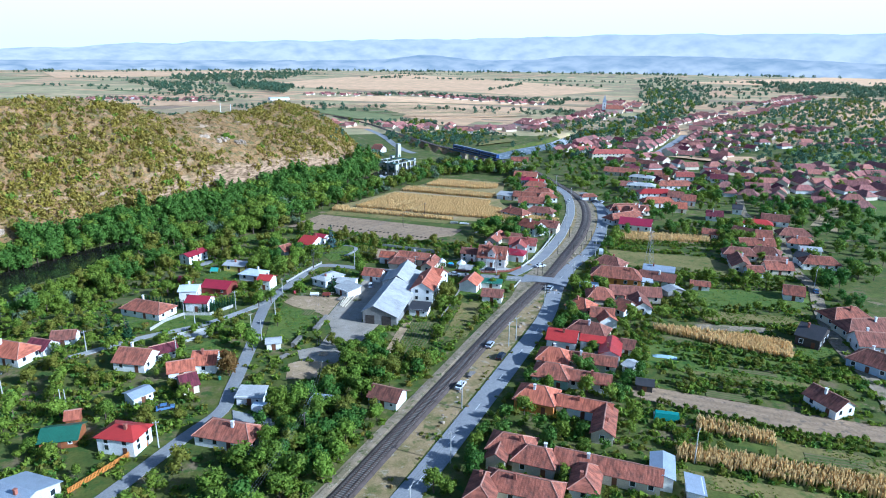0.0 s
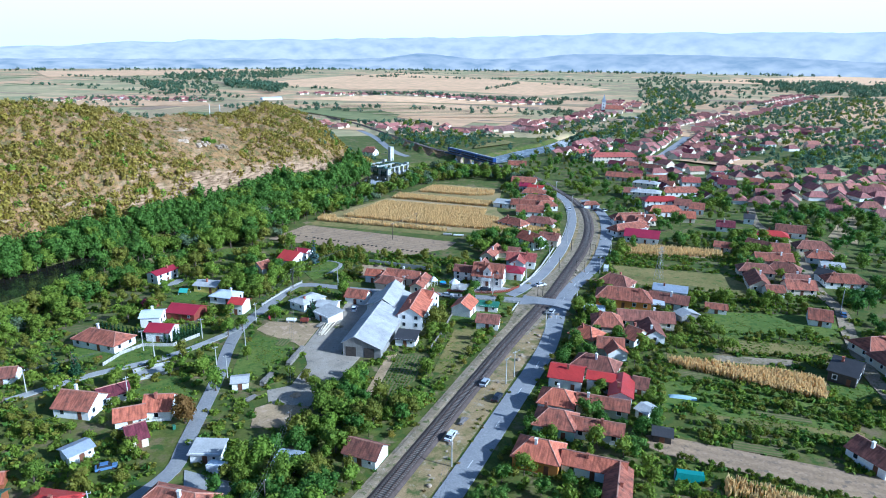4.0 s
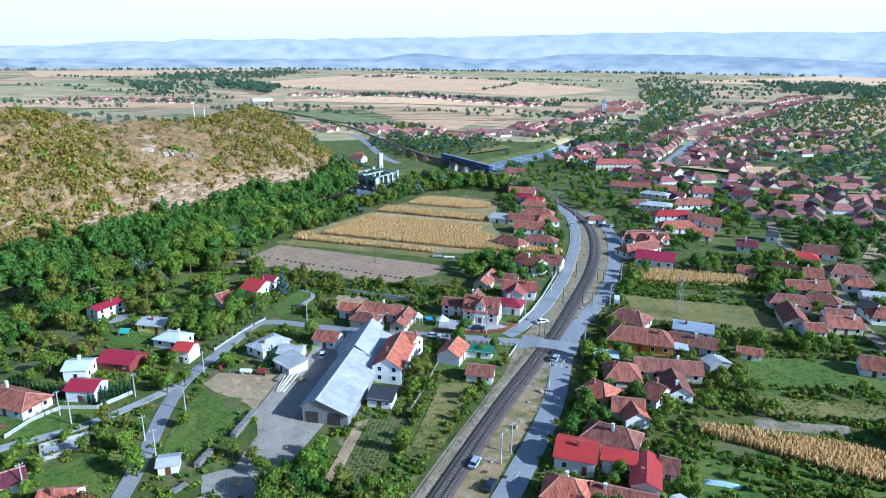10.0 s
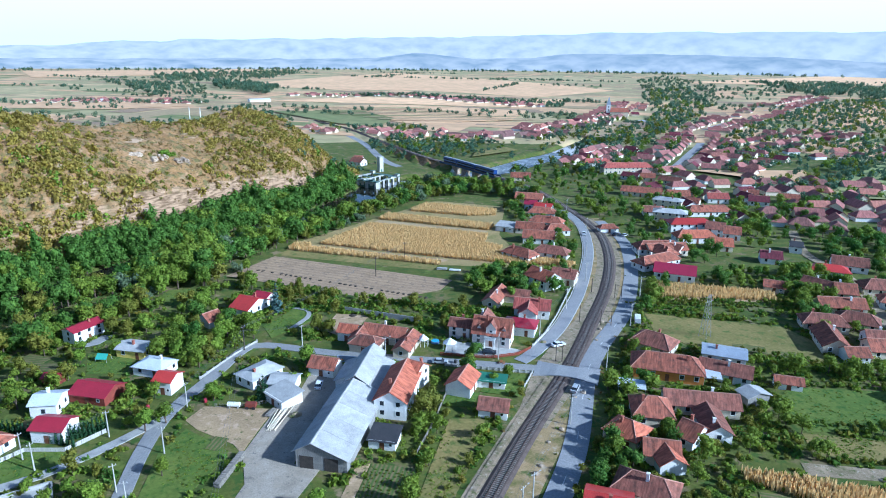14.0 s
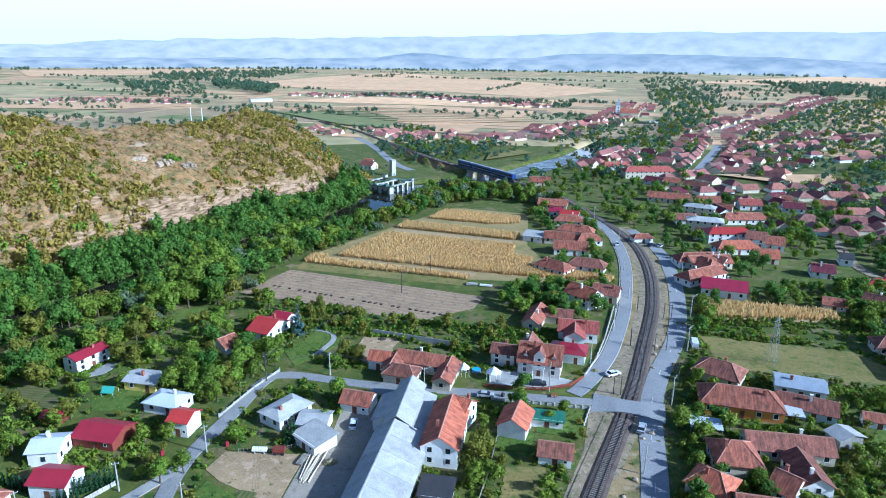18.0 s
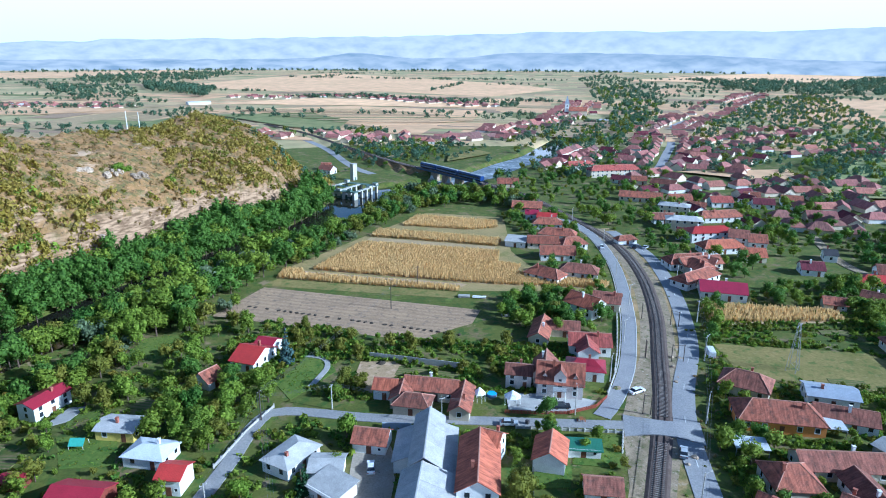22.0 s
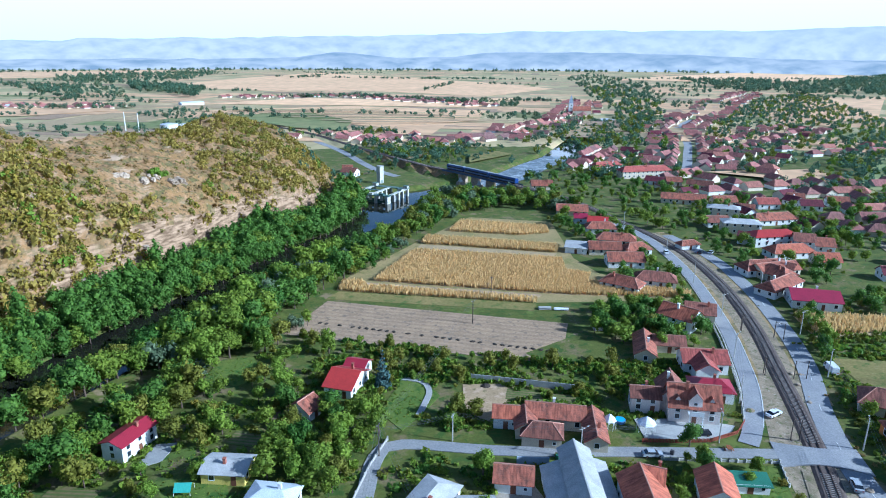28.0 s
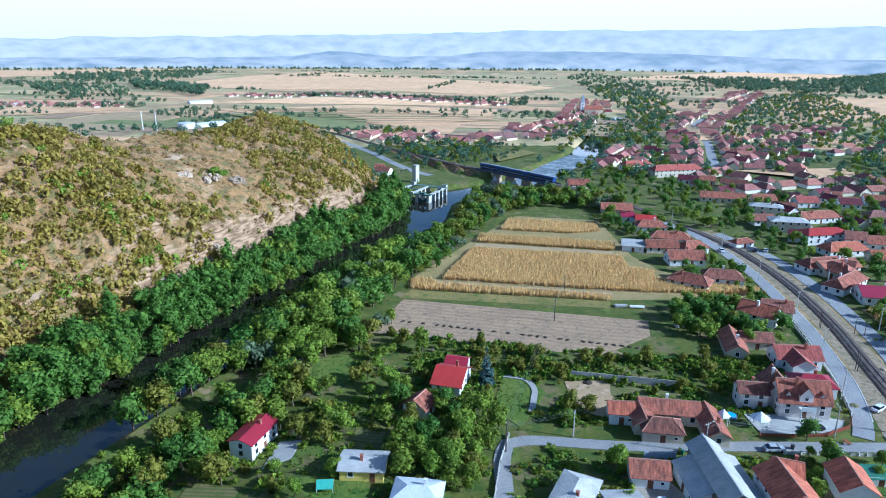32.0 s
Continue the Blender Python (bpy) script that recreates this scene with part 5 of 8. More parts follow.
def tree_kind(key, mat, form, seed, n=700, size=0.34):
    """A tree of unit-free shape about 8 m high (shrubs 2.5 m)."""
    rnd = random.Random(seed)
    blobs = []
    h = 3.5
    if form == "round":
        for i in range(9):
            a, rr = rnd.uniform(0, 6.28), rnd.uniform(0.6, 2.1)
            blobs.append((math.cos(a) * rr * 1.1, math.sin(a) * rr * 1.1, rnd.uniform(2.6, 6.8) - rr * 0.3, rnd.uniform(0.8, 1.6), rnd.uniform(0.8, 1.1)))
        blobs.append((0, 0, 5.0, 1.9, 1.0))
        h = 4.5
    elif form == "tall":
        for i in range(11):
            z = 2.2 + i * 0.78
            w = 1.5 * math.sin(min(1, (i + 2) / 7) * 1.57) * (1 if i < 7 else 1 - (i - 6) * 0.17)
            a = rnd.uniform(0, 6.28)
            blobs.append((math.cos(a) * 0.5 * w, math.sin(a) * 0.5 * w, z, max(0.5, w), 1.1))
        h = 6
    elif form == "willow":
        for i in range(12):
            a, rr = rnd.uniform(0, 6.28), rnd.uniform(0.8, 2.8)
            blobs.append((math.cos(a) * rr, math.sin(a) * rr, rnd.uniform(2.4, 6.0) - rr * 0.4, rnd.uniform(1.0, 1.6), 1.1))
        h = 4
    elif form == "orchard":
        for i in range(6):
            a, rr = rnd.uniform(0, 6.28), rnd.uniform(0.3, 1.2)
            blobs.append((math.cos(a) * rr, math.sin(a) * rr, rnd.uniform(1.7, 3.3), rnd.uniform(0.6, 1.05), 0.9))
        h = 2.2
    elif form == "bush":
        for i in range(5):
            a, rr = rnd.uniform(0, 6.28), rnd.uniform(0.1, 1.0)
            blobs.append((math.cos(a) * rr, math.sin(a) * rr, rnd.uniform(0.6, 1.5), rnd.uniform(0.6, 0.95), 0.95))
        h = 1.0
    elif form == "spruce":
        for i in range(10):
            z = 0.8 + i * 0.82
            w = 2.1 * (1 - i / 10.5)
            for k in range(max(1, 6 - i // 2)):
                a = rnd.uniform(0, 6.28)
                blobs.append((math.cos(a) * w * 0.62, math.sin(a) * w * 0.62, z - 0.2, max(0.28, w * 0.45), 0.55))
        h = 8.6
    elif form == "thuja":
        for i in range(7):
            blobs.append((rnd.gauss(0, .06), rnd.gauss(0, .06), 0.4 + i * 0.5, 0.52 * (1 - i / 9), 1.1))
        h = 1.5
    lo = trunk_mesh(h, 0.26 if form not in ("bush", "thuja", "orchard") else 0.11, blobs, seed)
    TREES.setdefault(key, []).append((lo, leaf_mesh("crown", *crown_data(blobs, int(n * 1.5), size * 0.86, seed, form != "spruce", 0.45, 1), [mat])))
    co, no, faces = crown_data(blobs, int(n * 0.62), size * 1.15, seed + 500, form != "spruce", 0.48, 1, True)
    stem = Shape().tube((0, 0, -0.3), (0, 0, h * 0.8), 0.2 if h > 3 else 0.08, 0.13 if h > 3 else 0.05, 3)
    tris = [[f[0], f[i], f[i + 1]] for f in stem.f for i in range(1, len(f) - 1)]
    LITE.setdefault(key, []).append(((co, no, faces), mat, (np.array(stem.v), np.array([[v[0], v[1], 0.01] for v in stem.v]) / 0.2, tris)))


for sd in (1, 2, 3):
    tree_kind("oak", LEAF["green"], "round", sd, 820, 0.32)
    tree_kind("dark", LEAF["deep"], "round", 10 + sd, 820, 0.32)
    tree_kind("fruit", LEAF["olive" if sd == 2 else "green"], "orchard", 30 + sd, 420, 0.24)
    tree_kind("bush", LEAF["green" if sd != 2 else "olive"], "bush", 40 + sd, 320, 0.2)
for sd in (1, 2):
    tree_kind("poplar", LEAF["deep"], "tall", 50 + sd, 820, 0.31)
    tree_kind("willow", LEAF["silver"], "willow", 60 + sd, 860, 0.31)
    tree_kind("olive", LEAF["olive"], "round", 70 + sd, 820, 0.32)
    tree_kind("bright", LEAF["bright"], "round", 80 + sd, 820, 0.32)
    tree_kind("brown", LEAF["brown"], "round", 90 + sd, 800, 0.34)
tree_kind("spruce", LEAF["needle"], "spruce", 101, 1100, 0.30)
tree_kind("bluespruce", LEAF["spruce"], "spruce", 102, 1100, 0.30)
tree_kind("thuja", LEAF["needle"], "thuja", 103, 260, 0.16)
tree_kind("goldbush", LEAF["yellow"], "bush", 104, 320, 0.2)

WORDS = {"oak": "broad leafy green tree", "dark": "dense dark green riverside tree", "fruit": "low spreading fruit tree", "bush": "rounded green garden shrub", "poplar": "tall narrow dark green poplar", "willow": "grey-green spreading willow tree", "olive": "olive-green leafy tree turning in autumn", "bright": "bright yellow-green leafy tree", "brown": "russet-brown leafy autumn tree", "spruce": "dark green conical spruce tree", "bluespruce": "blue-grey conical spruce tree", "thuja": "slim dark columnar thuja", "goldbush": "rounded yellow autumn shrub"}
PLANTED = []
GROVES = {}


def grove_tree(grove, kind, x, y, h, seed=0):
    """Adds a tree to a grove, which becomes one mesh at the end."""
    GROVES.setdefault(grove, []).append((kind, x, y, h, seed))


def build_grove(grove, trees):
    g = Planting()
    for kind, x, y, h, seed in trees:
        rnd = random.Random(int(x * 31 + y * 17) + seed)
        data, mat, stem = LITE[kind][rnd.randrange(len(LITE[kind]))]
        a, z = rnd.uniform(0, 6.28), land(x, y)
        wide, high = h * rnd.uniform(.9, 1.15), h * rnd.uniform(.9, 1.1)
        g.add(data, mat, x, y, z, a, wide, high)
        g.add(stem, TRUNK, x, y, z, a, wide, high)
    g.build(grove.replace(" ", "_"), "dense mass of " + grove + " in early autumn leaf", "woods")


def tree(kind, x, y, h=1.0, seed=0, group="", wide=1.0):
    """A tree of a kind, h times its usual size."""
    rnd = random.Random(int(x * 31 + y * 17) + seed)
    tm, cm = TREES[kind][rnd.randrange(len(TREES[kind]))]
    low = kind in ("bush", "goldbush")
    m = pose(x, y, land(x, y), 0, 0, rnd.uniform(0, 360)) @ Matrix.Diagonal((h * wide * rnd.uniform(.9, 1.1), h * wide * rnd.uniform(.9, 1.1), h * rnd.uniform(.92, 1.08), 1))
    ob = empty("shrub" if low else "tree", m, WORDS[kind], "shrub" if low else "tree", group)
    part("trunk", tm, None, ob)
    part("crown", cm, None, ob)
    PLANTED.append((x, y))
    return ob


NEAR_WAY, NEAR_HOUSE, SEEN = {}, {}, [0]
for way, half in ((ROAD_EAST, 3.6), (ROAD_WEST, 3.0), (CROSS_STREET, 3.0), (LANE_EAST, 3.0), (SIDE_LANE, 2.0), (MAIN_STREET, 6), (FAR_ROAD, 5), (RAIL, 5)):
    for p in way[::2]:
        NEAR_WAY.setdefault((p.x // 12, p.y // 12), []).append((p.x, p.y, half, 0.5 if way is RAIL else 1.0))
OPEN_BOX = [(min(a for a, b in q), max(a for a, b in q), min(b for a, b in q), max(b for a, b in q), q) for q in OPEN]


def free(x, y, margin):
    """True where no building, road, track or open plot is in the way."""
    if margin > 0.1 and any(a < x < b and c < y < d and inside(x, y, q) for a, b, c, d, q in OPEN_BOX):
        return False
    for b in BUILT[SEEN[0]:]:
        NEAR_HOUSE.setdefault((b[0] // 30, b[1] // 30), []).append(b)
    SEEN[0] = len(BUILT)
    for i in (-1, 0, 1):
        for j in (-1, 0, 1):
            for bx, by, rot, L, W in NEAR_HOUSE.get((x // 30 + i, y // 30 + j), ()):
                dx, dy = x - bx, y - by
                c, s = math.cos(radians(rot)), math.sin(radians(rot))
                if abs(dx * c + dy * s) < L / 2 + margin and abs(-dx * s + dy * c) < W / 2 + margin:
                    return False
            for px, py, half, f in NEAR_WAY.get((x // 12 + i, y // 12 + j), ()):
                if abs(px - x) < half + margin * f and abs(py - y) < half + margin * f:
                    return False
    return True


def before_house(x, y):
    """True on the open ground just south of a house."""
    for i in (-1, 0, 1):
        for j in (-1, 0, 1):
            for bx, by, rot, L, W in NEAR_HOUSE.get((x // 30 + i, y // 30 + j), ()):
                if abs(x - bx + (by - y) * 0.15) < L * 0.45 and 0 < by - y < W / 2 + 8:
                    return True
    return False


def scatter(pts, count, kinds, sizes, seed, gap=3.0, margin=2.0, group="", solo=0):
    """Plants that many trees inside a polygon, clear of buildings and roads."""
    rnd = random.Random(seed)
    xs, ys = [p[0] for p in pts], [p[1] for p in pts]
    mine = []
    tries = 0
    while len(mine) < count and tries < count * 25:
        tries += 1
        x, y = rnd.uniform(min(xs), max(xs)), rnd.uniform(min(ys), max(ys))
        if not inside(x, y, pts) or any(abs(a - x) + abs(b - y) < gap * 1.2 for a, b in mine) or not free(x, y, margin):
            continue
        if y > 222 and before_house(x, y) and rnd.random() < 0.85:
            continue
        mine.append((x, y))
        if len(mine) <= solo:
            tree(rnd.choice(kinds), x, y, rnd.uniform(*sizes), seed, group)
        else:
            grove_tree(group, rnd.choice(kinds), x, y, rnd.uniform(*sizes), seed)


def along_river(side, near, far, s0, s1, count, kinds, sizes, seed, gap, group, solo=0):
    """Plants trees beside the river, between two distances from its middle line."""
    rnd = random.Random(seed)
    line = [p for p in RIVER_LINE]
    no = sides(line)
    mine, tries = [], 0
    while len(mine) < count and tries < count * 30:
        tries += 1
        i = rnd.randrange(len(line) - 1)
        p = line[i].lerp(line[i + 1], rnd.random()) + no[i] * side * rnd.uniform(near, far)
        if not s0 < p.y < s1 or near_line(p.x, p.y, RIVER)[0] < near - 1 or any(abs(a - p.x) + abs(b - p.y) < gap for a, b in mine) or not free(p.x, p.y, 2) or before_house(p.x, p.y):
            continue
        mine.append((p.x, p.y))
        if len(mine) <= solo:
            tree(rnd.choice(kinds), p.x, p.y, rnd.uniform(*sizes), seed, group)
        else:
            grove_tree(group, rnd.choice(kinds), p.x, p.y, rnd.uniform(*sizes), seed)


along_river(1, 9.0, 14, 190, 440, 130, ["dark", "dark", "oak", "dark", "poplar"], (0.9, 1.25), 1, 3.2, "trees of the far river bank")
along_river(1, 10, 23, 425, 512, 80, ["dark", "dark", "poplar", "oak", "dark"], (1.2, 1.8), 23, 3.4, "trees of the far river bank")
along_river(1, 13, 25, 190, 440, 230, ["dark", "dark", "oak", "dark", "poplar"], (1.05, 1.55), 21, 3.4, "trees of the far river bank")
along_river(-1, 16, 24, 190, 330, 40, ["bush", "bush", "fruit", "bush"], (0.45, 0.8), 24, 3.0, "trees of the near river bank", 8)
along_river(-1, 25, 40, 200, 338, 60, ["oak", "willow", "olive", "dark", "bright", "oak"], (0.7, 1.15), 26, 4.0, "trees of the near river bank", 12)
along_river(-1, 10.5, 15, 322, 412, 60, ["oak", "dark", "oak", "willow", "dark", "olive"], (0.95, 1.35), 2, 3.4, "trees of the near river bank", 16)
along_river(-1, 17, 34, 338, 412, 75, ["oak", "willow", "dark", "oak", "bright", "oak", "dark"], (1.0, 1.6), 22, 4.2, "trees of the near river bank", 20)
along_river(-1, 34, 46, 225, 352, 60, ["oak", "willow", "olive", "dark", "oak", "bright"], (0.7, 1.2), 3, 4.4, "trees of the near river bank", 10)
scatter([(15, 398), (62, 430), (84, 452), (130, 470), (168, 445), (168, 470), (120, 512), (98, 490), (74, 458), (40, 425)], 110, ["oak", "dark", "olive", "willow", "oak"], (0.75, 1.3), 4, 3.6, 2, "trees beyond the fields")
scatter([(22, 396), (34, 390), (66, 426), (100, 460), (112, 468), (98, 480), (80, 458), (62, 440), (44, 424)], 60, ["oak", "dark", "willow", "olive"], (0.55, 0.95), 25, 3.2, 0.5, "trees beyond the fields")
GARDEN = ["fruit", "fruit", "bush", "oak", "olive", "fruit", "bush", "fruit", "bush", "oak", "goldbush", "bright"]
scatter([(-110, 200), (-60, 190), (-20, 215), (-10, 260), (8, 285), (0, 330), (-20, 345), (-60, 320), (-95, 285)], 330, GARDEN + ["olive"], (0.4, 0.8), 5, 2.5, 1.3, "garden trees", 90)
scatter([(-100, 110), (-45, 110), (-22, 170), (-25, 205), (-60, 195), (-110, 200)], 130, GARDEN + ["oak"], (0.45, 0.9), 6, 2.6, 1.4, "garden trees", 35)
scatter([(-18.8, 138.3), (-22.1, 164.8), (-17.0, 168.6), (-7.8, 173.6), (1.1, 185.8), (10, 201), (17, 205), (16, 195), (28, 192), (31.1, 185.2), (16.1, 177.6), (9.3, 173.1), (9.2, 161.9), (-1.4, 148.7), (-8.8, 136.3)], 115, ["oak", "dark", "bush", "olive", "oak", "bright"], (0.5, 0.95), 7, 2.4, 1.4, "trees beside the railway", 45)
scatter([(-60, 90), (-30, 85), (0, 135), (0, 155), (-22, 150)], 90, ["oak", "dark", "bush", "oak", "bright"], (0.55, 1.0), 8, 2.6, 1.4, "trees beside the railway", 20)
scatter([(0, 345), (55, 303), (62, 302), (85, 290), (80, 276), (60, 280), (30, 290), (26, 296), (8, 300)], 130, ["fruit", "bush", "fruit", "olive", "fruit", "bush"], (0.4, 0.7), 9, 2.4, 1.4, "garden trees", 30)
scatter([(-12, 305), (8, 301), (6.5, 288), (-1, 278), (-9, 269.5), (-23, 276)], 34, ["oak", "olive", "dark", "bright", "oak"], (0.55, 0.95), 27, 3.0, 1.4, "garden trees", 20)
scatter([(80, 315), (90, 288), (112, 300), (125, 322), (100, 330), (88, 325)], 55, ["oak", "bush", "dark", "bright"], (0.5, 0.85), 10, 2.6, 1.4, "garden trees", 10)
scatter([(60, 254), (52, 256), (32, 200), (44, 206), (70, 238)], 40, ["bush", "fruit", "oak", "bush"], (0.4, 0.8), 11, 2.4, 1.4, "garden trees", 12)
scatter([(112, 330), (130, 322), (165, 400), (168, 440), (140, 440), (136, 400)], 85, ["bush", "fruit", "oak", "dark"], (0.45, 0.85), 12, 2.4, 1.2, "village garden trees")
scatter([(25, 95), (60, 135), (100, 190), (120, 230), (120, 262), (95, 232), (60, 190), (24, 146), (8, 124)], 190, ["bush", "fruit", "oak", "bush", "dark"], (0.45, 0.8), 13, 2.2, 1.2, "garden trees by the houses", 50)
scatter([(84, 172), (136, 161), (150, 130), (115, 90), (60, 110), (72, 150)], 60, ["fruit", "bush", "fruit"], (0.4, 0.75), 14, 2.4, 1.2, "orchard trees", 12)
scatter([(100, 196), (140, 190), (180, 205), (165, 228), (130, 240), (112, 215)], 105, ["fruit", "bush", "oak", "bush"], (0.4, 0.85), 15, 2.4, 1.2, "garden trees by the fields")
scatter([(122, 266), (165, 305), (235, 295), (200, 235), (172, 242), (190, 282), (150, 305)], 130, ["fruit", "bush", "oak", "dark"], (0.45, 0.9), 16, 2.6, 1.2, "garden trees by the fields")
scatter([(150, 140), (185, 195), (260, 240), (335, 340), (260, 345), (215, 260), (180, 205)], 190, ["oak", "bush", "dark", "fruit"], (0.55, 1.0), 17, 3.4, 1.6, "trees behind the lane")
scatter([(165, 310), (260, 340), (330, 400), (250, 445), (185, 440), (178, 370)], 230, ["oak", "bush", "dark", "fruit"], (0.5, 0.95), 18, 3.2, 1.4, "village trees")
scatter([(180, 440), (250, 445), (300, 500), (230, 540), (180, 520)], 110, ["oak", "bush", "dark", "fruit"], (0.5, 1.0), 19, 3.4, 1.6, "village trees")


# ---- shrubs on the hill ----
def hill_shrubs(name, mat, count, seed, sizes, where, label):
    """Low ragged bushes over the slope, each a handful of leaf clumps."""
    rnd = random.Random(seed)
    protos = [crown_data([(0, 0, 0.45, 0.8, 0.9), (0.5, 0.2, 0.3, 0.55, 0.9), (-0.4, 0.4, 0.3, 0.5, 0.9)], 46, 0.29, seed + k, False, 0.45, 1, True) for k in range(4)]
    g, done, tries = Planting(), 0, 0
    while done < count and tries < count * 30:
        tries += 1
        x, y = rnd.uniform(-260, 110), rnd.uniform(230, 640)
        d, side, run = near_line(x, y, RIVER)
        if side < 0 or d < 24 or d > 150 or rnd.random() > where(x, y, d):
            continue
        h = hill_height(x, y)
        if h < 2:
            continue
        s = rnd.uniform(*sizes)
        g.add(protos[rnd.randrange(4)], mat, x, y, h - 0.2, rnd.uniform(0, 6.28), s, s * 1.1)
        done += 1
    g.build(name, label, "shrubs")


def patchy(x, y, f, o):
    return max(0.0, min(1.0, 0.5 + 1.6 * noise.noise(Vector((x * f, y * f, o)))))


def leafy_end(x, y, d):
    """More bushes at both ends of the hill and at its foot, few on the bare middle."""
    u = (x - 45) * 0.60 + (y - 452) * 0.80
    ends = max(smooth(-25, 30, u), smooth(-50, -110, u))
    return min(1.0, 0.10 + 0.90 * ends + (0.3 if d < 36 else 0)) * patchy(x, y, 0.05, 1.0)


def hump(x, y, d):
    """The rounded end of the hill above the dam is grown over."""
    u = (x - 45) * 0.60 + (y - 452) * 0.80
    return max(smooth(-35, 15, u), 0.8 * smooth(-55, -105, u)) * patchy(x, y, 0.07, 2.0) ** 0.5


def west_foot(x, y, d):
    """Taller growth at the west end of the hill and low on its foot."""
    u = (x - 45) * 0.60 + (y - 452) * 0.80
    return max(smooth(-60, -105, u) * (1 if d < 62 else 0.35), 0.35 * smooth(46, 36, d)) * patchy(x, y, 0.05, 8.0)


hill_shrubs("hill_scrub_olive", LEAF["olive"], 2300, 11, (0.6, 1.7), leafy_end, "olive-green scrub over the slope")
hill_shrubs("hill_scrub_gold", LEAF["gold"], 4600, 12, (0.8, 2.2), hump, "golden-olive scrub over the rounded end of the hill")
hill_shrubs("hill_scrub_foot", LEAF["gold"], 1100, 17, (1.0, 2.8), west_foot, "golden-olive bushes at the foot of the slope")
hill_shrubs("hill_scrub_yellow", LEAF["yellow"], 420, 18, (1.2, 2.8), west_foot, "yellowing bushes at the foot of the slope")
hill_shrubs("hill_scrub_russet", LEAF["brown"], 900, 13, (0.5, 1.4), leafy_end, "russet scrub over the slope")
hill_shrubs("hill_scrub_dry", LEAF["tan"], 4200, 14, (0.25, 0.8), lambda x, y, d: patchy(x, y, 0.04, 5.0), "dry brown scrub and grass clumps")
hill_shrubs("hill_scrub_dark", LEAF["olive"], 700, 16, (0.4, 1.0), lambda x, y, d: patchy(x, y, 0.06, 15.0) ** 2, "dark low bushes on the slope")
hill_shrubs("hill_scrub_green", LEAF["bright"], 170, 19, (1.2, 2.8), west_foot, "fresh green bushes at the foot of the slope")
for k in range(6):
    grove_tree("trees on the hill", "bright", -37 + k * 1.1, 454 + (k % 3) * 1.6, 0.55, k)

# limestone outcrops on the bare face
ROCK = material("limestone", (0.46, 0.37, 0.27), (0.20, 0.15, 0.10), 0.7, 3.0, 1.0, 0.8, 0.1, third=(0.35, 0.27, 0.19))


def outcrop(x, y, r, seed):
    bm = bmesh.new()
    bmesh.ops.create_icosphere(bm, subdivisions=3, radius=1.0)
    for v in bm.verts:
        j = 1 + 0.35 * noise.fractal(v.co * 1.6 + Vector((seed, 0, 0)), 1, 2, 3)
        v.co = Vector((v.co.x * r * 1.5 * j, v.co.y * r * 0.8 * j, round(v.co.z * 4 + 0.4 * j) / 4 * r * 0.75 * j))
    me = bpy.data.meshes.new("outcrop")
    bm.to_mesh(me)
    bm.free()
    me.materials.append(ROCK)
    ob = tagged(new("rock_outcrop", me), "pale layered limestone outcrop on the slope", "rock", "rock outcrops on the hill")
    ob.matrix_world = pose(x, y, hill_height(x, y) - r * 0.25, 0, 0, 42 + seed * 9)


rk = random.Random(77)
for k in range(14):
    t = k / 14
    px, py = -50 + t * 26 + rk.gauss(0, 2.5), 446 + t * 12 + rk.gauss(0, 2.0)
    outcrop(px, py, rk.uniform(1.0, 2.4), k)
for k in range(16):
    t = k / 16
    px, py = -120 + t * 150 + rk.gauss(0, 3), 330 + t * 138 + rk.gauss(0, 3)
    d, side, run = near_line(px, py, RIVER)
    if side > 0 and d > 28:
        outcrop(px, py, rk.uniform(1.2, 3.2), 40 + k)


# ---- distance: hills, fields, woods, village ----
# Glowing surface: height colours stand for haze, dark noise for shaded relief.
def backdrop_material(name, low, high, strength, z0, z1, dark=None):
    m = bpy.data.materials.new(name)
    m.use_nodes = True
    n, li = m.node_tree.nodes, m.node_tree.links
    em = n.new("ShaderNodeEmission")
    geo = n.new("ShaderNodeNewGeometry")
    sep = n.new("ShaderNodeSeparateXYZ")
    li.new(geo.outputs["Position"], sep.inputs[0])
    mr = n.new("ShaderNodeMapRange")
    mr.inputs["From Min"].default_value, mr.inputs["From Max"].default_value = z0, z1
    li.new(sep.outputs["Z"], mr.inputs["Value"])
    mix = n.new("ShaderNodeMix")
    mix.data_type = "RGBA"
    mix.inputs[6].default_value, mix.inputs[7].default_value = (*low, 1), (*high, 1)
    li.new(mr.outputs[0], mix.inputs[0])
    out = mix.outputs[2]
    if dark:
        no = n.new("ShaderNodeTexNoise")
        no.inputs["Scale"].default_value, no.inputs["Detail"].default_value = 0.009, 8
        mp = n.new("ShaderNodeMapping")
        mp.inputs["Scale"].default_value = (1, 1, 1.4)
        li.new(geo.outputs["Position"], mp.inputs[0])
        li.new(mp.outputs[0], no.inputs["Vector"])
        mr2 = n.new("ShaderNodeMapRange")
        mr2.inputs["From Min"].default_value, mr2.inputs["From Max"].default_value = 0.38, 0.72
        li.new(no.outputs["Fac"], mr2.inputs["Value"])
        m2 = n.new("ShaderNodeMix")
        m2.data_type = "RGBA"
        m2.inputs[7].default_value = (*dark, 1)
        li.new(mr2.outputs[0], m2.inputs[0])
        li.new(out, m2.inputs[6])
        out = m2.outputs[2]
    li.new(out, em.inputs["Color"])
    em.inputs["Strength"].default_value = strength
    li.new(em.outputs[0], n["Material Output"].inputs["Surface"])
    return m


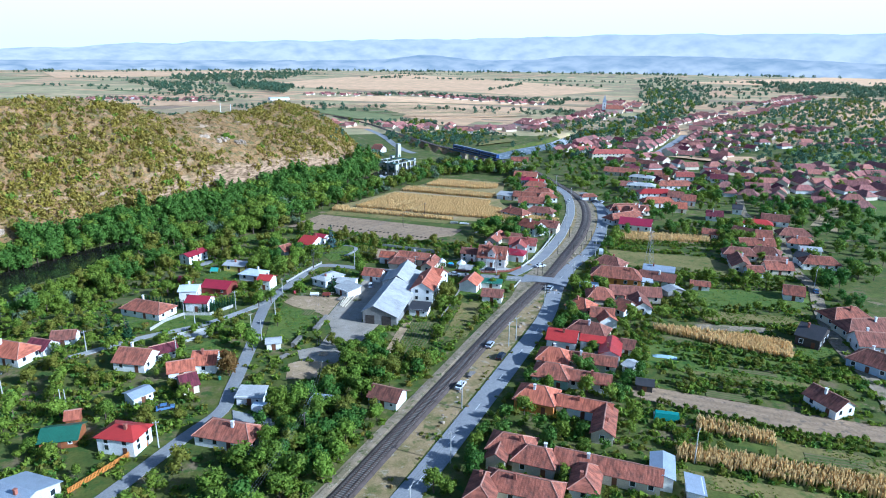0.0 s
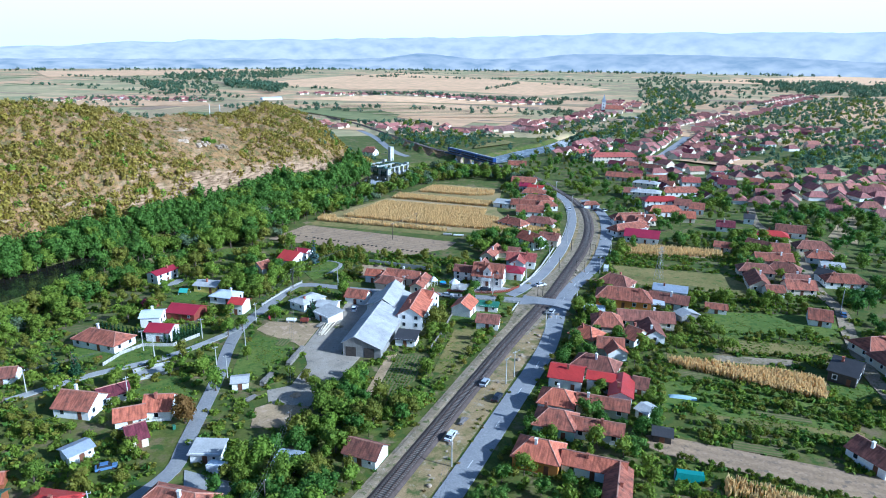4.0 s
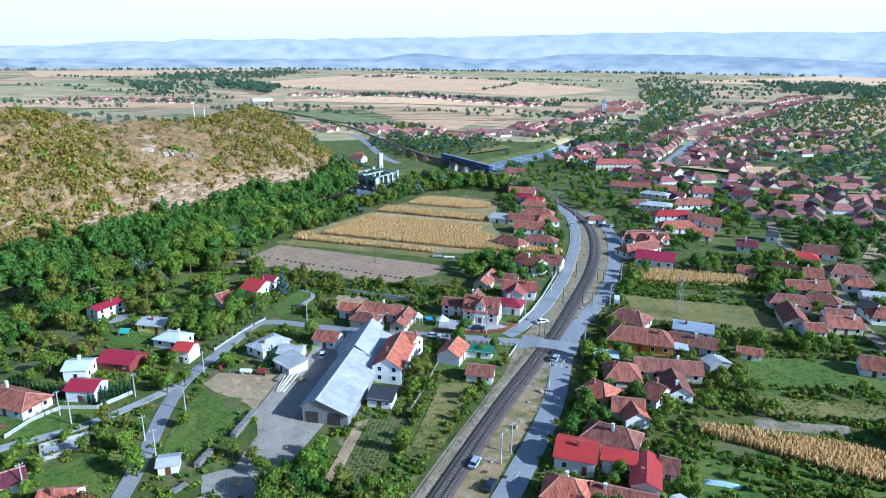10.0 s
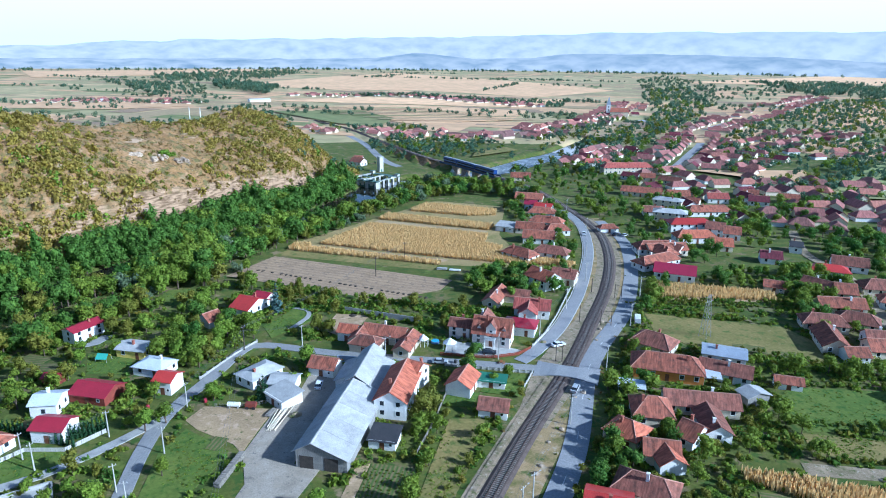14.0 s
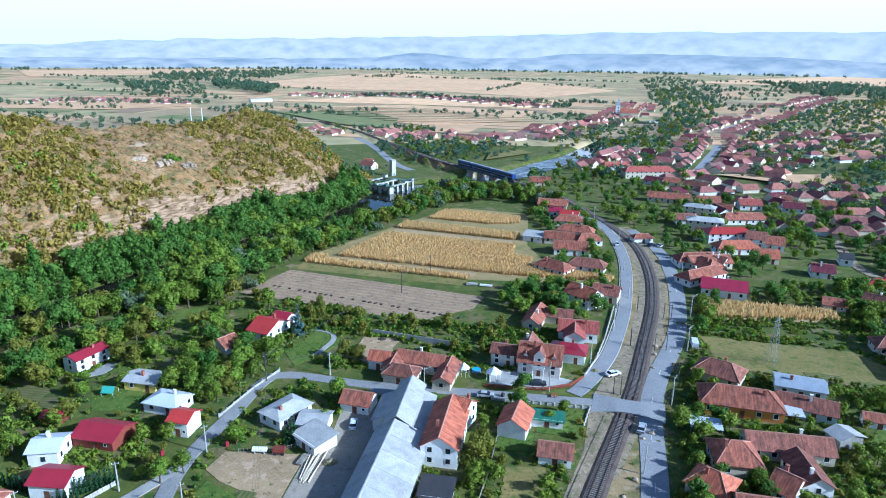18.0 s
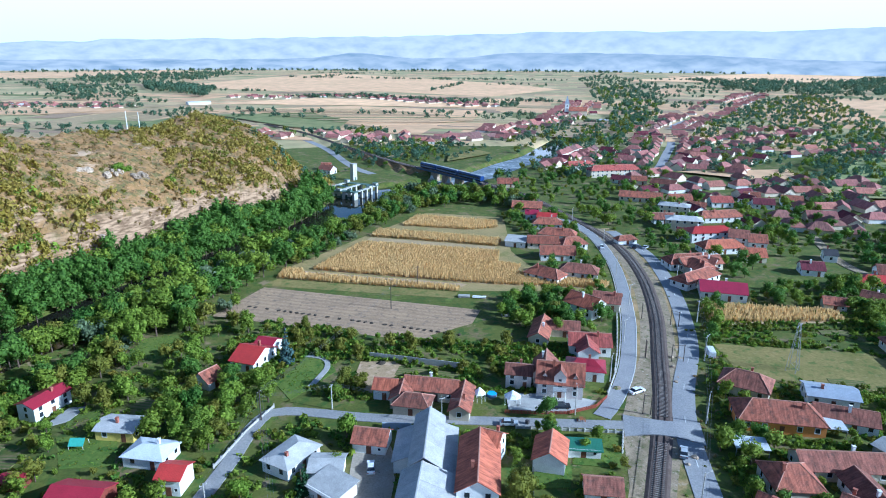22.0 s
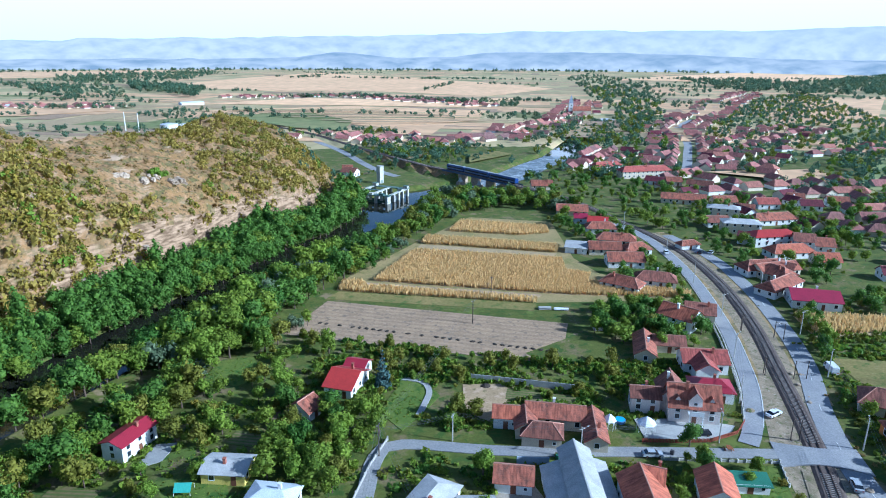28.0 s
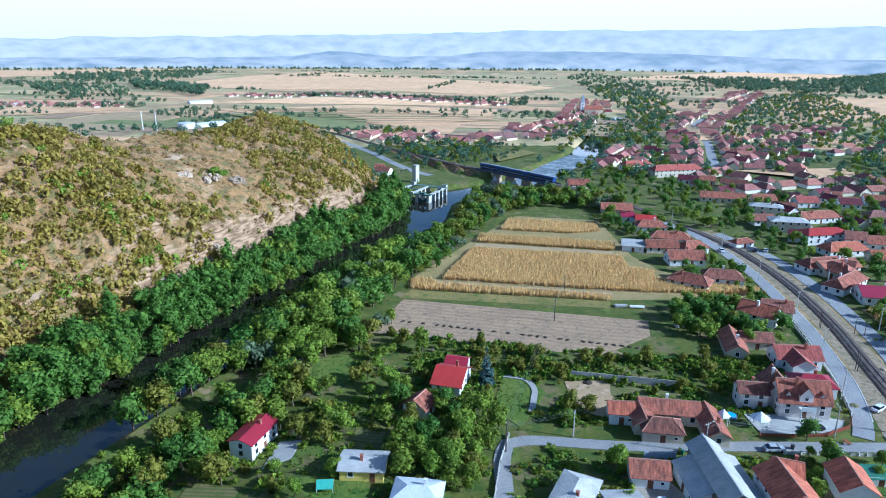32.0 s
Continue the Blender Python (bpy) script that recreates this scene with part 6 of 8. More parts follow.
def ridge(name, radius, knots, rough, seed, mat, label, depth=300):
    """A far range of hills, seen as a band round the view: knots are (bearing, degrees up)."""
    s = Shape()
    a0, a1 = knots[0][0], knots[-1][0]
    n = 300
    for i in range(n + 1):
        az = a0 + (a1 - a0) * i / n
        el = bend(az, *knots) + rough * noise.fractal(Vector((az * 0.35, seed, 0)), 0.9, 2.1, 5)
        h = 80 + radius * math.tan(radians(el))
        sx, sy = math.sin(radians(az)), math.cos(radians(az))
        for f, zz in ((1.0, -5.0), (1.02, h * 0.35), (1.05, h * 0.72), (1.08, h), (1.12, h * 0.6)):
            rr = radius * f + 40 * noise.noise(Vector((az * 1.3, f * 30, seed)))
            s.v.append((sx * rr, sy * rr, zz))
    for i in range(n):
        for j in range(4):
            k = i * 5 + j
            s.f.append((k, k + 5, k + 6, k + 1))
    ob = tagged(new(name, s.mesh(name, mat)), label, "hills", "", "structure")
    return ob


# Distance haze is painted into both ranges' glow, palest at the foot.
HAZE_FAR = backdrop_material("far_hills_painted_haze", (0.67, 0.64, 0.61), (0.53, 0.54, 0.545), 1.0, 0, 240, (0.43, 0.455, 0.48))
HAZE_NEAR = backdrop_material("wooded_hills_painted_haze", (0.56, 0.55, 0.53), (0.34, 0.375, 0.41), 1.0, 0, 100, (0.26, 0.315, 0.36))
ridge("backdrop_far_hills", 4350, [(-70, -0.2), (-30, -0.1), (-18, 0.0), (-9, 0.62), (1, 0.98), (11, 1.2), (20, 1.42), (26, 1.62), (30, 1.84), (38, 1.78), (45, 1.8), (51, 2.05), (57, 2.0), (80, 1.6)], 0.16, 3.3, HAZE_FAR, "long mountain range with blue haze painted in")
ridge("backdrop_near_hills", 3350, [(-70, -0.9), (-20, -0.75), (8, -0.6), (14, -0.05), (18, -0.5), (23, -0.35), (26, 0.02), (33, 0.06), (40, -0.05), (47, -0.35), (60, -0.4), (80, -0.5)], 0.10, 8.1, HAZE_NEAR, "lower wooded hills with blue haze painted in")
s = Shape()
NS = 96
for i in range(NS + 1):
    a = 2 * math.pi * i / NS
    for z in (-20, 200, 500, 900):
        s.v.append((4960 * math.sin(a), 4960 * math.cos(a), z))
for i in range(NS):
    for j in range(3):
        k = 4 * i + j
        s.f.append((k, k + 1, k + 5, k + 4))
# Added glowing ring that stands for the bright haze low in the sky.
SKYHAZE = backdrop_material("bright_sky_haze", (0.86, 0.90, 0.93), (0.98, 0.98, 0.98), 1.0, 150, 420)
tagged(new("backdrop_sky", s.mesh("backdrop_sky", SKYHAZE)), "bright white hazy sky above the horizon", "sky", "", "structure")

TAN = "wide tan harvested fields on the plain"
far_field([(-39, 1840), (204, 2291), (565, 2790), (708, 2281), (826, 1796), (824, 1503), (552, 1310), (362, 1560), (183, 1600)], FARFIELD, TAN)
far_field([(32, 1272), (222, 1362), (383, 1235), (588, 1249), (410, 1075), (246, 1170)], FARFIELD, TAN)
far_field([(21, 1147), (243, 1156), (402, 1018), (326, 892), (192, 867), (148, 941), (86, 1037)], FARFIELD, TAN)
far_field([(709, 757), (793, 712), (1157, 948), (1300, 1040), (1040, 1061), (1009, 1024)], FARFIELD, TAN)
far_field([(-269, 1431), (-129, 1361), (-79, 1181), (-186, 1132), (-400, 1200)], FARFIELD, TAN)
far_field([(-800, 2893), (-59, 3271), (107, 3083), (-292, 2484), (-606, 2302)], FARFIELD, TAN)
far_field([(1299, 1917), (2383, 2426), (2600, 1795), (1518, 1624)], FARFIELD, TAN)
far_field([(317, 511), (336, 480), (345, 446), (381, 456), (400, 490)], FARFIELD, "dry plot behind the village")
far_field([(179, 606), (230, 632), (226, 653), (193, 637)], MEADOW, "dry plot by the river")
far_field([(140, 645), (182, 676), (182, 666), (143, 636)], STUBBLE, "yellow plot beside the railway")
far_field([(105, 876), (145, 839), (180, 930), (156, 1055), (33, 1056)], FARGREEN, "green meadow on the plain")
far_field([(330, 410), (360, 432), (430, 470), (520, 520), (480, 430), (400, 380)], FARGREEN, "meadow behind the village")

# strips across the wide fields
for k in range(9):
    u = k / 9
    x0, y0 = 30 + u * 120, 1140 - u * 250
    far_field([(x0 + 20, y0), (x0 + 230, y0 - 60), (x0 + 232, y0 - 66), (x0 + 22, y0 - 7)], FARGREEN if k % 3 == 0 else STUBBLE, "narrow field strip")

# patchwork of strips over the rest of the plain
def patchwork():
    rnd = random.Random(9)
    V, F, idx = [], [], []
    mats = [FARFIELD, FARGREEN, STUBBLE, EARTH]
    for k in range(620):
        r = rnd.uniform(760, 3300)
        a = radians(rnd.uniform(-22, 62))
        x, y = math.sin(a) * r, math.cos(a) * r
        t = radians(rnd.choice((-32, -30, -35, 58)))
        L, W = rnd.uniform(60, 260), rnd.uniform(14, 60)
        c, s = math.cos(t), math.sin(t)
        z = 0.15 + 0.0006 * k
        o = len(V)
        for u, w in ((-1, -1), (1, -1), (1, 1), (-1, 1)):
            V.append((x + u * L * c / 2 - w * W * s / 2, y + u * L * s / 2 + w * W * c / 2, z))
        F.append((o, o + 1, o + 2, o + 3))
        idx.append(rnd.choice((0, 0, 0, 0, 1, 2, 2, 3)))
    me = bpy.data.meshes.new("field_patchwork")
    me.from_pydata(V, [], F)
    for m in mats:
        me.materials.append(m)
    me.polygons.foreach_set("material_index", idx)
    tagged(new("field_patchwork", me), "patchwork of tan and green field strips on the plain", "fields", "", "stuff")


patchwork()

# ---- far village ----
FAR_HOUSES, far_rnd = [], random.Random(5)


def along(line, offset, step, jitter=3.0, skip=0.1, lo=0.0, hi=1e9):
    """House places along both sides of a street."""
    no = sides(line)
    run, nxt = 0.0, 0.0
    for i in range(len(line) - 1):
        run += (line[i + 1] - line[i]).length
        if run < nxt or not lo < line[i].y < hi:
            continue
        nxt = run + step * far_rnd.uniform(0.8, 1.25)
        d = line[i + 1] - line[i]
        rot = math.degrees(math.atan2(d.y, d.x))
        for side in (1, -1):
            if far_rnd.random() < skip:
                continue
            q = line[i] + no[i] * side * (offset + far_rnd.uniform(-jitter, jitter) * 0.3)
            FAR_HOUSES.append((q.x, q.y, rot + far_rnd.choice((0, 0, 90)) + far_rnd.gauss(0, 4)))
            if far_rnd.random() < 0.6:
                q = q + no[i] * side * far_rnd.uniform(12, 20)
                FAR_HOUSES.append((q.x, q.y, rot + 90 + far_rnd.gauss(0, 8)))


along(MAIN_STREET, 12, 13, lo=500, hi=1250)
along(spline([(60, 830), (92, 812), (127, 782), (180, 745), (240, 720)], 6), 9, 13, lo=0)
along(spline([(170, 775), (240, 730), (300, 760), (345, 806), (410, 850), (475, 905), (560, 1015), (640, 1120)], 6), 10, 13, lo=0)
along(spline([(232, 565), (280, 598), (325, 634)], 6), 8, 9, skip=0.0)
along(spline([(95, 1433), (184, 1374), (308, 1366), (383, 1223), (453, 1075)], 8), 12, 20, lo=0)
along(spline([(-320, 1300), (-185, 1297), (-79, 1230)], 8), 14, 18, lo=0)
along(spline([(330, 560), (432, 604), (531, 650), (620, 690)], 6), 14, 15, lo=0)
along(spline([(340, 520), (450, 555), (537, 545), (640, 540)], 6), 14, 16, lo=0)
along(spline([(250, 445), (330, 440), (400, 410), (470, 400)], 6), 12, 13, lo=0)
along(spline([(262, 400), (320, 372), (390, 360)], 6), 12, 13, lo=0)
along(spline([(290, 335), (350, 390), (430, 420)], 6), 12, 15, lo=0)
FARROOF = {"tiler": tiles("far_tile_red", (0.32, 0.13, 0.11), (0.25, 0.11, 0.095), (0.285, 0.12, 0.10)), "tile": tiles("far_tile_brown", (0.28, 0.13, 0.10), (0.20, 0.10, 0.085), (0.24, 0.115, 0.095)), "tiled": tiles("far_tile_dark", (0.19, 0.10, 0.085), (0.14, 0.08, 0.07), (0.165, 0.09, 0.08)), "tileo": tiles("far_tile_orange", (0.38, 0.16, 0.11), (0.30, 0.13, 0.10), (0.34, 0.145, 0.105)), "purple": ROOF["purple"], "grey": ROOF["grey"]}
protos = []
for k, (L, W, kd, rf, wl) in enumerate(((13, 8, "gable", "tiler", "cream"), (11, 9, "hip", "tile", "cream"), (15, 8, "gable", "tiled", "cream"), (12, 9, "hip", "tileo", "white"), (10, 8, "gable", "purple", "cream"), (14, 9, "gable", "tiler", "cream"), (12, 8, "hip", "tiler", "white"), (11, 8, "gable", "tileo", "cream"))):
    protos.append((roof_shape(L, W, 2.7, W * 0.33, kd), wall_shape(L, W, 2.7, W * 0.33, kd), FARROOF[rf], WALL[wl], {"tiler": "red", "tile": "brown", "tiled": "dark brown", "tileo": "orange", "purple": "plum", "grey": "grey"}[rf], wl, L, W))
meshes = [(p[1].mesh("far_wall", p[3]), p[0].mesh("far_roof", p[2])) for p in protos]
FAR_HOUSES.sort(key=lambda h: h[0] ** 2 + h[1] ** 2)
kept = []
for h in FAR_HOUSES:
    if near_line(h[0], h[1], RIVER)[0] > 20 and free(h[0], h[1], 3.5) and all(abs(h[0] - b[0]) + abs(h[1] - b[1]) > 10 for b in BUILT):
        kept.append(h)
        BUILT.append((h[0], h[1], h[2], 12, 8))
rest = {}
for i, (x, y, rot) in enumerate(kept):
    k = far_rnd.choice((0, 0, 1, 1, 2, 3, 4, 5, 5, 6, 6, 7))
    if i < 140:
        p = protos[k]
        ob = empty("house", pose(x, y, 0, 0, 0, rot), f"small {p[5]} walled village house with {p[4]} roof", "house", "houses of the far village")
        part("wall", meshes[k][0], None, ob)
        part("roof", meshes[k][1], None, ob)
    else:
        for which, mat in ((1, protos[k][3]), (0, protos[k][2])):
            sh = rest.setdefault(mat, Shape())
            src = protos[k][which]
            c, sn = math.cos(radians(rot)), math.sin(radians(rot))
            o = len(sh.v)
            sh.v += [(x + a * c - b * sn, y + a * sn + b * c, z) for a, b, z in src.v]
            sh.f += [tuple(q + o for q in f) for f in src.f]
allv = Shape()
mats, idx = [], []
for mat, sh in rest.items():
    o = len(allv.v)
    allv.v += sh.v
    allv.f += [tuple(q + o for q in f) for f in sh.f]
    idx += [len(mats)] * len(sh.f)
    mats.append(mat)
me = allv.mesh("far_village", mats[0])
for m in mats[1:]:
    me.materials.append(m)
me.polygons.foreach_set("material_index", idx)
tagged(new("far_village", me), "distant red-roofed houses of the village", "houses", "", "stuff")


# ---- far woods ----
def far_woods(name, areas, seed, label):
    """Rough rounded crowns, joined, over polygons: (points, count, size, kinds)."""
    rnd = random.Random(seed)
    g = Planting()
    for pts, count, sizes, kinds in areas:
        xs, ys = [p[0] for p in pts], [p[1] for p in pts]
        done = tries = 0
        while done < count and tries < count * 20:
            tries += 1
            x, y = rnd.uniform(min(xs), max(xs)), rnd.uniform(min(ys), max(ys))
            if not inside(x, y, pts) or (x < 300 and near_line(x, y, RIVER)[0] < 15) or (y < 1300 and not free(x, y, 1.5)):
                continue
            h = rnd.uniform(*sizes)
            g.add(FARPROTO[rnd.randrange(4)], LEAF[rnd.choice(kinds)], x, y, land(x, y), rnd.uniform(0, 6.28), h, h)
            done += 1
    g.build(name, label, "woods")


FARPROTO = []
for k in range(4):
    r = random.Random(k)
    FARPROTO.append(crown_data([(r.gauss(0, .9), r.gauss(0, .9), r.uniform(2.0, 4.4), r.uniform(1.3, 2.0), 1.0) for i in range(4)], 58, 0.85, 300 + k, False, 0.6, 1, True))
# far tree colours: hazy leaves, and silver farther out, carry painted distance haze
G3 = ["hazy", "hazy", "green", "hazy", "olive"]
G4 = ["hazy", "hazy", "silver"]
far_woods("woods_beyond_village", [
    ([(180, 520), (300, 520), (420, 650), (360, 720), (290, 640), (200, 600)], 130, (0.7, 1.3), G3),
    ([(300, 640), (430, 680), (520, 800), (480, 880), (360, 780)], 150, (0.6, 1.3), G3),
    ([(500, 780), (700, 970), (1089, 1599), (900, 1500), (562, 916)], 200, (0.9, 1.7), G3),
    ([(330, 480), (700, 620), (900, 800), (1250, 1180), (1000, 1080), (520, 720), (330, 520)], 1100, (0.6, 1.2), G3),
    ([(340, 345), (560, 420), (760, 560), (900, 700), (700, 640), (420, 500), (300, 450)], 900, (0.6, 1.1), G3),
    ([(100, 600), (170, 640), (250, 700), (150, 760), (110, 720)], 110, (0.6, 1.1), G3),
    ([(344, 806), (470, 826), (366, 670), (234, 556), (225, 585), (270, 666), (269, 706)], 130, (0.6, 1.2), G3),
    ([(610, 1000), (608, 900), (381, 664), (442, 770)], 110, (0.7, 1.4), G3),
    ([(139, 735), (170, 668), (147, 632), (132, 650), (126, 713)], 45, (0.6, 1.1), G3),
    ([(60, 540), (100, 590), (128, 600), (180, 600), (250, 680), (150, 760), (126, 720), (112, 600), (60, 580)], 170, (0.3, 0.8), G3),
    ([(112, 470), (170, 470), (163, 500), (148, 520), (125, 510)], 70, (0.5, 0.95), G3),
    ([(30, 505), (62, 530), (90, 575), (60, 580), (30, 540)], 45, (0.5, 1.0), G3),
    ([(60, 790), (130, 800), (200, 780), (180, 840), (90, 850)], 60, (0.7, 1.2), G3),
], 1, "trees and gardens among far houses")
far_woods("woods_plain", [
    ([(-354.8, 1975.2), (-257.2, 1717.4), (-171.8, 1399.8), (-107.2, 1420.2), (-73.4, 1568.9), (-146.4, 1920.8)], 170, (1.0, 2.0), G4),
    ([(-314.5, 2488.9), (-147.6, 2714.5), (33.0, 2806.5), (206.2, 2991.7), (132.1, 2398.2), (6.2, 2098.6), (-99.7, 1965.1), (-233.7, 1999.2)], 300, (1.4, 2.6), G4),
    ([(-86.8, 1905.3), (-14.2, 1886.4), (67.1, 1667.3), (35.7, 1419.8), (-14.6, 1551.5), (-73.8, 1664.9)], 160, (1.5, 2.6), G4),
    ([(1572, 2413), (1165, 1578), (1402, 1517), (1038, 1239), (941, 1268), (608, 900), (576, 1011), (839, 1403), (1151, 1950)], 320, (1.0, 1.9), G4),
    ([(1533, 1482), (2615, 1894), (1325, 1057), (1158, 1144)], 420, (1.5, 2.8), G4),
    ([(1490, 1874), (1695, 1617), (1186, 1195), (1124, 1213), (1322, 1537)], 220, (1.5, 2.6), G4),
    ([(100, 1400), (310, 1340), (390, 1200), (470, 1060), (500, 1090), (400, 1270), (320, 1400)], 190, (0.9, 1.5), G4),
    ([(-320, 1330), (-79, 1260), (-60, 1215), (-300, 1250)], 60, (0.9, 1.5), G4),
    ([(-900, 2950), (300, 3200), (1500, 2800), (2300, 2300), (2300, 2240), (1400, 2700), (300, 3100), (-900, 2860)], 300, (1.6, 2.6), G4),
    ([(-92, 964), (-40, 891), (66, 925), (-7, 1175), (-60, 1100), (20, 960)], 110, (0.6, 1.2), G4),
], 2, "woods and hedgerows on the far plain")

hr2 = random.Random(41)
rows = []
for k in range(46):
    r, a = hr2.uniform(900, 3000), radians(hr2.uniform(-20, 60))
    x, y, t = math.sin(a) * r, math.cos(a) * r, radians(hr2.choice((-33, -30, 57, -36, -28)))
    le, wi = hr2.uniform(70, 260), hr2.uniform(4, 16)
    ux, uy = math.cos(t) * le, math.sin(t) * le
    nx, ny = -math.sin(t) * wi, math.cos(t) * wi
    rows.append(([(x - ux - nx, y - uy - ny), (x + ux - nx, y + uy - ny), (x + ux + nx, y + uy + ny), (x - ux + nx, y - uy + ny)], int(le / 5), (0.7, 1.5), G4))
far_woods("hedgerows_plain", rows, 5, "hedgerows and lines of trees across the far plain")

# pale sheds, a tank and two masts beyond the hill
for x, y, L, W, rot in ((18, 1264, 36, 11, 22), (3, 934, 34, 9, 30), (-230, 1290, 24, 10, 10)):
    ob = empty("farm_shed", pose(x, y, 0, 0, 0, rot), "long white farm shed on the plain", "shed", "farm sheds on the plain")
    part("wall", wall_shape(L, W, 3.6, 1.6, "gable"), WALL["white"], ob)
    part("roof", roof_shape(L, W, 3.6, 1.6, "gable"), ROOF["white"], ob)
ob = empty("storage_tank", pose(-22, 921, 0), "round white storage tank behind the hill", "tank")
part("shell", Shape().tube((0, 0, 0), (0, 0, 6), 9, 9, 24), WALL["white"], ob)
part("tank_roof", Shape().tube((0, 0, 6), (0, 0, 7.2), 9.1, 1.5, 24), ROOF["white"], ob)
for x, y in ((-64, 926), (-51, 911)):
    ob = empty("mast", pose(x, y, 0), "slender white steel mast", "mast", "masts behind the hill")
    part("pole", Shape().tube((0, 0, 0), (0, 0, 19), 0.55, 0.35, 8), WALL["white"], ob)


# ---- the gabled guest house ----
def gabled_house():
    x, y, rot, L, W, eave = 74.1, 266.6, -32, 11.2, 7.4, 4.3
    ob = house(x, y, rot, L, W, eave, "gable", "tile", "pink", rise=3.9)
    ob["label"] = "pale pink two-storey guest house with dormers and columned porch"
    for dx, w, h in ((-3.7, 1.2, 1.5), (3.7, 1.2, 1.5), (0, 2.9, 3.0)):
        d = Shape()
        zb = eave + 0.5
        yb = -W / 2 + (0.9 if w < 2 else 0.0)
        d.box(dx - w / 2, yb, zb - 0.6, dx + w / 2, yb + 2.2, zb + h * 0.4)
        k = len(d.v)
        z = zb + h * 0.4
        d.v += [(dx - w / 2, yb, z), (dx + w / 2, yb, z), (dx, yb, zb + h), (dx - w / 2, yb + 2.2, z), (dx + w / 2, yb + 2.2, z), (dx, yb + 2.2, zb + h)]
        d.f += [(k, k + 1, k + 2), (k + 3, k + 5, k + 4), (k, k + 2, k + 5, k + 3), (k + 1, k + 4, k + 5, k + 2)]
        dm = part("dormer", d, WALL["pink"], ob, "small gabled dormer")
        r = Shape()
        r.solid([(dx - w / 2 - 0.2, yb - 0.25, z - 0.1), (dx, yb - 0.25, zb + h + 0.1), (dx, yb + 3.2, zb + h + 0.1), (dx - w / 2 - 0.2, yb + 2.4, z - 0.1)], 0.1)
        r.solid([(dx, yb - 0.25, zb + h + 0.1), (dx + w / 2 + 0.2, yb - 0.25, z - 0.1), (dx + w / 2 + 0.2, yb + 2.4, z - 0.1), (dx, yb + 3.2, zb + h + 0.1)], 0.1)
        part("dormer_roof", r, ROOF["tiled"], dm)
        window(dm, dx, yb, zb - 0.25, min(0.9, w * 0.5), 0.8, 0)
    p = Shape().box(-1.6, -W / 2 - 2.0, 2.9, 1.6, -W / 2, 3.15)
    part("porch_slab", p, FRAME, ob, "white balcony slab over the entrance")
    for sx in (-1.4, 1.4):
        part("column", Shape().tube((sx, -W / 2 - 1.8, 0), (sx, -W / 2 - 1.8, 2.9), 0.14, 0.12, 10), FRAME, ob, "white round column")
    part("balustrade", Shape().box(-1.6, -W / 2 - 2.0, 3.15, 1.6, -W / 2 - 1.9, 4.0), FRAME, ob)
    part("steps", Shape().box(-1.3, -W / 2 - 2.6, 0, 1.3, -W / 2 - 1.9, 0.35), CONCRETE, ob)
    part("solar_panel", Shape().solid([(-L / 2 - 5.6, 1.1, 5.05), (-L / 2 - 3.9, 1.1, 5.05), (-L / 2 - 3.9, 2.3, 5.8), (-L / 2 - 5.6, 2.3, 5.8)], 0.08), material("solar_glass", (0.02, 0.06, 0.16), (0.02, 0.05, 0.12), 1, 4, 0.15, 0), ob, "blue solar panel")


gabled_house()

# ---- sleepers ----
sl = Shape().box(-0.13, -1.25, 0, 0.13, 1.25, 0.16).mesh("sleeper", SLEEPER)
run, nxt, made = 0.0, 0.0, 0
joined = Shape()
for i in range(len(RAIL) - 1):
    a, b = RAIL[i], RAIL[i + 1]
    seg = (b - a).length
    ang = math.atan2(b.y - a.y, b.x - a.x)
    while nxt < run + seg:
        p = a.lerp(b, (nxt - run) / seg)
        nxt += 0.65
        if p.y < 100 or p.y > 640 or 238.5 < p.y < 247:
            continue
        z = 0.30 + rail_height(p.y)
        if 112 < p.y < 268 and made < 300:
            made += 1
            o = part("sleeper", sl, None, railway)
            o.matrix_local = Matrix.Translation((p.x, p.y, z)) @ Matrix.Rotation(ang, 4, "Z")
        else:
            k = len(joined.v)
            box = Shape().box(-0.13, -1.25, 0, 0.13, 1.25, 0.16)
            c, s = math.cos(ang), math.sin(ang)
            joined.v += [(p.x + u * c - w * s, p.y + u * s + w * c, z + h) for u, w, h in box.v]
            joined.f += [tuple(q + k for q in f) for f in box.f]
    run += seg
tagged(part("sleeper_run", joined, SLEEPER, railway), kind="stuff")
cr = Shape()
ca, cb = Vector((79.6, 247.6, 0)), Vector((94.0, 238.2, 0))
cn = Vector((-(cb - ca).y, (cb - ca).x, 0)).normalized()
for k in range(13):
    u = k / 12
    p = ca.lerp(cb, u)
    z = 0.19 + 0.41 * smooth(0.0, 0.34, u) * (1 - smooth(0.62, 1.0, u))
    half = 3.1 + 1.6 * (abs(u - 0.5) * 2) ** 2
    for f, zz in ((1, z - 0.3), (1, z), (-1, z), (-1, z - 0.3)):
        cr.v.append((*(p + cn * half * f).xy, zz))
for k in range(12):
    for m in range(3):
        cr.f.append((4 * k + m, 4 * k + m + 1, 4 * k + m + 5, 4 * k + m + 4))
ground_thing("crossing_panel", cr, ASPHALT, "asphalt level crossing over the rails", "crossing")

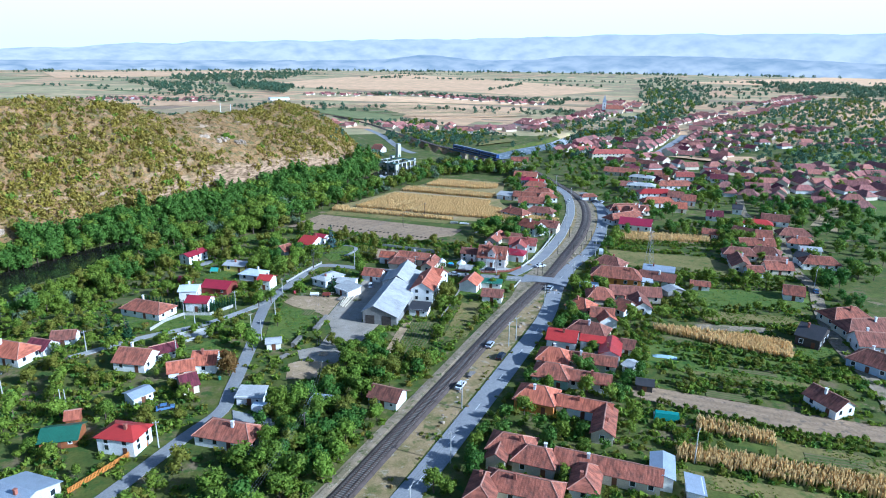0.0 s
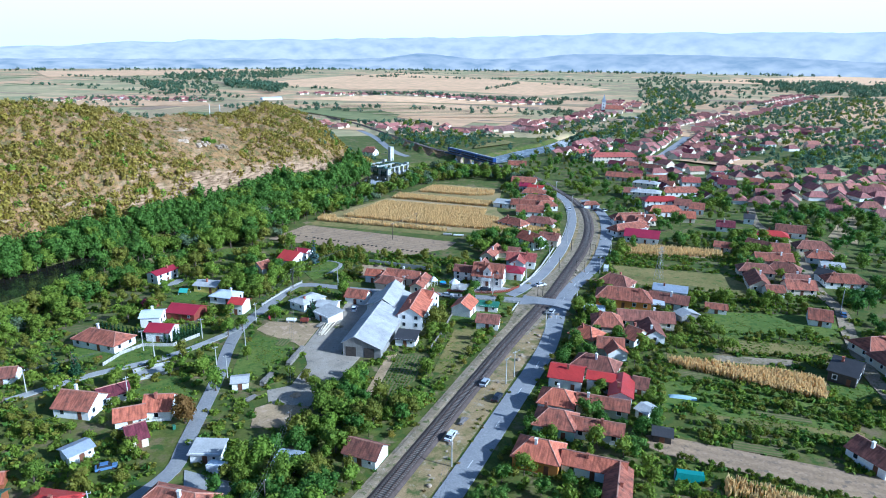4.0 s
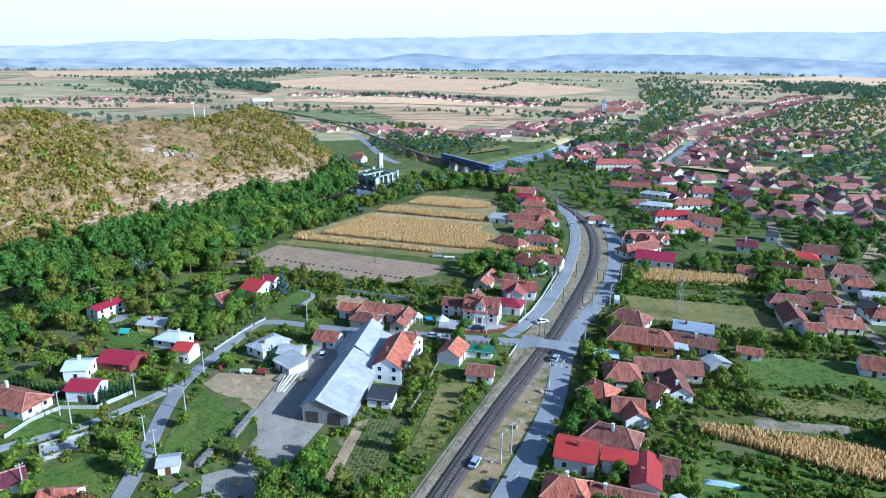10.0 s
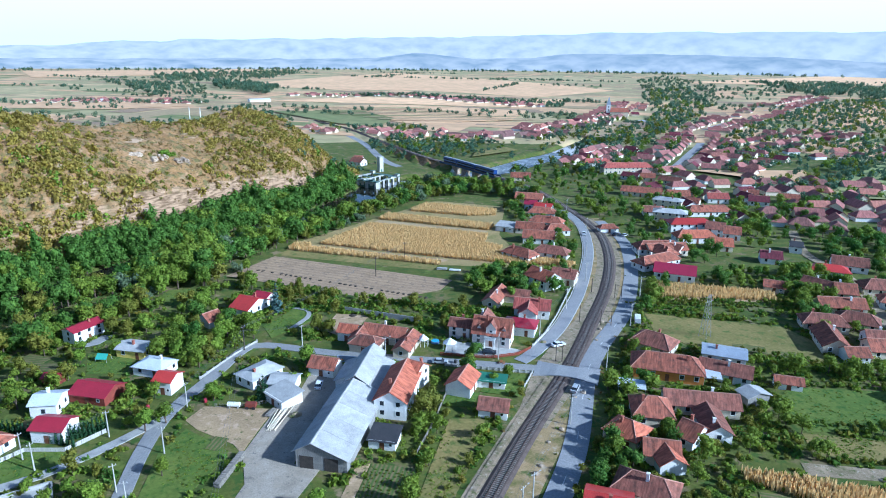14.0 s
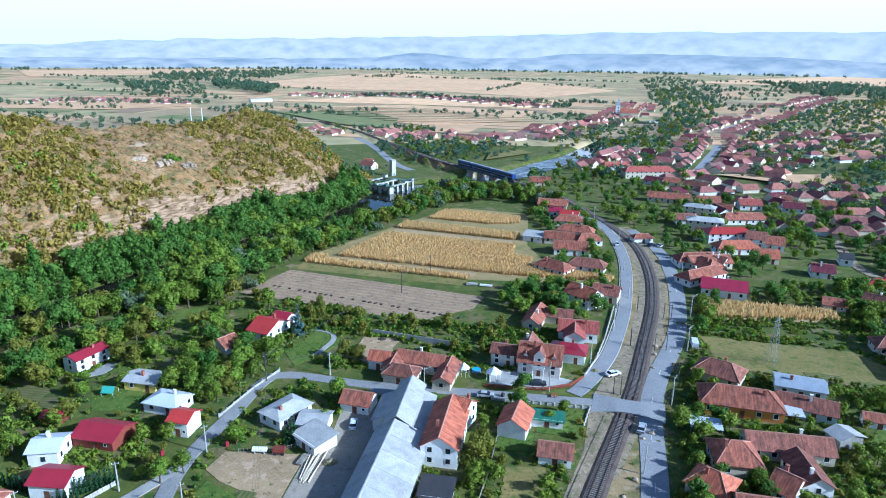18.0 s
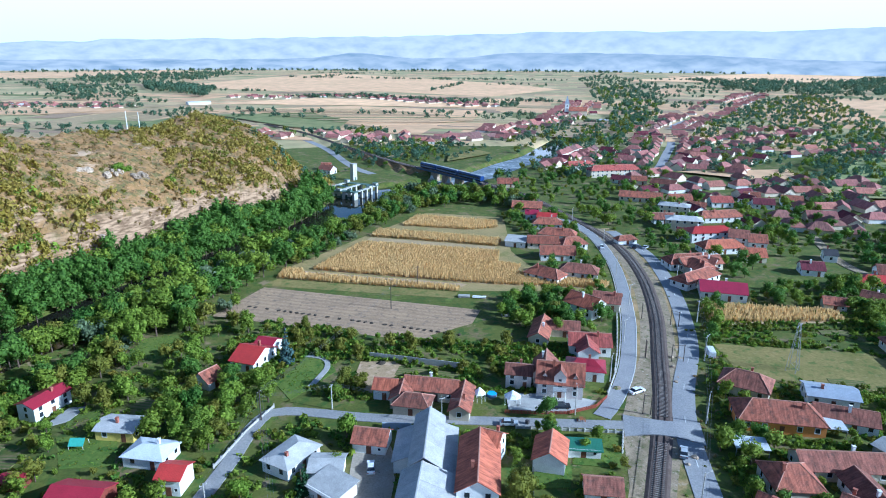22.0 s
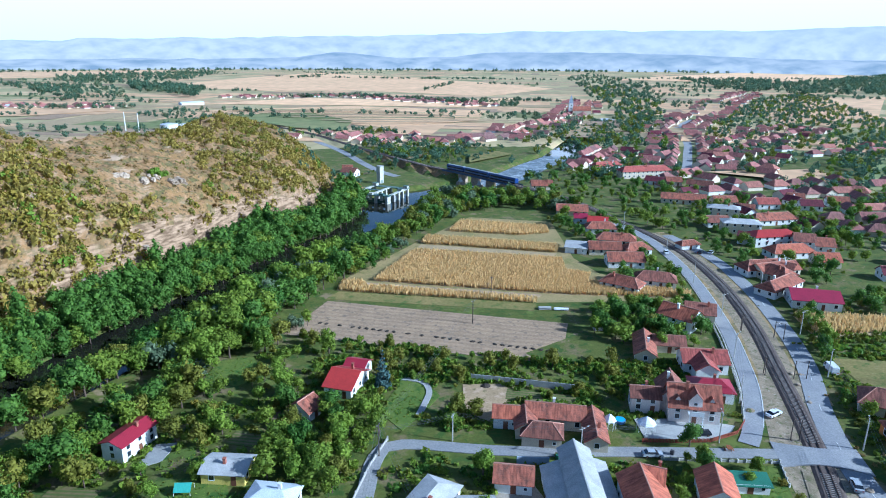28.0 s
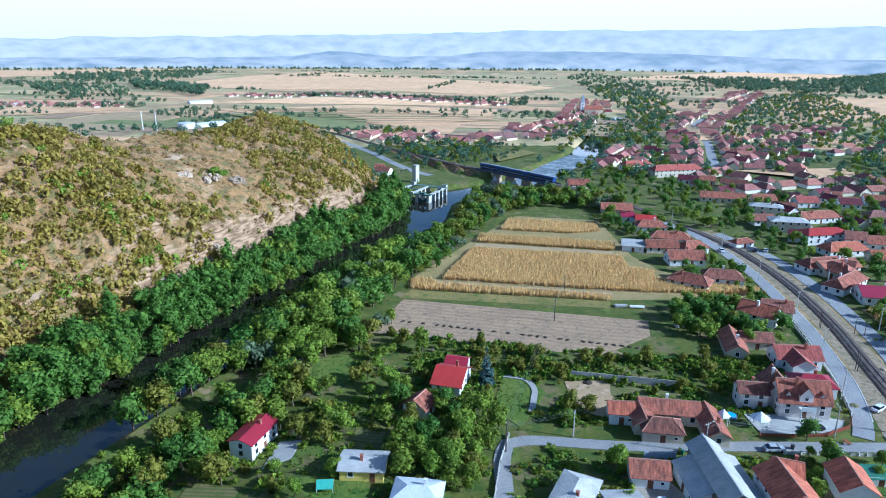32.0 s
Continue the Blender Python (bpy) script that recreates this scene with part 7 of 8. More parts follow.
# ---- road markings and kerbs ----
PAINT = material("road_paint", (0.70, 0.70, 0.68), (0.5, 0.5, 0.48), 1.5, 8, 0.8, 0.1)
ground_thing("road_edge_line", ribbon([p for p in ROAD_WEST if p.y > 256], -2.0, -2.2, 0.215, 0.04), PAINT, "white edge line of the west road", "road marking")
dash = [p for p in ROAD_EAST if p.y > 110]
marks = empty("road_dashes", Matrix.Identity(4), "faded white centre dashes on the road", "road marking")
for i in range(0, len(dash) - 1, 4):
    part("dash", ribbon([dash[i], dash[i].lerp(dash[i + 1], 0.75)], 0.08, -0.08, 0.225, 0.02), PAINT, marks)
KERB = material("pale_kerb", (0.50, 0.48, 0.44), (0.36, 0.35, 0.32), 0.8, 6, 0.9, 0.2)
ground_thing("kerb_west_road", ribbon([p for p in ROAD_WEST if p.y > 258], 2.62, 2.34, 0.22, 0.3), KERB, "pale concrete kerb along the west road", "kerb")


# ---- walls and fences ----
def wall_run(name, pts, high, thick, mat, label, category="wall", posts=None, post_mat=None):
    """A low wall along a line, with capping and, if asked, pillars of their own."""
    ob = empty(name, Matrix.Identity(4), label, category)
    line = [Vector((*p, 0)) for p in pts]
    for a, b in zip(line[:-1], line[1:]):
        d = (b - a)
        n = Vector((-d.y, d.x, 0)).normalized() * thick / 2
        za = min(land(a.x, a.y), land(b.x, b.y))
        s = Shape().solid([(*(a + n).xy, za + high), (*(a - n).xy, za + high), (*(b - n).xy, za + high), (*(b + n).xy, za + high)], high + 0.3)
        part("panel", s, mat, ob)
        if posts:
            k = max(1, int(d.length / posts))
            for i in range(k + 1):
                p = a + d * i / k
                part("pillar", Shape().box(p.x - 0.17, p.y - 0.17, za - 0.3, p.x + 0.17, p.y + 0.17, za + high + 0.3, 0.02), post_mat or mat, ob)
    return ob


def fence(name, pts, high, mat, label, gap=0.14, slat=0.11, posts=2.4):
    """A slatted fence: rails, posts and single slats."""
    ob = empty(name, Matrix.Identity(4), label, "fence")
    me = Shape().box(-slat / 2, -0.015, 0.05, slat / 2, 0.015, high, 0.0).mesh("slat", mat)
    pm = Shape().box(-0.05, -0.05, -0.3, 0.05, 0.05, high + 0.06).mesh("post", mat)
    for p, q in zip(pts[:-1], pts[1:]):
        a, b = Vector((*p, 0)), Vector((*q, 0))
        d = b - a
        ang = math.atan2(d.y, d.x)
        n = max(1, int(d.length / gap))
        for i in range(n):
            o = part("slat", me, None, ob)
            o.matrix_local = Matrix.Translation(a + d * (i + 0.5) / n + Vector((0, 0, land(a.x, a.y)))) @ Matrix.Rotation(ang, 4, "Z")
        m = max(1, int(d.length / posts))
        for i in range(m + 1):
            o = part("post", pm, None, ob)
            o.matrix_local = Matrix.Translation(a + d * i / m + Vector((0, 0, land(a.x, a.y)))) @ Matrix.Rotation(ang, 4, "Z")
        for z in (0.25, high * 0.8):
            s = Shape().box(0, 0.015, z, d.length, 0.05, z + 0.07)
            o = part("rail", s, mat, ob)
            o.matrix_local = Matrix.Translation(a + Vector((0, 0, land(a.x, a.y)))) @ Matrix.Rotation(ang, 4, "Z")
    return ob


REDWOOD = material("red_brown_fence", (0.28, 0.07, 0.04), (0.20, 0.05, 0.03), 2, 12, 0.7, 0.2)
ORANGEWOOD = material("orange_fence", (0.55, 0.22, 0.04), (0.45, 0.17, 0.03), 2, 12, 0.7, 0.2)
OLDWOOD = material("grey_fence_wood", (0.30, 0.27, 0.23), (0.20, 0.18, 0.15), 2, 12, 0.9, 0.3)
fence("street_fence", [(56.5, 262), (63, 259.0), (70.1, 256.3), (78, 256.4), (83.2, 259.3)], 1.0, REDWOOD, "red-brown wooden street fence of the guest house", 0.3, 0.2)
fence("garden_fence", [(-54.7, 149.1), (-42.3, 162.9)], 1.3, ORANGEWOOD, "orange wooden garden fence", 0.3, 0.2)
wall_run("balustrade", [(56, 255.3), (68.3, 249.4), (77.5, 245.0)], 0.55, 0.16, KERB, "white concrete balustrade along the street", "fence", 1.6)
wall_run("garden_wall", [(77.5, 245.0), (72.7, 238.7)], 0.6, 0.16, KERB, "white low wall with pillars beside the track", "wall", 1.6)
wall_run("road_wall", [(84.3, 260.5), (92, 268.5), (101.5, 280.5), (117.5, 303)], 0.7, 0.2, KERB, "pale concrete garden wall along the road", "wall", 3.0)
wall_run("lane_wall", [(6.1, 284), (-0.5, 276.0), (-8.5, 264)], 0.7, 0.2, KERB, "white lane wall with pillars", "wall", 2.6)
wall_run("back_wall", [(34.5, 301.6), (56.2, 286.3)], 1.7, 0.15, CONCRETE, "grey concrete panel wall behind gardens", "wall")
wall_run("yard_wall", [(27.5, 265.5), (33.5, 262.8)], 1.9, 0.2, WALL["blue"], "pale blue yard wall on the street", "wall")
fence("plot_fence", [(-51, 228.5), (-47.4, 235), (-42.4, 239.2), (-34, 237.1), (-27.1, 242.9)], 1.1, KERB, "pale concrete plot fence", 0.5, 0.45)
fence("plot_fence", [(38.7, 216.7), (45.5, 228), (51.9, 239.9)], 1.2, OLDWOOD, "weathered grey board fence", 0.34, 0.24)
fence("corral_fence", [(-4, 248.2), (-1, 247.4), (5.1, 246.4), (9, 247.2)], 1.1, OLDWOOD, "weathered corral fence beside the yard", 0.7, 0.1)
wall_run("ruin", [(-40.8, 217.2), (-42.5, 222.9), (-33.7, 225.5), (-32.3, 220.3), (-40.8, 217.2)], 0.9, 0.35, CONCRETE, "unfinished grey concrete foundation", "ruin")
for p in ((-2.1, 216.0, 2.7, 226.1), (-9.1, 206.5, -6.4, 211.6)):
    ob = empty("wood_stack", Matrix.Identity(4), "long stack of weathered firewood in the yard", "wood stack")
    a, b = Vector((p[0], p[1], 0)), Vector((p[2], p[3], 0))
    d = (b - a).normalized()
    n = Vector((-d.y, d.x, 0))
    lg = Shape().tube((-0.65, 0, 0), (0.65, 0, 0), 0.17, 0.15, 6).mesh("log", OLDWOOD)
    rr = random.Random(int(p[0]))
    for i in range(int((b - a).length / 0.36)):
        for j in range(4):
            o = part("log", lg, None, ob)
            o.matrix_local = Matrix.Translation(a + d * (i * 0.36 + rr.gauss(0, .04)) + Vector((0, 0, 0.17 + j * 0.31))) @ Matrix.Rotation(math.atan2(n.y, n.x) + rr.gauss(0, .08), 4, "Z")
ob = empty("timber_pile", Matrix.Identity(4), "pile of long pale poles lying in the yard", "timber")
rr = random.Random(3)
for i in range(16):
    a = Vector((8.6 + rr.gauss(0, .5), 234.9 + rr.gauss(0, .5), 0.12 + 0.1 * (i % 3)))
    part("log", Shape().tube(a, a + Vector((4.6 + rr.gauss(0, .4), 9.8 + rr.gauss(0, .5), 0.15)), 0.12, 0.08, 6), WALL["cream"], ob)


# ---- poles and wires ----
WOODPOLE = material("dark_pole_wood", (0.10, 0.08, 0.065), (0.07, 0.055, 0.045), 2, 10, 0.9, 0.3)
CABLE = material("cable", (0.12, 0.12, 0.12), (0.09, 0.09, 0.09), 2, 10, 0.5, 0)


def pole(x, y, h=8.0, wood=False, lamp=False, group="utility poles", arms=True):
    ob = empty("utility_pole", pose(x, y, land(x, y), 0, 0, (x * 37 + y * 11) % 60), "dark wooden utility pole with crossarm" if wood else "pale concrete street pole with crossarm", "pole", group)
    part("mast", Shape().tube((0, 0, -0.4), (0, 0, h), 0.17, 0.10, 8), WOODPOLE if wood else KERB, ob)
    if arms:
        part("crossarm", Shape().box(-0.7, -0.05, h - 0.5, 0.7, 0.05, h - 0.4), WOODPOLE if wood else CONCRETE, ob)
        for dx in (-0.6, 0, 0.6):
            part("insulator", Shape().tube((dx, 0, h - 0.4), (dx, 0, h - 0.18), 0.05, 0.04, 6), FRAME, ob)
    if lamp:
        part("lamp_arm", Shape().tube((0, 0, h - 0.6), (1.3, 0, h - 0.1), 0.04, 0.03, 6), CONCRETE, ob)
        part("lamp_head", Shape().box(1.2, -0.12, h - 0.16, 1.75, 0.12, h - 0.05, 0.03), CONCRETE, ob)
    return ob


for p in ((-66.3, 217.1), (-38.3, 231.4), (-41.8, 236.1), (-26.1, 240.9), (-41, 206.9), (-17.9, 213.2), (-20.9, 219.5), (-39.9, 161.5), (-80.2, 194.4), (18.9, 278.2), (-10.5, 250), (-13.5, 231)):
    pole(*p, 6.6)
for p in ((-63.5, 184.4), (-64.6, 184.6)):
    pole(*p, 5.2, arms=False)
for p in ((2.6, 279), (-3.1, 178.9), (-8.9, 155.1), (50.65, 334.1), (65.9, 351.4), (-25, 120)):
    pole(*p, 7.8, True)
for p in ((28.8, 160.9), (20.1, 140.3), (52.5, 191.5), (56.1, 194.8), (97.9, 241.5), (120.7, 267.1), (137.9, 289.3), (156, 320.2), (181.5, 211), (70.3, 127.4), (8, 125), (76, 219), (141.3, 336.6), (127, 309.3), (107, 285), (89.0, 266.2), (71.6, 255.4), (40.5, 262), (160, 372), (169, 412)):
    pole(*p, 7.6, lamp=True)
for a, b in (((128.7, 290.7), (129.9, 288.4)), ((111.7, 269.9), (114.7, 268.6)), ((86.9, 250.2), (88.4, 249.3)), ((106.5, 274.3), (107.0, 275.2)), ((123.3, 297.8), (123.9, 298.6))):
    ob = empty("signal_frame", Matrix.Identity(4), "dark portal of two old railway posts", "railway post", "old railway posts")
    for p in (a, b):
        part("post", Shape().tube((*p, -0.3), (*p, 5.2), 0.12, 0.10, 7), WOODPOLE, ob)
    part("beam", Shape().tube((*a, 4.9), (*b, 4.9), 0.06, 0.06, 6), WOODPOLE, ob)


def wires(pts, h, name="power_line"):
    ob = empty(name, Matrix.Identity(4), "sagging overhead wires between poles", "wires")
    for (ax, ay), (bx, by) in zip(pts[:-1], pts[1:]):
        d = Vector((bx - ax, by - ay, 0))
        n = Vector((-d.y, d.x, 0)).normalized()
        for off in (-0.55, 0.0, 0.55):
            s = Shape()
            q = []
            for i in range(9):
                t = i / 8
                q.append(Vector((ax, ay, 0)) + d * t + n * off + Vector((0, 0, h - 0.2 - d.length * 0.02 * 4 * t * (1 - t))))
            for w in q:
                for e, f in ((0.018, 0), (0, 0.018), (-0.018, 0), (0, -0.018)):
                    s.v.append(tuple(w + n * e + Vector((0, 0, f))))
            for i in range(8):
                for k in range(4):
                    m = (k + 1) % 4
                    s.f.append((4 * i + k, 4 * i + m, 4 * i + 4 + m, 4 * i + 4 + k))
            part("wire", s, CABLE, ob)


wires([(65.9, 351.4), (50.65, 334.1), (2.6, 279), (-3.1, 178.9), (-8.9, 155.1), (-25, 120)], 7.8)
wires([(8, 125), (20.1, 140.3), (28.8, 160.9), (52.5, 191.5), (76, 219), (97.9, 241.5), (120.7, 267.1), (137.9, 289.3), (156, 320.2)], 7.6)
wires([(18.9, 278.2), (2.6, 279), (-10.5, 250), (-13.5, 231), (-17.9, 213.2)], 6.6)
wires([(18.9, 278.2), (40.5, 262), (71.6, 255.4), (89, 266.2), (107, 285), (127, 309.3), (141.3, 336.6), (160, 372)], 7.0)
wires([(-26.1, 240.9), (-38.3, 231.4), (-66.3, 217.1), (-80.2, 194.4)], 6.6)

# lattice pylon in the meadow
ob = empty("lattice_pylon", pose(138.6, 254, 0, 0, 0, 20), "grey steel lattice power pylon in the meadow", "pylon")
H = 14
for sx in (-1, 1):
    for sy in (-1, 1):
        part("leg", Shape().tube((sx * 1.3, sy * 1.3, -0.2), (sx * 0.25, sy * 0.25, H), 0.07, 0.05, 5), CONCRETE, ob)
for k in range(8):
    z0, z1 = k * H / 8, (k + 1) * H / 8
    w0, w1 = 1.3 - 1.05 * z0 / H, 1.3 - 1.05 * z1 / H
    for a, b in (((-w0, -w0), (w1, -w1)), ((w0, -w0), (w1, w1)), ((w0, w0), (-w1, w1)), ((-w0, w0), (-w1, -w1))):
        part("brace", Shape().tube((*a, z0), (*b, z1), 0.03, 0.03, 4), CONCRETE, ob)
for z in (11.5, 13.2):
    part("arm", Shape().tube((-2.2, 0, z), (2.2, 0, z), 0.05, 0.05, 5), CONCRETE, ob)

# ---- vehicles ----
TYRE = material("tyre", (0.02, 0.02, 0.02), (0.03, 0.03, 0.03), 2, 10, 0.9, 0.2)
CARPAINT = {k: material("car_paint_" + k, c, tuple(v * 0.95 for v in c), 1, 4, 0.25, 0, 0.0, spec=0.6) for k, c in (("white", (0.75, 0.76, 0.78)), ("silver", (0.42, 0.44, 0.46)), ("dark", (0.025, 0.03, 0.04)), ("red", (0.35, 0.03, 0.03)), ("blue", (0.12, 0.2, 0.36)))}
CARNAMES = {"white": "white", "silver": "silver-grey", "dark": "dark", "red": "red", "blue": "blue"}


def car(x, y, rot, paint, kind="car"):
    """A parked car or van: shaped body, glasshouse, four wheels, lights."""
    van = kind == "van"
    ob = empty(kind, pose(x, y, 0.1, 0, 0, rot), f"parked {CARNAMES[paint]} {'delivery van' if van else 'passenger car'} on the ground", kind)
    L, W, H = (5.2, 1.9, 2.2) if van else (4.2, 1.7, 1.42)
    prof = [(-L / 2, 0.35), (-L / 2, 0.9 if not van else H - 0.1), (-L / 2 + 0.15, 0.95 if not van else H), (L / 2 - (1.15 if van else 0.1), 0.92 if not van else H), (L / 2 - 0.1 if van else L / 2, 1.0 if van else 0.72), (L / 2, 0.35)]
    s = Shape()
    n = len(prof)
    for sy in (-1, 1):
        for px, pz in prof:
            s.v.append((px, sy * (W / 2 - (0.06 if pz > 0.8 else 0)), pz))
    s.f += [tuple(range(n - 1, -1, -1)), tuple(range(n, 2 * n))] + [(i, (i + 1) % n, n + (i + 1) % n, n + i) for i in range(n)]
    part("body", s, CARPAINT[paint], ob)
    g = Shape()
    if van:
        g.box(L / 2 - 1.25, -W / 2 - 0.01, 1.15, L / 2 - 0.55, W / 2 + 0.01, 1.85)
        part("glazing", g, GLASS, ob)
        part("windscreen", Shape().solid([(L / 2 - 0.25, -0.8, 1.15), (L / 2 - 0.25, 0.8, 1.15), (L / 2 - 1.1, 0.8, 2.1), (L / 2 - 1.1, -0.8, 2.1)], 0.05), GLASS, ob)
    else:
        k = [(-1.75, 0.9), (-1.2, 1.38), (0.45, 1.42), (1.15, 0.92)]
        for sy in (-1, 1):
            for px, pz in k:
                g.v.append((px, sy * (0.62 if pz > 1 else 0.79), pz))
        g.f += [(3, 2, 1, 0), (4, 5, 6, 7)] + [(i, (i + 1) % 4, 4 + (i + 1) % 4, 4 + i) for i in range(4)]
        part("glazing", g, GLASS, ob)
        part("car_roof", Shape().box(-1.15, -0.64, 1.385, 0.42, 0.64, 1.44, 0.03), CARPAINT[paint], ob)
    for sx in (-L * 0.31, L * 0.31):
        for sy in (-1, 1):
            w = part("wheel", Shape().tube((sx, sy * (W / 2 - 0.2), 0.31), (sx, sy * (W / 2 + 0.01), 0.31), 0.31, 0.31, 12), TYRE, ob)
            part("rim", Shape().tube((sx, sy * (W / 2), 0.31), (sx, sy * (W / 2 + 0.03), 0.31), 0.18, 0.18, 10), RAILSTEEL, w)
    for sy in (-0.6, 0.6):
        part("headlight", Shape().box(L / 2 - 0.06, sy - 0.18, 0.58, L / 2 + 0.02, sy + 0.18, 0.72), FRAME, ob)
        part("tail_light", Shape().box(-L / 2 - 0.02, sy - 0.15, 0.62, -L / 2 + 0.05, sy + 0.15, 0.8), CARPAINT["red"], ob)
    return ob


car(91.8, 258.9, 8, "white")
car(47.0, 192.6, 52, "silver")
car(47.6, 184.6, 50, "dark")
car(31.5, 171.0, 52, "white")
car(84.5, 233.5, 50, "silver")
car(55.0, 257.0, -24, "silver")
car(70.2, 259.2, -20, "dark")
car(-17.8, 170.8, -25, "white", "van")
car(21.2, 252.0, 75, "white")
car(124.6, 269.2, 60, "white", "van")
car(171.5, 364.5, 30, "dark")
car(175.2, 362.5, 30, "silver")
car(157.5, 369.5, -120, "white")
car(178.5, 207, 50, "blue")
car(-40.5, 178, 10, "blue")

# ---- yard and garden things ----
CLOTH = material("white_canvas", (0.76, 0.77, 0.80), (0.66, 0.68, 0.72), 1, 6, 0.8, 0.1)
for x, y, r in ((60.2, 265.3, 2.1), (53.3, 269.5, 1.6)):
    ob = empty("garden_pavilion", pose(x, y, 0), "white octagonal garden pavilion with pointed canvas roof", "pavilion", "white garden pavilions")
    s = Shape()
    ring = [(math.cos(k * math.pi / 4) * r, math.sin(k * math.pi / 4) * r) for k in range(8)]
    for k in range(8):
        a, b = ring[k], ring[(k + 1) % 8]
        s.solid([(*a, 2.1), (*b, 2.1), (0, 0, 3.7)], 0.05)
    part("canopy", s, CLOTH, ob)
    for a in ring:
        part("post", Shape().tube((a[0] * .95, a[1] * .95, 0), (a[0] * .95, a[1] * .95, 2.1), 0.05, 0.05, 6), FRAME, ob)
ob = empty("paddling_pool", pose(57.2, 270.6, 0), "round blue garden pool", "pool")
part("rim", Shape().tube((0, 0, 0), (0, 0, 0.7), 1.3, 1.3, 20), CARPAINT["blue"], ob)
part("water_surface", Shape().tube((0, 0, 0.7), (0, 0, 0.715), 1.15, 1.15, 20), material("pool_water", (0.10, 0.42, 0.62), (0.08, 0.36, 0.56), 1, 4, 0.1, 0), ob)
ob = empty("garden_tent", pose(-35.0, 282.2, land(-35, 282), 0, 0, -20), "small green and yellow ridge tent on the lawn", "tent")
part("canopy", Shape().solid([(-1.6, -1.4, 1.0), (1.6, -1.4, 1.0), (1.6, 0, 2.2), (-1.6, 0, 2.2)], 0.05), material("teal_cloth", (0.10, 0.36, 0.28), (0.08, 0.30, 0.24), 1, 4, 0.8, 0.1), ob)
part("canopy", Shape().solid([(1.6, 1.4, 1.0), (-1.6, 1.4, 1.0), (-1.6, 0, 2.2), (1.6, 0, 2.2)], 0.05), material("yellow_cloth", (0.62, 0.48, 0.08), (0.55, 0.42, 0.08), 1, 4, 0.8, 0.1), ob)
for sx in (-1.5, 1.5):
    for sy in (-1.3, 1.3):
        part("leg", Shape().tube((sx, sy, 0), (sx, sy, 1.0), 0.04, 0.04, 5), FRAME, ob)
TARP = material("pale_blue_film", (0.52, 0.66, 0.70), (0.40, 0.54, 0.60), 1.5, 8, 0.4, 0.3)
ob = empty("tarp_heap", pose(93.5, 173.6, 0, 0, 0, -30), "long heap under pale blue plastic film", "tarpaulin")
s = Shape()
for i in range(13):
    for j in range(7):
        u, w = -3.4 + i * 6.8 / 12, -0.9 + j * 0.3
        s.v.append((u, w, max(0, 0.7 * math.cos(w * 1.6)) * (1 - abs(u / 3.5) ** 4) + 0.1 * noise.noise(Vector((u * 1.5, w * 2, 3))) + 0.03))
for i in range(12):
    for j in range(6):
        k = i * 7 + j
        s.f.append((k, k + 7, k + 8, k + 1))
part("film", s, TARP, ob)
ob = empty("greenhouse", pose(74.8, 144.4, 0, 0, 0, -28), "low teal film greenhouse in the garden", "greenhouse")
part("cover", Shape().box(-3, -1.1, 0, 3, 1.1, 1.7, 0.35), material("teal_film", (0.06, 0.30, 0.26), (0.05, 0.25, 0.22), 1.2, 6, 0.5, 0.2), ob)
part("door", Shape().box(-3.05, -0.4, 0, -2.9, 0.4, 1.4), FRAME, ob)
# white lean-to canopies beside the orange house
for x, y, L, W in ((98.0, 229.0, 7.0, 4.6), (121.5, 228.5, 4.6, 5.5)):
    ob = empty("carport", pose(x, y, 0, 0, 0, -30), "open carport with pale sheet roof on posts", "carport")
    BUILT.append((x, y, -30, L, W))
    part("roof", Shape().solid([(-L / 2, -W / 2, 2.5), (L / 2, -W / 2, 2.5), (L / 2, W / 2, 2.8), (-L / 2, W / 2, 2.8)], 0.08), ROOF["white"], ob)
    for sx in (-1, 1):
        for sy in (-1, 1):
            part("post", Shape().tube((sx * (L / 2 - .2), sy * (W / 2 - .2), 0), (sx * (L / 2 - .2), sy * (W / 2 - .2), 2.5), 0.06, 0.06, 6), CONCRETE, ob)

# ---- river bridge, dam and train ----
BRIDGE = [p for p in RAIL if 500 < p.y < 572]
ob = empty("railway_bridge", Matrix.Identity(4), "blue steel girder railway bridge on stone piers", "bridge")
BLUESTEEL = material("blue_steel", (0.06, 0.09, 0.16), (0.05, 0.07, 0.12), 1, 6, 0.5, 0.1)
part("deck", ribbon(BRIDGE, 2.6, -2.6, 4.3, 0.5), BLUESTEEL, ob)
for off in (2.7, -2.5):
    part("girder", ribbon(BRIDGE, off, off - 0.2, 4.75, 1.2), BLUESTEEL, ob)
for y in (512, 526, 540, 554):
    p = min(RAIL, key=lambda q: abs(q.y - y))
    m = pose(p.x, p.y, 0, 0, 0, 20)
    o = part("pier", Shape().box(-1.3, -3.6, -4.5, 1.3, 3.6, 3.9, 0.25), ROCK, ob, "pale stone bridge pier")
    o.matrix_local = m
DAMWHITE = material("weathered_white_concrete", (0.54, 0.53, 0.48), (0.38, 0.38, 0.34), 0.5, 5, 0.9, 0.2)
TEAL = material("teal_paint", (0.10, 0.165, 0.135), (0.07, 0.12, 0.10), 0.8, 5, 0.6, 0.1)
ob = empty("river_dam", pose(84, 527, 0, 0, 0, 43) @ Matrix.Diagonal((0.9, 0.9, 0.52, 1)), "white and teal concrete river dam with gates and walkways", "dam")
for k in range(4):
    part("pier", Shape().box(-15, -12.6 + k * 8, -4.6, -10.5, -11.0 + k * 8, 4.0), DAMWHITE, ob)
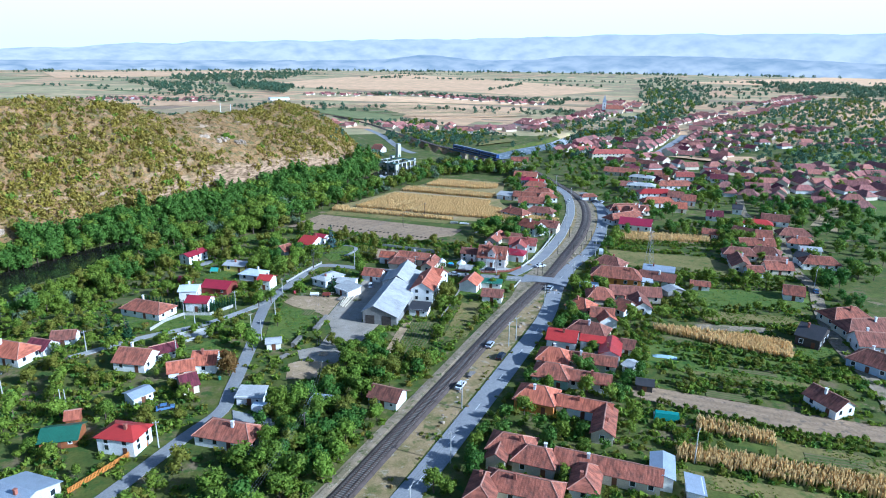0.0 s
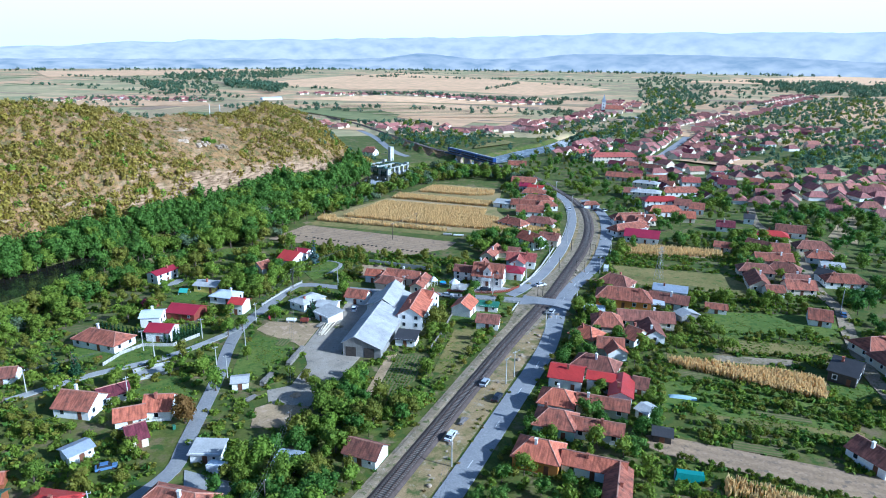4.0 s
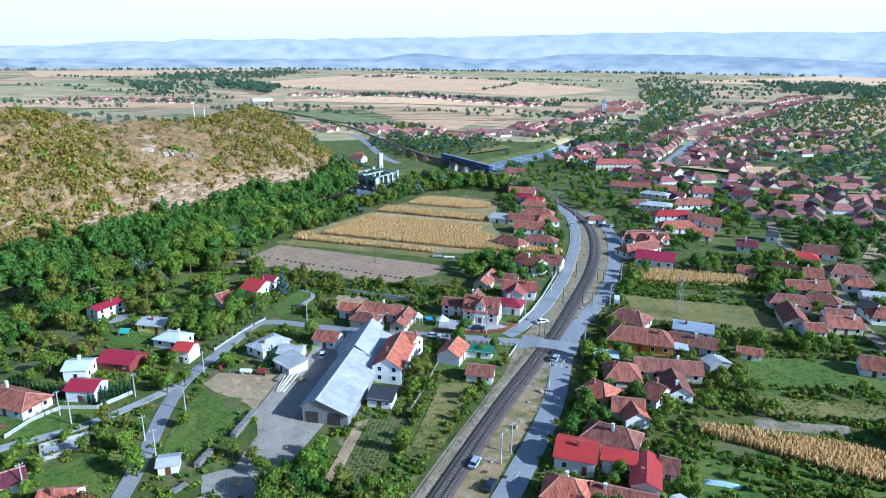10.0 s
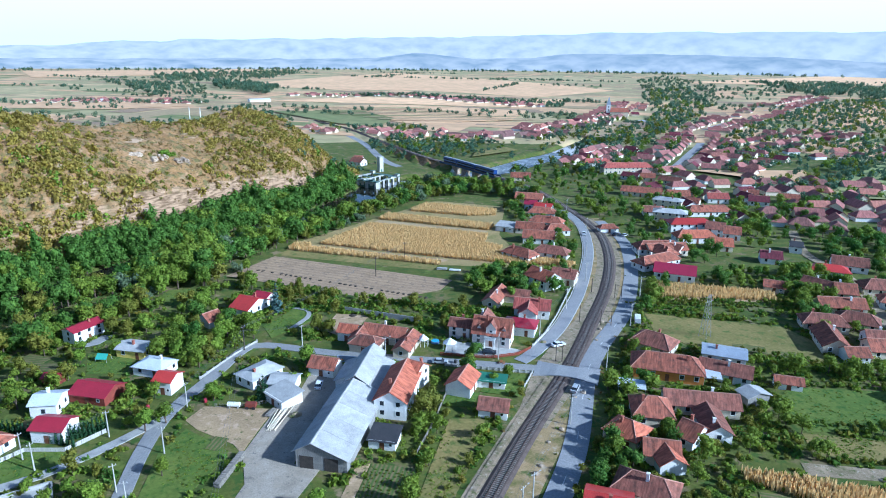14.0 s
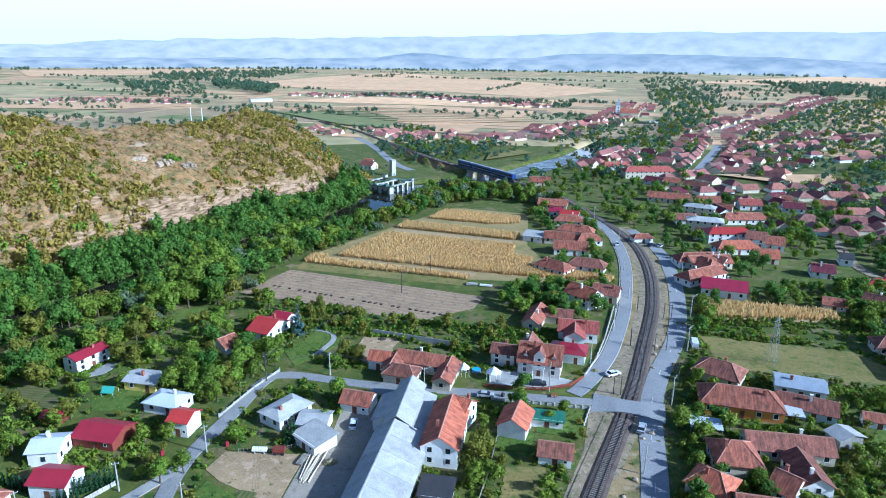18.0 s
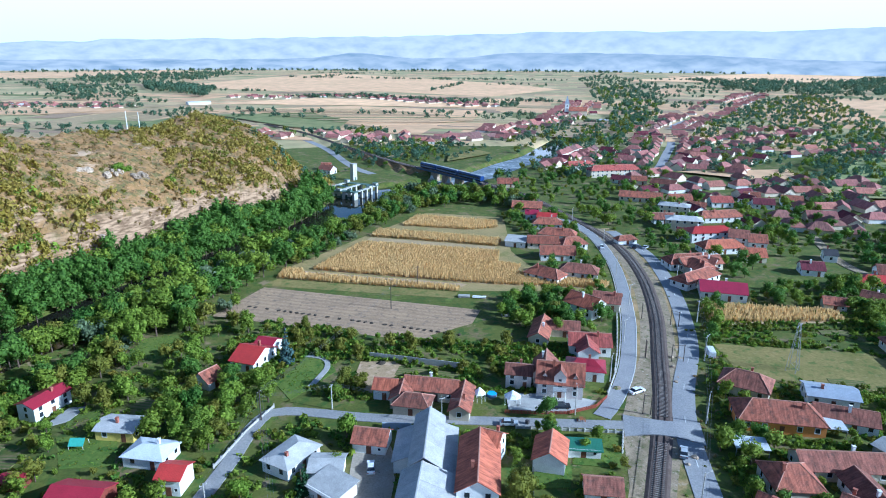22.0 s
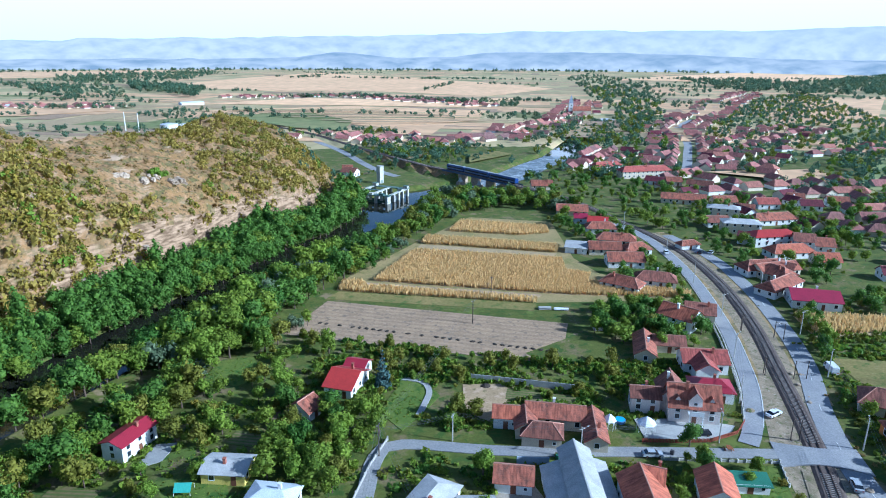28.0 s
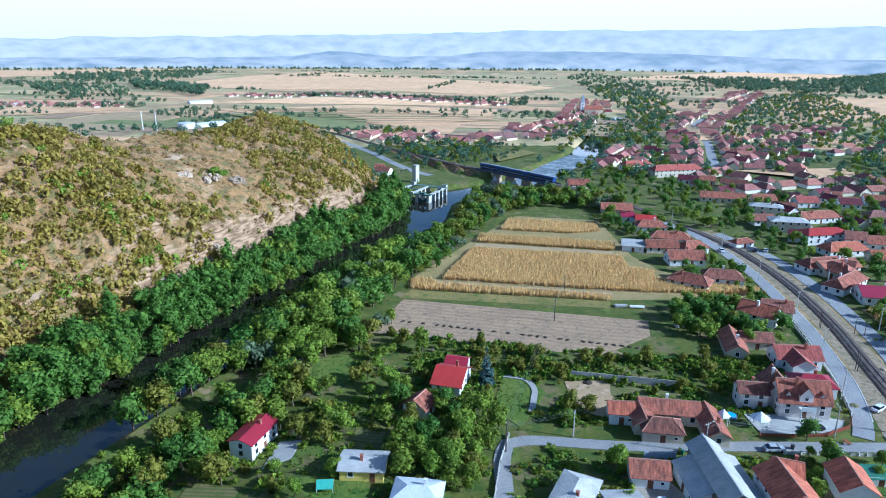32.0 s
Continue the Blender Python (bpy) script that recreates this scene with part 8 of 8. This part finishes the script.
for k in range(3):
    part("gate", Shape().box(-13.4, -11.0 + k * 8, -4.2, -13.0, -4.6 + k * 8, 0.4), TEAL, ob, "dark teal steel sluice gate")
    part("gate_panel", Shape().box(-14.2, -8.9 + k * 8, -1.4, -13.7, -6.7 + k * 8, 3.4), DAMWHITE, ob)
    part("hoist_house", Shape().box(-14.4, -9.4 + k * 8, 4.7, -11.6, -6.2 + k * 8, 6.3, 0.1), DAMWHITE if k % 2 else TEAL, ob)
for x0, x1, y0, y1, mat in ((-15.4, -10.6, -13.4, 13.4, TEAL), (10.6, 15, -13.4, 13.4, TEAL), (-10.6, 10.6, -13.4, -11.0, DAMWHITE), (-10.6, 10.6, 11.0, 13.4, DAMWHITE), (-10.6, 10.6, -1.2, 1.2, DAMWHITE), (-1.0, 1.6, 1.2, 11.0, TEAL)):
    part("walkway", Shape().box(x0, y0, 4.0, x1, y1, 4.7), mat, ob)
for x in (-6, 0, 6, 13):
    for y in (-12.4, 0, 12.4):
        part("pier", Shape().box(x - 0.8, y - 0.8, -4.6, x + 0.8, y + 0.8, 4.0), DAMWHITE, ob)
for x, y, h in ((13, 11.5, 3.2), (13, -11.5, 2.6), (4, -12, 2.0)):
    part("cabin", Shape().box(x - 1.6, y - 1.5, 4.7, x + 1.6, y + 1.5, 4.7 + h), DAMWHITE, ob)
    part("cabin_roof", Shape().box(x - 1.8, y - 1.7, 4.7 + h, x + 1.8, y + 1.7, 4.9 + h), TEAL, ob)
part("ramp", Shape().solid([(-15.4, 13.4, 4.6), (-10.6, 13.4, 4.6), (-6, 26, 0.3), (-12, 27, 0.3)], 0.6), DAMWHITE, ob)
for yy in (-13.3, 13.3):
    part("handrail", Shape().tube((-15, yy, 5.7), (15, yy, 5.7), 0.06, 0.06, 5), TEAL, ob)
    for k in range(11):
        part("rail_post", Shape().tube((-15 + k * 3, yy, 4.7), (-15 + k * 3, yy, 5.7), 0.05, 0.05, 5), TEAL, ob)
for x, y in ((139.8, 562.6), (144.8, 548.0), (151.3, 533.3)):
    cw = empty("cutwater", pose(x, y, -2.4, 0, 0, 25), "tan stone cutwater with a white cap under the bridge", "bridge pier", "cutwaters")
    part("cone", Shape().tube((0, 0, -1.5), (0, 0, 2.2), 4.6, 2.2, 9), ROCK, cw)
    part("cap", Shape().tube((0, 0, 2.2), (0, 0, 4.6), 1.6, 0.5, 8), DAMWHITE, cw)
tree("willow", 96, 482, 1.25)
tree("willow", 101, 489, 1.15)
tree("willow", 92, 474, 1.0)
ob = empty("dam_tower", pose(94.4, 561, 0, 0, 0, 25), "slender white concrete tower beside the dam", "tower")
part("shaft", Shape().box(-1.6, -1.6, -0.3, 1.6, 1.6, 10.5), DAMWHITE, ob)
part("cap", Shape().box(-1.8, -1.8, 10.5, 1.8, 1.8, 10.9), CONCRETE, ob)
part("door", Shape().box(-0.5, -1.65, 0, 0.5, -1.58, 2.1), TEAL, ob)
TRAINBLUE = material("train_blue", (0.015, 0.05, 0.20), (0.012, 0.04, 0.16), 0.8, 5, 0.35, 0, 0.0, spec=0.5)
TRAINGREY = material("train_grey", (0.32, 0.34, 0.37), (0.26, 0.28, 0.30), 0.8, 5, 0.5, 0)
train = empty("train", Matrix.Identity(4), "blue passenger train with locomotive on the river bridge", "train")
line = [p for p in RAIL if 480 < p.y < 620]
pos = [0.0]
for a, b in zip(line[:-1], line[1:]):
    pos.append(pos[-1] + (b - a).length)


def on_line(s):
    for i in range(len(pos) - 1):
        if s <= pos[i + 1]:
            return line[i].lerp(line[i + 1], (s - pos[i]) / (pos[i + 1] - pos[i]))
    return line[-1]


at = 22.0
for kind, length in (("coach", 24.0), ("coach", 24.0), ("locomotive", 17.0)):
    a, b = on_line(at), on_line(at + length)
    mid = (a + b) / 2
    m = Matrix.Translation((mid.x, mid.y, rail_height(mid.y) + 0.6)) @ Matrix.Rotation(math.atan2(b.y - a.y, b.x - a.x), 4, "Z")
    h = length / 2 - 0.3
    s = Shape()
    prof = [(-1.4, 0.9), (-1.4, 3.1), (-1.0, 3.75), (1.0, 3.75), (1.4, 3.1), (1.4, 0.9)]
    for x in (-h, h):
        s.v += [(x, q[0], q[1]) for q in prof]
    s.f += [tuple(range(5, -1, -1)), tuple(range(6, 12))] + [(i, (i + 1) % 6, 6 + (i + 1) % 6, 6 + i) for i in range(6)]
    o = part(kind, s, TRAINBLUE, train, f"dark blue {kind}")
    o.matrix_local = m
    part("vehicle_roof", Shape().box(-h, -1.02, 3.74, h, 1.02, 3.95, 0.12), TRAINGREY, o)
    part("underframe", Shape().box(-h + 0.5, -1.2, 0.35, h - 0.5, 1.2, 0.9), TYRE, o)
    for sy in (-1.42, 1.36):
        part("window_band", Shape().box(-h + 1.2, sy, 2.0, h - 1.2, sy + 0.06, 2.8), GLASS, o)
        part("stripe", Shape().box(-h, sy - 0.005, 1.5, h, sy + 0.065, 1.66), TRAINGREY, o)
    at += length + 0.6

# ---- church ----
ob = empty("church", pose(494, 917, 0, 0, 0, -25), "white village church with grey pointed tower", "church")
BUILT.append((494, 917, -25, 34, 14))
part("nave", wall_shape(24, 10, 7, 5, "gable"), WALL["cream"], ob)
part("nave_roof", roof_shape(24, 10, 7, 5, "gable"), ROOF["tile"], ob)
part("tower", Shape().box(-17, -2.6, 0, -11.8, 2.6, 16), WALL["white"], ob)
sp = Shape()
for k in range(4):
    c4 = [(-17.3, -2.9), (-11.5, -2.9), (-11.5, 2.9), (-17.3, 2.9)]
    sp.face((*c4[k], 16), (*c4[(k + 1) % 4], 16), (-14.4, 0, 27))
part("spire", sp, ROOF["blue"], ob)
for k, zz in enumerate((8, 12)):
    part("window", Shape().box(-15, -2.66, zz, -13.8, -2.55, zz + 2), GLASS, ob)

# ---- single trees that stand out ----
tree("bluespruce", 12.7, 307.1, 1.15)
tree("olive", 43.5, 230.5, 1.05)
tree("olive", 46.0, 233.5, 0.85)
tree("olive", 24.0, 287.0, 0.8)
tree("olive", 27.5, 284.4, 0.7)
tree("oak", 21.0, 283.4, 0.6)
tree("oak", 88.0, 318.0, 0.9)
tree("dark", 93.5, 316.5, 0.95)
tree("dark", 84.0, 315.0, 0.75)
tree("olive", 97.0, 308.0, 0.8)
tree("bright", 92.0, 297.0, 0.75)
tree("spruce", 6.9, 249.4, 0.75)
tree("bright", 19.0, 264.0, 0.95)
tree("bright", 14.5, 254.9, 0.5)
tree("dark", 64.8, 256.9, 0.75)
tree("bright", 65.2, 241.9, 0.5)
tree("oak", 70.5, 244.2, 0.55)
tree("dark", 60.5, 247.5, 0.7)
tree("oak", 92.9, 231.8, 0.8)
tree("bright", -10.8, 313.8, 0.95)
tree("oak", 4.7, 330.5, 1.0)
tree("spruce", -62.1, 226.6, 0.85)
tree("spruce", -56.7, 224.2, 0.9)
tree("bright", -24, 216, 0.8)
tree("brown", -26.5, 192.5, 0.95)
for k in range(20):
    u = k / 19
    tree("thuja", -57 + u * 24.4, 254.4 - u * 16.2, 0.95, k, "thuja row")
for k in range(9):
    u = k / 8
    tree("thuja", -33.8 + u * 6.8, 241.9 + u * 1.8, 1.05, k, "thuja row")
for kind, x, y, h in (("bright", -18.7, 241.2, 0.85), ("bright", -4.5, 251.6, 0.7), ("spruce", 7.5, 249.8, 0.75), ("oak", -49.4, 259.1, 0.8), ("olive", -62, 310.8, 1.1), ("oak", -55, 303.5, 0.9), ("bright", -42.7, 292.1, 0.5), ("oak", -14.5, 243.5, 0.75), ("bright", -20.5, 206.5, 0.9), ("oak", -13, 222.8, 0.6), ("olive", 2.0, 205.5, 0.55), ("oak", -2.0, 209.0, 0.55), ("oak", 4.0, 200.5, 0.6)):
    tree(kind, x, y, h)

# stored things at the yard's edge
ob = empty("water_tank", pose(0.4, 246.8, 0, 0, 0, -18), "white horizontal tank on legs in the yard", "tank")
part("shell", Shape().tube((-1.5, 0, 1.0), (1.5, 0, 1.0), 0.6, 0.6, 14), FRAME, ob)
for x in (-1.0, 1.0):
    part("leg", Shape().box(x - 0.1, -0.5, 0, x + 0.1, 0.5, 0.5), CONCRETE, ob)
ob = empty("trailer", pose(4.4, 245.6, 0, 0, 0, -18), "rusty red farm trailer in the yard", "trailer")
part("body", Shape().box(-1.3, -0.8, 0.6, 1.3, 0.8, 1.5, 0.05), WALL["redd"], ob)
for x in (-0.8, 0.8):
    for y in (-0.85, 0.75):
        part("wheel", Shape().tube((x, y, 0.42), (x, y + 0.12, 0.42), 0.42, 0.42, 12), TYRE, ob)
ob = empty("shed", pose(-44.6, 271.5, 0, 0, 0, -20), "small dark red garden shed", "shed")
part("wall", wall_shape(4.2, 3.4, 2.2, 0.8, "gable"), WALL["redd"], ob)
part("roof", roof_shape(4.2, 3.4, 2.2, 0.8, "gable", 0.3), ROOF["redd"], ob)

# ---- hedges and crop rows ----
hr = random.Random(21)


def hedge(grove, a, b, step, size, kinds):
    d = math.hypot(b[0] - a[0], b[1] - a[1])
    for i in range(int(d / step)):
        t = i * step / d
        grove_tree(grove, hr.choice(kinds), a[0] + (b[0] - a[0]) * t + hr.gauss(0, .25), a[1] + (b[1] - a[1]) * t + hr.gauss(0, .25), size * hr.uniform(0.75, 1.2), i)


ROWS = "garden hedges and crop rows"
for a, b, size in (((88.2, 162.6), (130, 138.6), 0.5), ((84.2, 160.5), (125, 133.6), 0.45), ((76.2, 151.4), (116, 119.6), 0.42), ((95.8, 131.9), (113, 118.4), 0.4), ((96.1, 175.2), (135.5, 148.5), 0.55), ((97, 171), (128, 150.5), 0.45), ((98.6, 180.7), (126.1, 161.8), 0.5), ((70, 141), (80, 134.5), 0.4), ((78, 144), (92, 133.4), 0.4), ((68, 129), (99.6, 108.2), 0.4), ((86, 126.5), (104, 113), 0.35)):
    hedge(ROWS, a, b, 1.15, size, ["bush", "bush", "fruit"])
for a, b in (((131, 204), (160, 194.5)), ((121, 192.5), (149, 182)), ((140, 222), (170, 211)), ((131, 250), (160, 229.5)), ((130, 285), (178, 268)), ((141, 284), (184, 270)), ((133, 276), (168, 255))):
    hedge(ROWS, a, b, 1.4, 0.42, ["bush", "fruit"])
VEG = "rows of green vegetables"
for k in range(9):
    u = k / 8
    hedge(VEG, (18.6 + u * 4.2, 193.6 - u * 1.8), (29.2 + u * 8.2, 215.6 - u * 3.6), 1.1, 0.18, ["bush"])
for i in range(1, len(ROAD_EAST) - 2):
    p, q = ROAD_EAST[i], sides(ROAD_EAST)[i]
    if p.y < 262:
        for k in range(2):
            w = p - q * hr.uniform(5.2, 7.6)
            if free(w.x, w.y, 0.3) or hr.random() < 0.6:
                grove_tree("roadside shrubs", hr.choice(["bush", "fruit", "bush", "bush"]), w.x, w.y, hr.uniform(0.4, 0.65), k)
for i in range(2, len(RAIL) - 2, 1):
    p = RAIL[i]
    if 120 < p.y < 236:
        q = sides(RAIL)[i]
        if hr.random() < 0.75:
            w = p + q * hr.uniform(6.5, 9.0)
            grove_tree("roadside shrubs", hr.choice(["bush", "bush", "fruit", "goldbush"]), w.x, w.y, hr.uniform(0.35, 0.75), i)

for name in list(GROVES):
    build_grove(name, GROVES[name])


# ---- low growth ----
def low_growth(name, mats, pts, count, sizes, seed, label, avoid=(), margin=0.2):
    """Weeds, vegetables and low plants as small leafy clumps."""
    rnd = random.Random(seed)
    protos = [crown_data([(0, 0, 0.3, 0.55, 0.7), (0.5, 0.2, 0.2, 0.4, 0.7)], 20, 0.37, seed + k, False, 0.5, 1, True) for k in range(4)]
    xs, ys = [p[0] for p in pts], [p[1] for p in pts]
    g, done, tries = Planting(), 0, 0
    while done < count and tries < count * 8:
        tries += 1
        x, y = rnd.uniform(min(xs), max(xs)), rnd.uniform(min(ys), max(ys))
        if not inside(x, y, pts) or any(inside(x, y, a) for a in avoid) or not free(x, y, margin) or patchy(x, y, 0.09, seed) < rnd.random() * 0.8:
            continue
        s = rnd.uniform(*sizes)
        g.add(protos[rnd.randrange(4)], rnd.choice(mats), x, y, land(x, y) + 0.02, rnd.uniform(0, 6.28), s, s)
        done += 1
    g.build(name, label, "plants")


YARD = [(-8.3, 243.5), (8.1, 247), (27, 262), (20, 243), (14, 219), (20, 214), (10, 203), (2, 196), (-2, 204), (3, 222), (-8.2, 237)]
MIX = [LEAF["green"], LEAF["bright"], LEAF["olive"], LEAF["green"], LEAF["deep"]]
low_growth("low_growth_west", MIX, [(-110, 110), (-45, 100), (0, 140), (60, 222), (60, 250), (10, 285), (0, 340), (-60, 325), (-100, 280)], 4600, (0.6, 1.6), 31, "weeds and vegetables in the gardens", (YARD,))
low_growth("low_growth_middle", MIX, [(0, 345), (60, 303), (90, 290), (84, 262), (20, 282), (5, 300)], 1500, (0.6, 1.6), 32, "garden plants behind the street")
low_growth("low_growth_east", MIX, [(20, 110), (70, 100), (150, 130), (190, 215), (210, 270), (150, 300), (118, 262), (60, 190)], 3800, (0.5, 1.5), 33, "garden plants and weeds in the strips", ([(75.5, 161), (121, 127), (117, 123), (74, 152)], [(131, 275), (168, 254), (169, 239), (160, 229), (130, 250)]))
GRASS = [LEAF["bright"], LEAF["green"], LEAF["olive"]]
for k, q in enumerate(OPEN):
    xs, ys = [a[0] for a in q], [a[1] for a in q]
    wide = (max(xs) - min(xs)) * (max(ys) - min(ys))
    if k not in GRASSY:
        continue
    low_growth("grass_tufts", GRASS, q, int(min(320, wide * 0.7)), (0.16, 0.4), 50 + k, "rough tufts of grass on the lawn", (), 0.05)
low_growth("low_growth_rail", [LEAF["olive"], LEAF["tan"], LEAF["green"]], [(-10, 118), (10, 128), (95, 228), (125, 275), (150, 312), (140, 316), (100, 262), (60, 222)], 1100, (0.3, 0.8), 34, "dry weeds along the track")

# dark heaps in a line on the ploughed field
DUNG = material("dark_manure", (0.045, 0.035, 0.028), (0.07, 0.055, 0.04), 1, 6, 1.0, 0.5)
rr = random.Random(8)
for i in range(34):
    t = i / 33
    x, y = 7.2 + (63.7 - 7.2) * t, 352.2 + (307 - 352.2) * t
    if rr.random() < 0.2:
        continue
    bm = bmesh.new()
    bmesh.ops.create_icosphere(bm, subdivisions=2, radius=1)
    for v in bm.verts:
        v.co *= 1 + 0.3 * noise.noise(v.co * 2 + Vector((i, 0, 0)))
        v.co.z *= 0.35
    me = bpy.data.meshes.new("heap")
    bm.to_mesh(me)
    bm.free()
    me.materials.append(DUNG)
    ob = tagged(new("manure_heap", me), "low dark manure heap on the ploughed field", "heap", "heaps on the field")
    ob.matrix_world = pose(x, y, 0.12, 0, 0, i * 40) @ Matrix.Diagonal((0.8, 0.5, 0.8, 1))

# ---- small things in yards and by the track ----
def boulder(x, y, r, seed):
    bm = bmesh.new()
    bmesh.ops.create_icosphere(bm, subdivisions=2, radius=r)
    for v in bm.verts:
        v.co *= 1 + 0.3 * noise.noise(v.co * (1.6 / r) + Vector((seed, 0, 0)))
        v.co.z *= 0.65
    me = bpy.data.meshes.new("boulder")
    bm.to_mesh(me)
    bm.free()
    me.materials.append(ROCK)
    ob = tagged(new("boulder", me), "pale stone lying beside the railway", "stone", "stones by the track")
    ob.matrix_world = pose(x, y, land(x, y) + r * 0.3, 0, 0, seed * 37)


bo = random.Random(3)
for k in range(26):
    i = bo.randrange(10, 90)
    p, q = RAIL[i], sides(RAIL)[i]
    w = p - q * bo.uniform(3.2, 7.5)
    if 120 < w.y < 330:
        boulder(w.x, w.y, bo.uniform(0.25, 0.75), k)


def bench(x, y, rot, label):
    ob = empty("garden_table", pose(x, y, land(x, y), 0, 0, rot), label, "table")
    part("tabletop", Shape().box(-0.8, -0.45, 0.70, 0.8, 0.45, 0.76), WALL["timber"], ob)
    for sx in (-0.65, 0.65):
        for sy in (-0.35, 0.3):
            part("leg", Shape().box(sx - 0.04, sy - 0.04, 0, sx + 0.04, sy + 0.04, 0.70), WALL["timber"], ob)
    for sy in (-0.95, 0.7):
        part("seat", Shape().box(-0.8, sy, 0.42, 0.8, sy + 0.28, 0.46), WALL["timber"], ob)


def sheet_pile(x, y, rot, L, W, n, mat, label):
    """Boards, frames or sheets stacked on two bearers."""
    ob = empty("sheet_pile", pose(x, y, land(x, y) + 0.1, 0, 0, rot), label, "pile", "piles in the gardens")
    rnd = random.Random(int(x * 7 + y))
    for sx in (-L * 0.3, L * 0.3):
        part("bearer", Shape().box(sx - 0.08, -W / 2, 0, sx + 0.08, W / 2, 0.16), OLDWOOD, ob)
    for k in range(n):
        o = part("sheet", Shape().box(-L / 2, -W / 2, 0, L / 2, W / 2, 0.1), mat, ob)
        o.matrix_local = pose(rnd.gauss(0, 0.15), rnd.gauss(0, 0.12), 0.16 + k * 0.12, 0, 0, rnd.gauss(0, 5))


for x, y, rot, L, W, n, mat, words in ((77.5, 335.6, -30, 4.0, 1.4, 5, KERB, "pile of pale concrete posts at the field's edge"), (82.0, 333.0, -30, 4.6, 1.2, 4, FRAME, "pile of white boards at the field's edge"), (83.5, 315.2, -20, 2.6, 1.8, 5, CONCRETE, "pile of grey sheets beside the ploughed field"), (86.0, 317.0, 30, 2.2, 1.2, 3, FRAME, "small pile of white boards beside the trees"), (9.0, 241.5, 55, 3.2, 1.2, 4, OLDWOOD, "stack of grey boards in the yard"), (-12.0, 200.0, 40, 3.0, 1.3, 4, OLDWOOD, "stack of old boards below the lane"), (118.0, 231.5, -30, 2.4, 1.6, 4, TARP, "stack of sheets under pale blue film"), (36.0, 176.5, 50, 3.0, 1.0, 4, SLEEPER, "stack of old sleepers beside the track")):
    sheet_pile(x, y, rot, L, W, n, mat, words)
bench(-36, 283, 20, "brown timber garden table with two benches")
bench(71.5, 252.6, 60, "brown timber table in the paved courtyard")
bench(-53, 233.5, 35, "brown timber garden table on the lawn")


def heap(x, y, r, mat, label):
    ob = empty("heap", pose(x, y, land(x, y)), label, "heap")
    bm = bmesh.new()
    bmesh.ops.create_icosphere(bm, subdivisions=3, radius=1.0)
    for v in bm.verts:
        v.co *= 1 + 0.25 * noise.noise(v.co * 2.5 + Vector((x, y, 0)))
        v.co.x, v.co.y, v.co.z = v.co.x * r, v.co.y * r * 0.8, max(-0.1, v.co.z) * r * 0.5
    me = bpy.data.meshes.new("heap")
    bm.to_mesh(me)
    bm.free()
    me.materials.append(mat)
    part("mound", me, mat, ob)


heap(14.5, 239.5, 1.6, GRAVEL, "heap of sandy gravel beside the hall")
heap(-1.0, 199.0, 1.4, DRYEARTH, "heap of bare earth below the yard")
heap(88.5, 262.5, 1.2, GRAVEL, "small heap of ballast beside the track")
heap(36.5, 297.0, 1.3, DUNG, "dark heap of manure in the garden")


def bin_box(x, y, mat, label):
    ob = empty("bin", pose(x, y, land(x, y) + 0.06, 0, 0, 25), label, "bin")
    part("body", Shape().box(-0.3, -0.35, 0.0, 0.3, 0.35, 0.95, -0.03), mat, ob)
    part("lid", Shape().box(-0.34, -0.39, 0.95, 0.34, 0.39, 1.03, 0.03), mat, ob)


for x, y, c in ((59.2, 255.9, "dark"), (36.2, 263.8, "green"), (-6.4, 251.3, "redd"), (-19.5, 251.5, "redd"), (-28.8, 190.5, "green")):
    bin_box(x, y, ROOF[c], {"dark": "black", "green": "green", "redd": "dark red"}[c] + " plastic rubbish bin by the street")
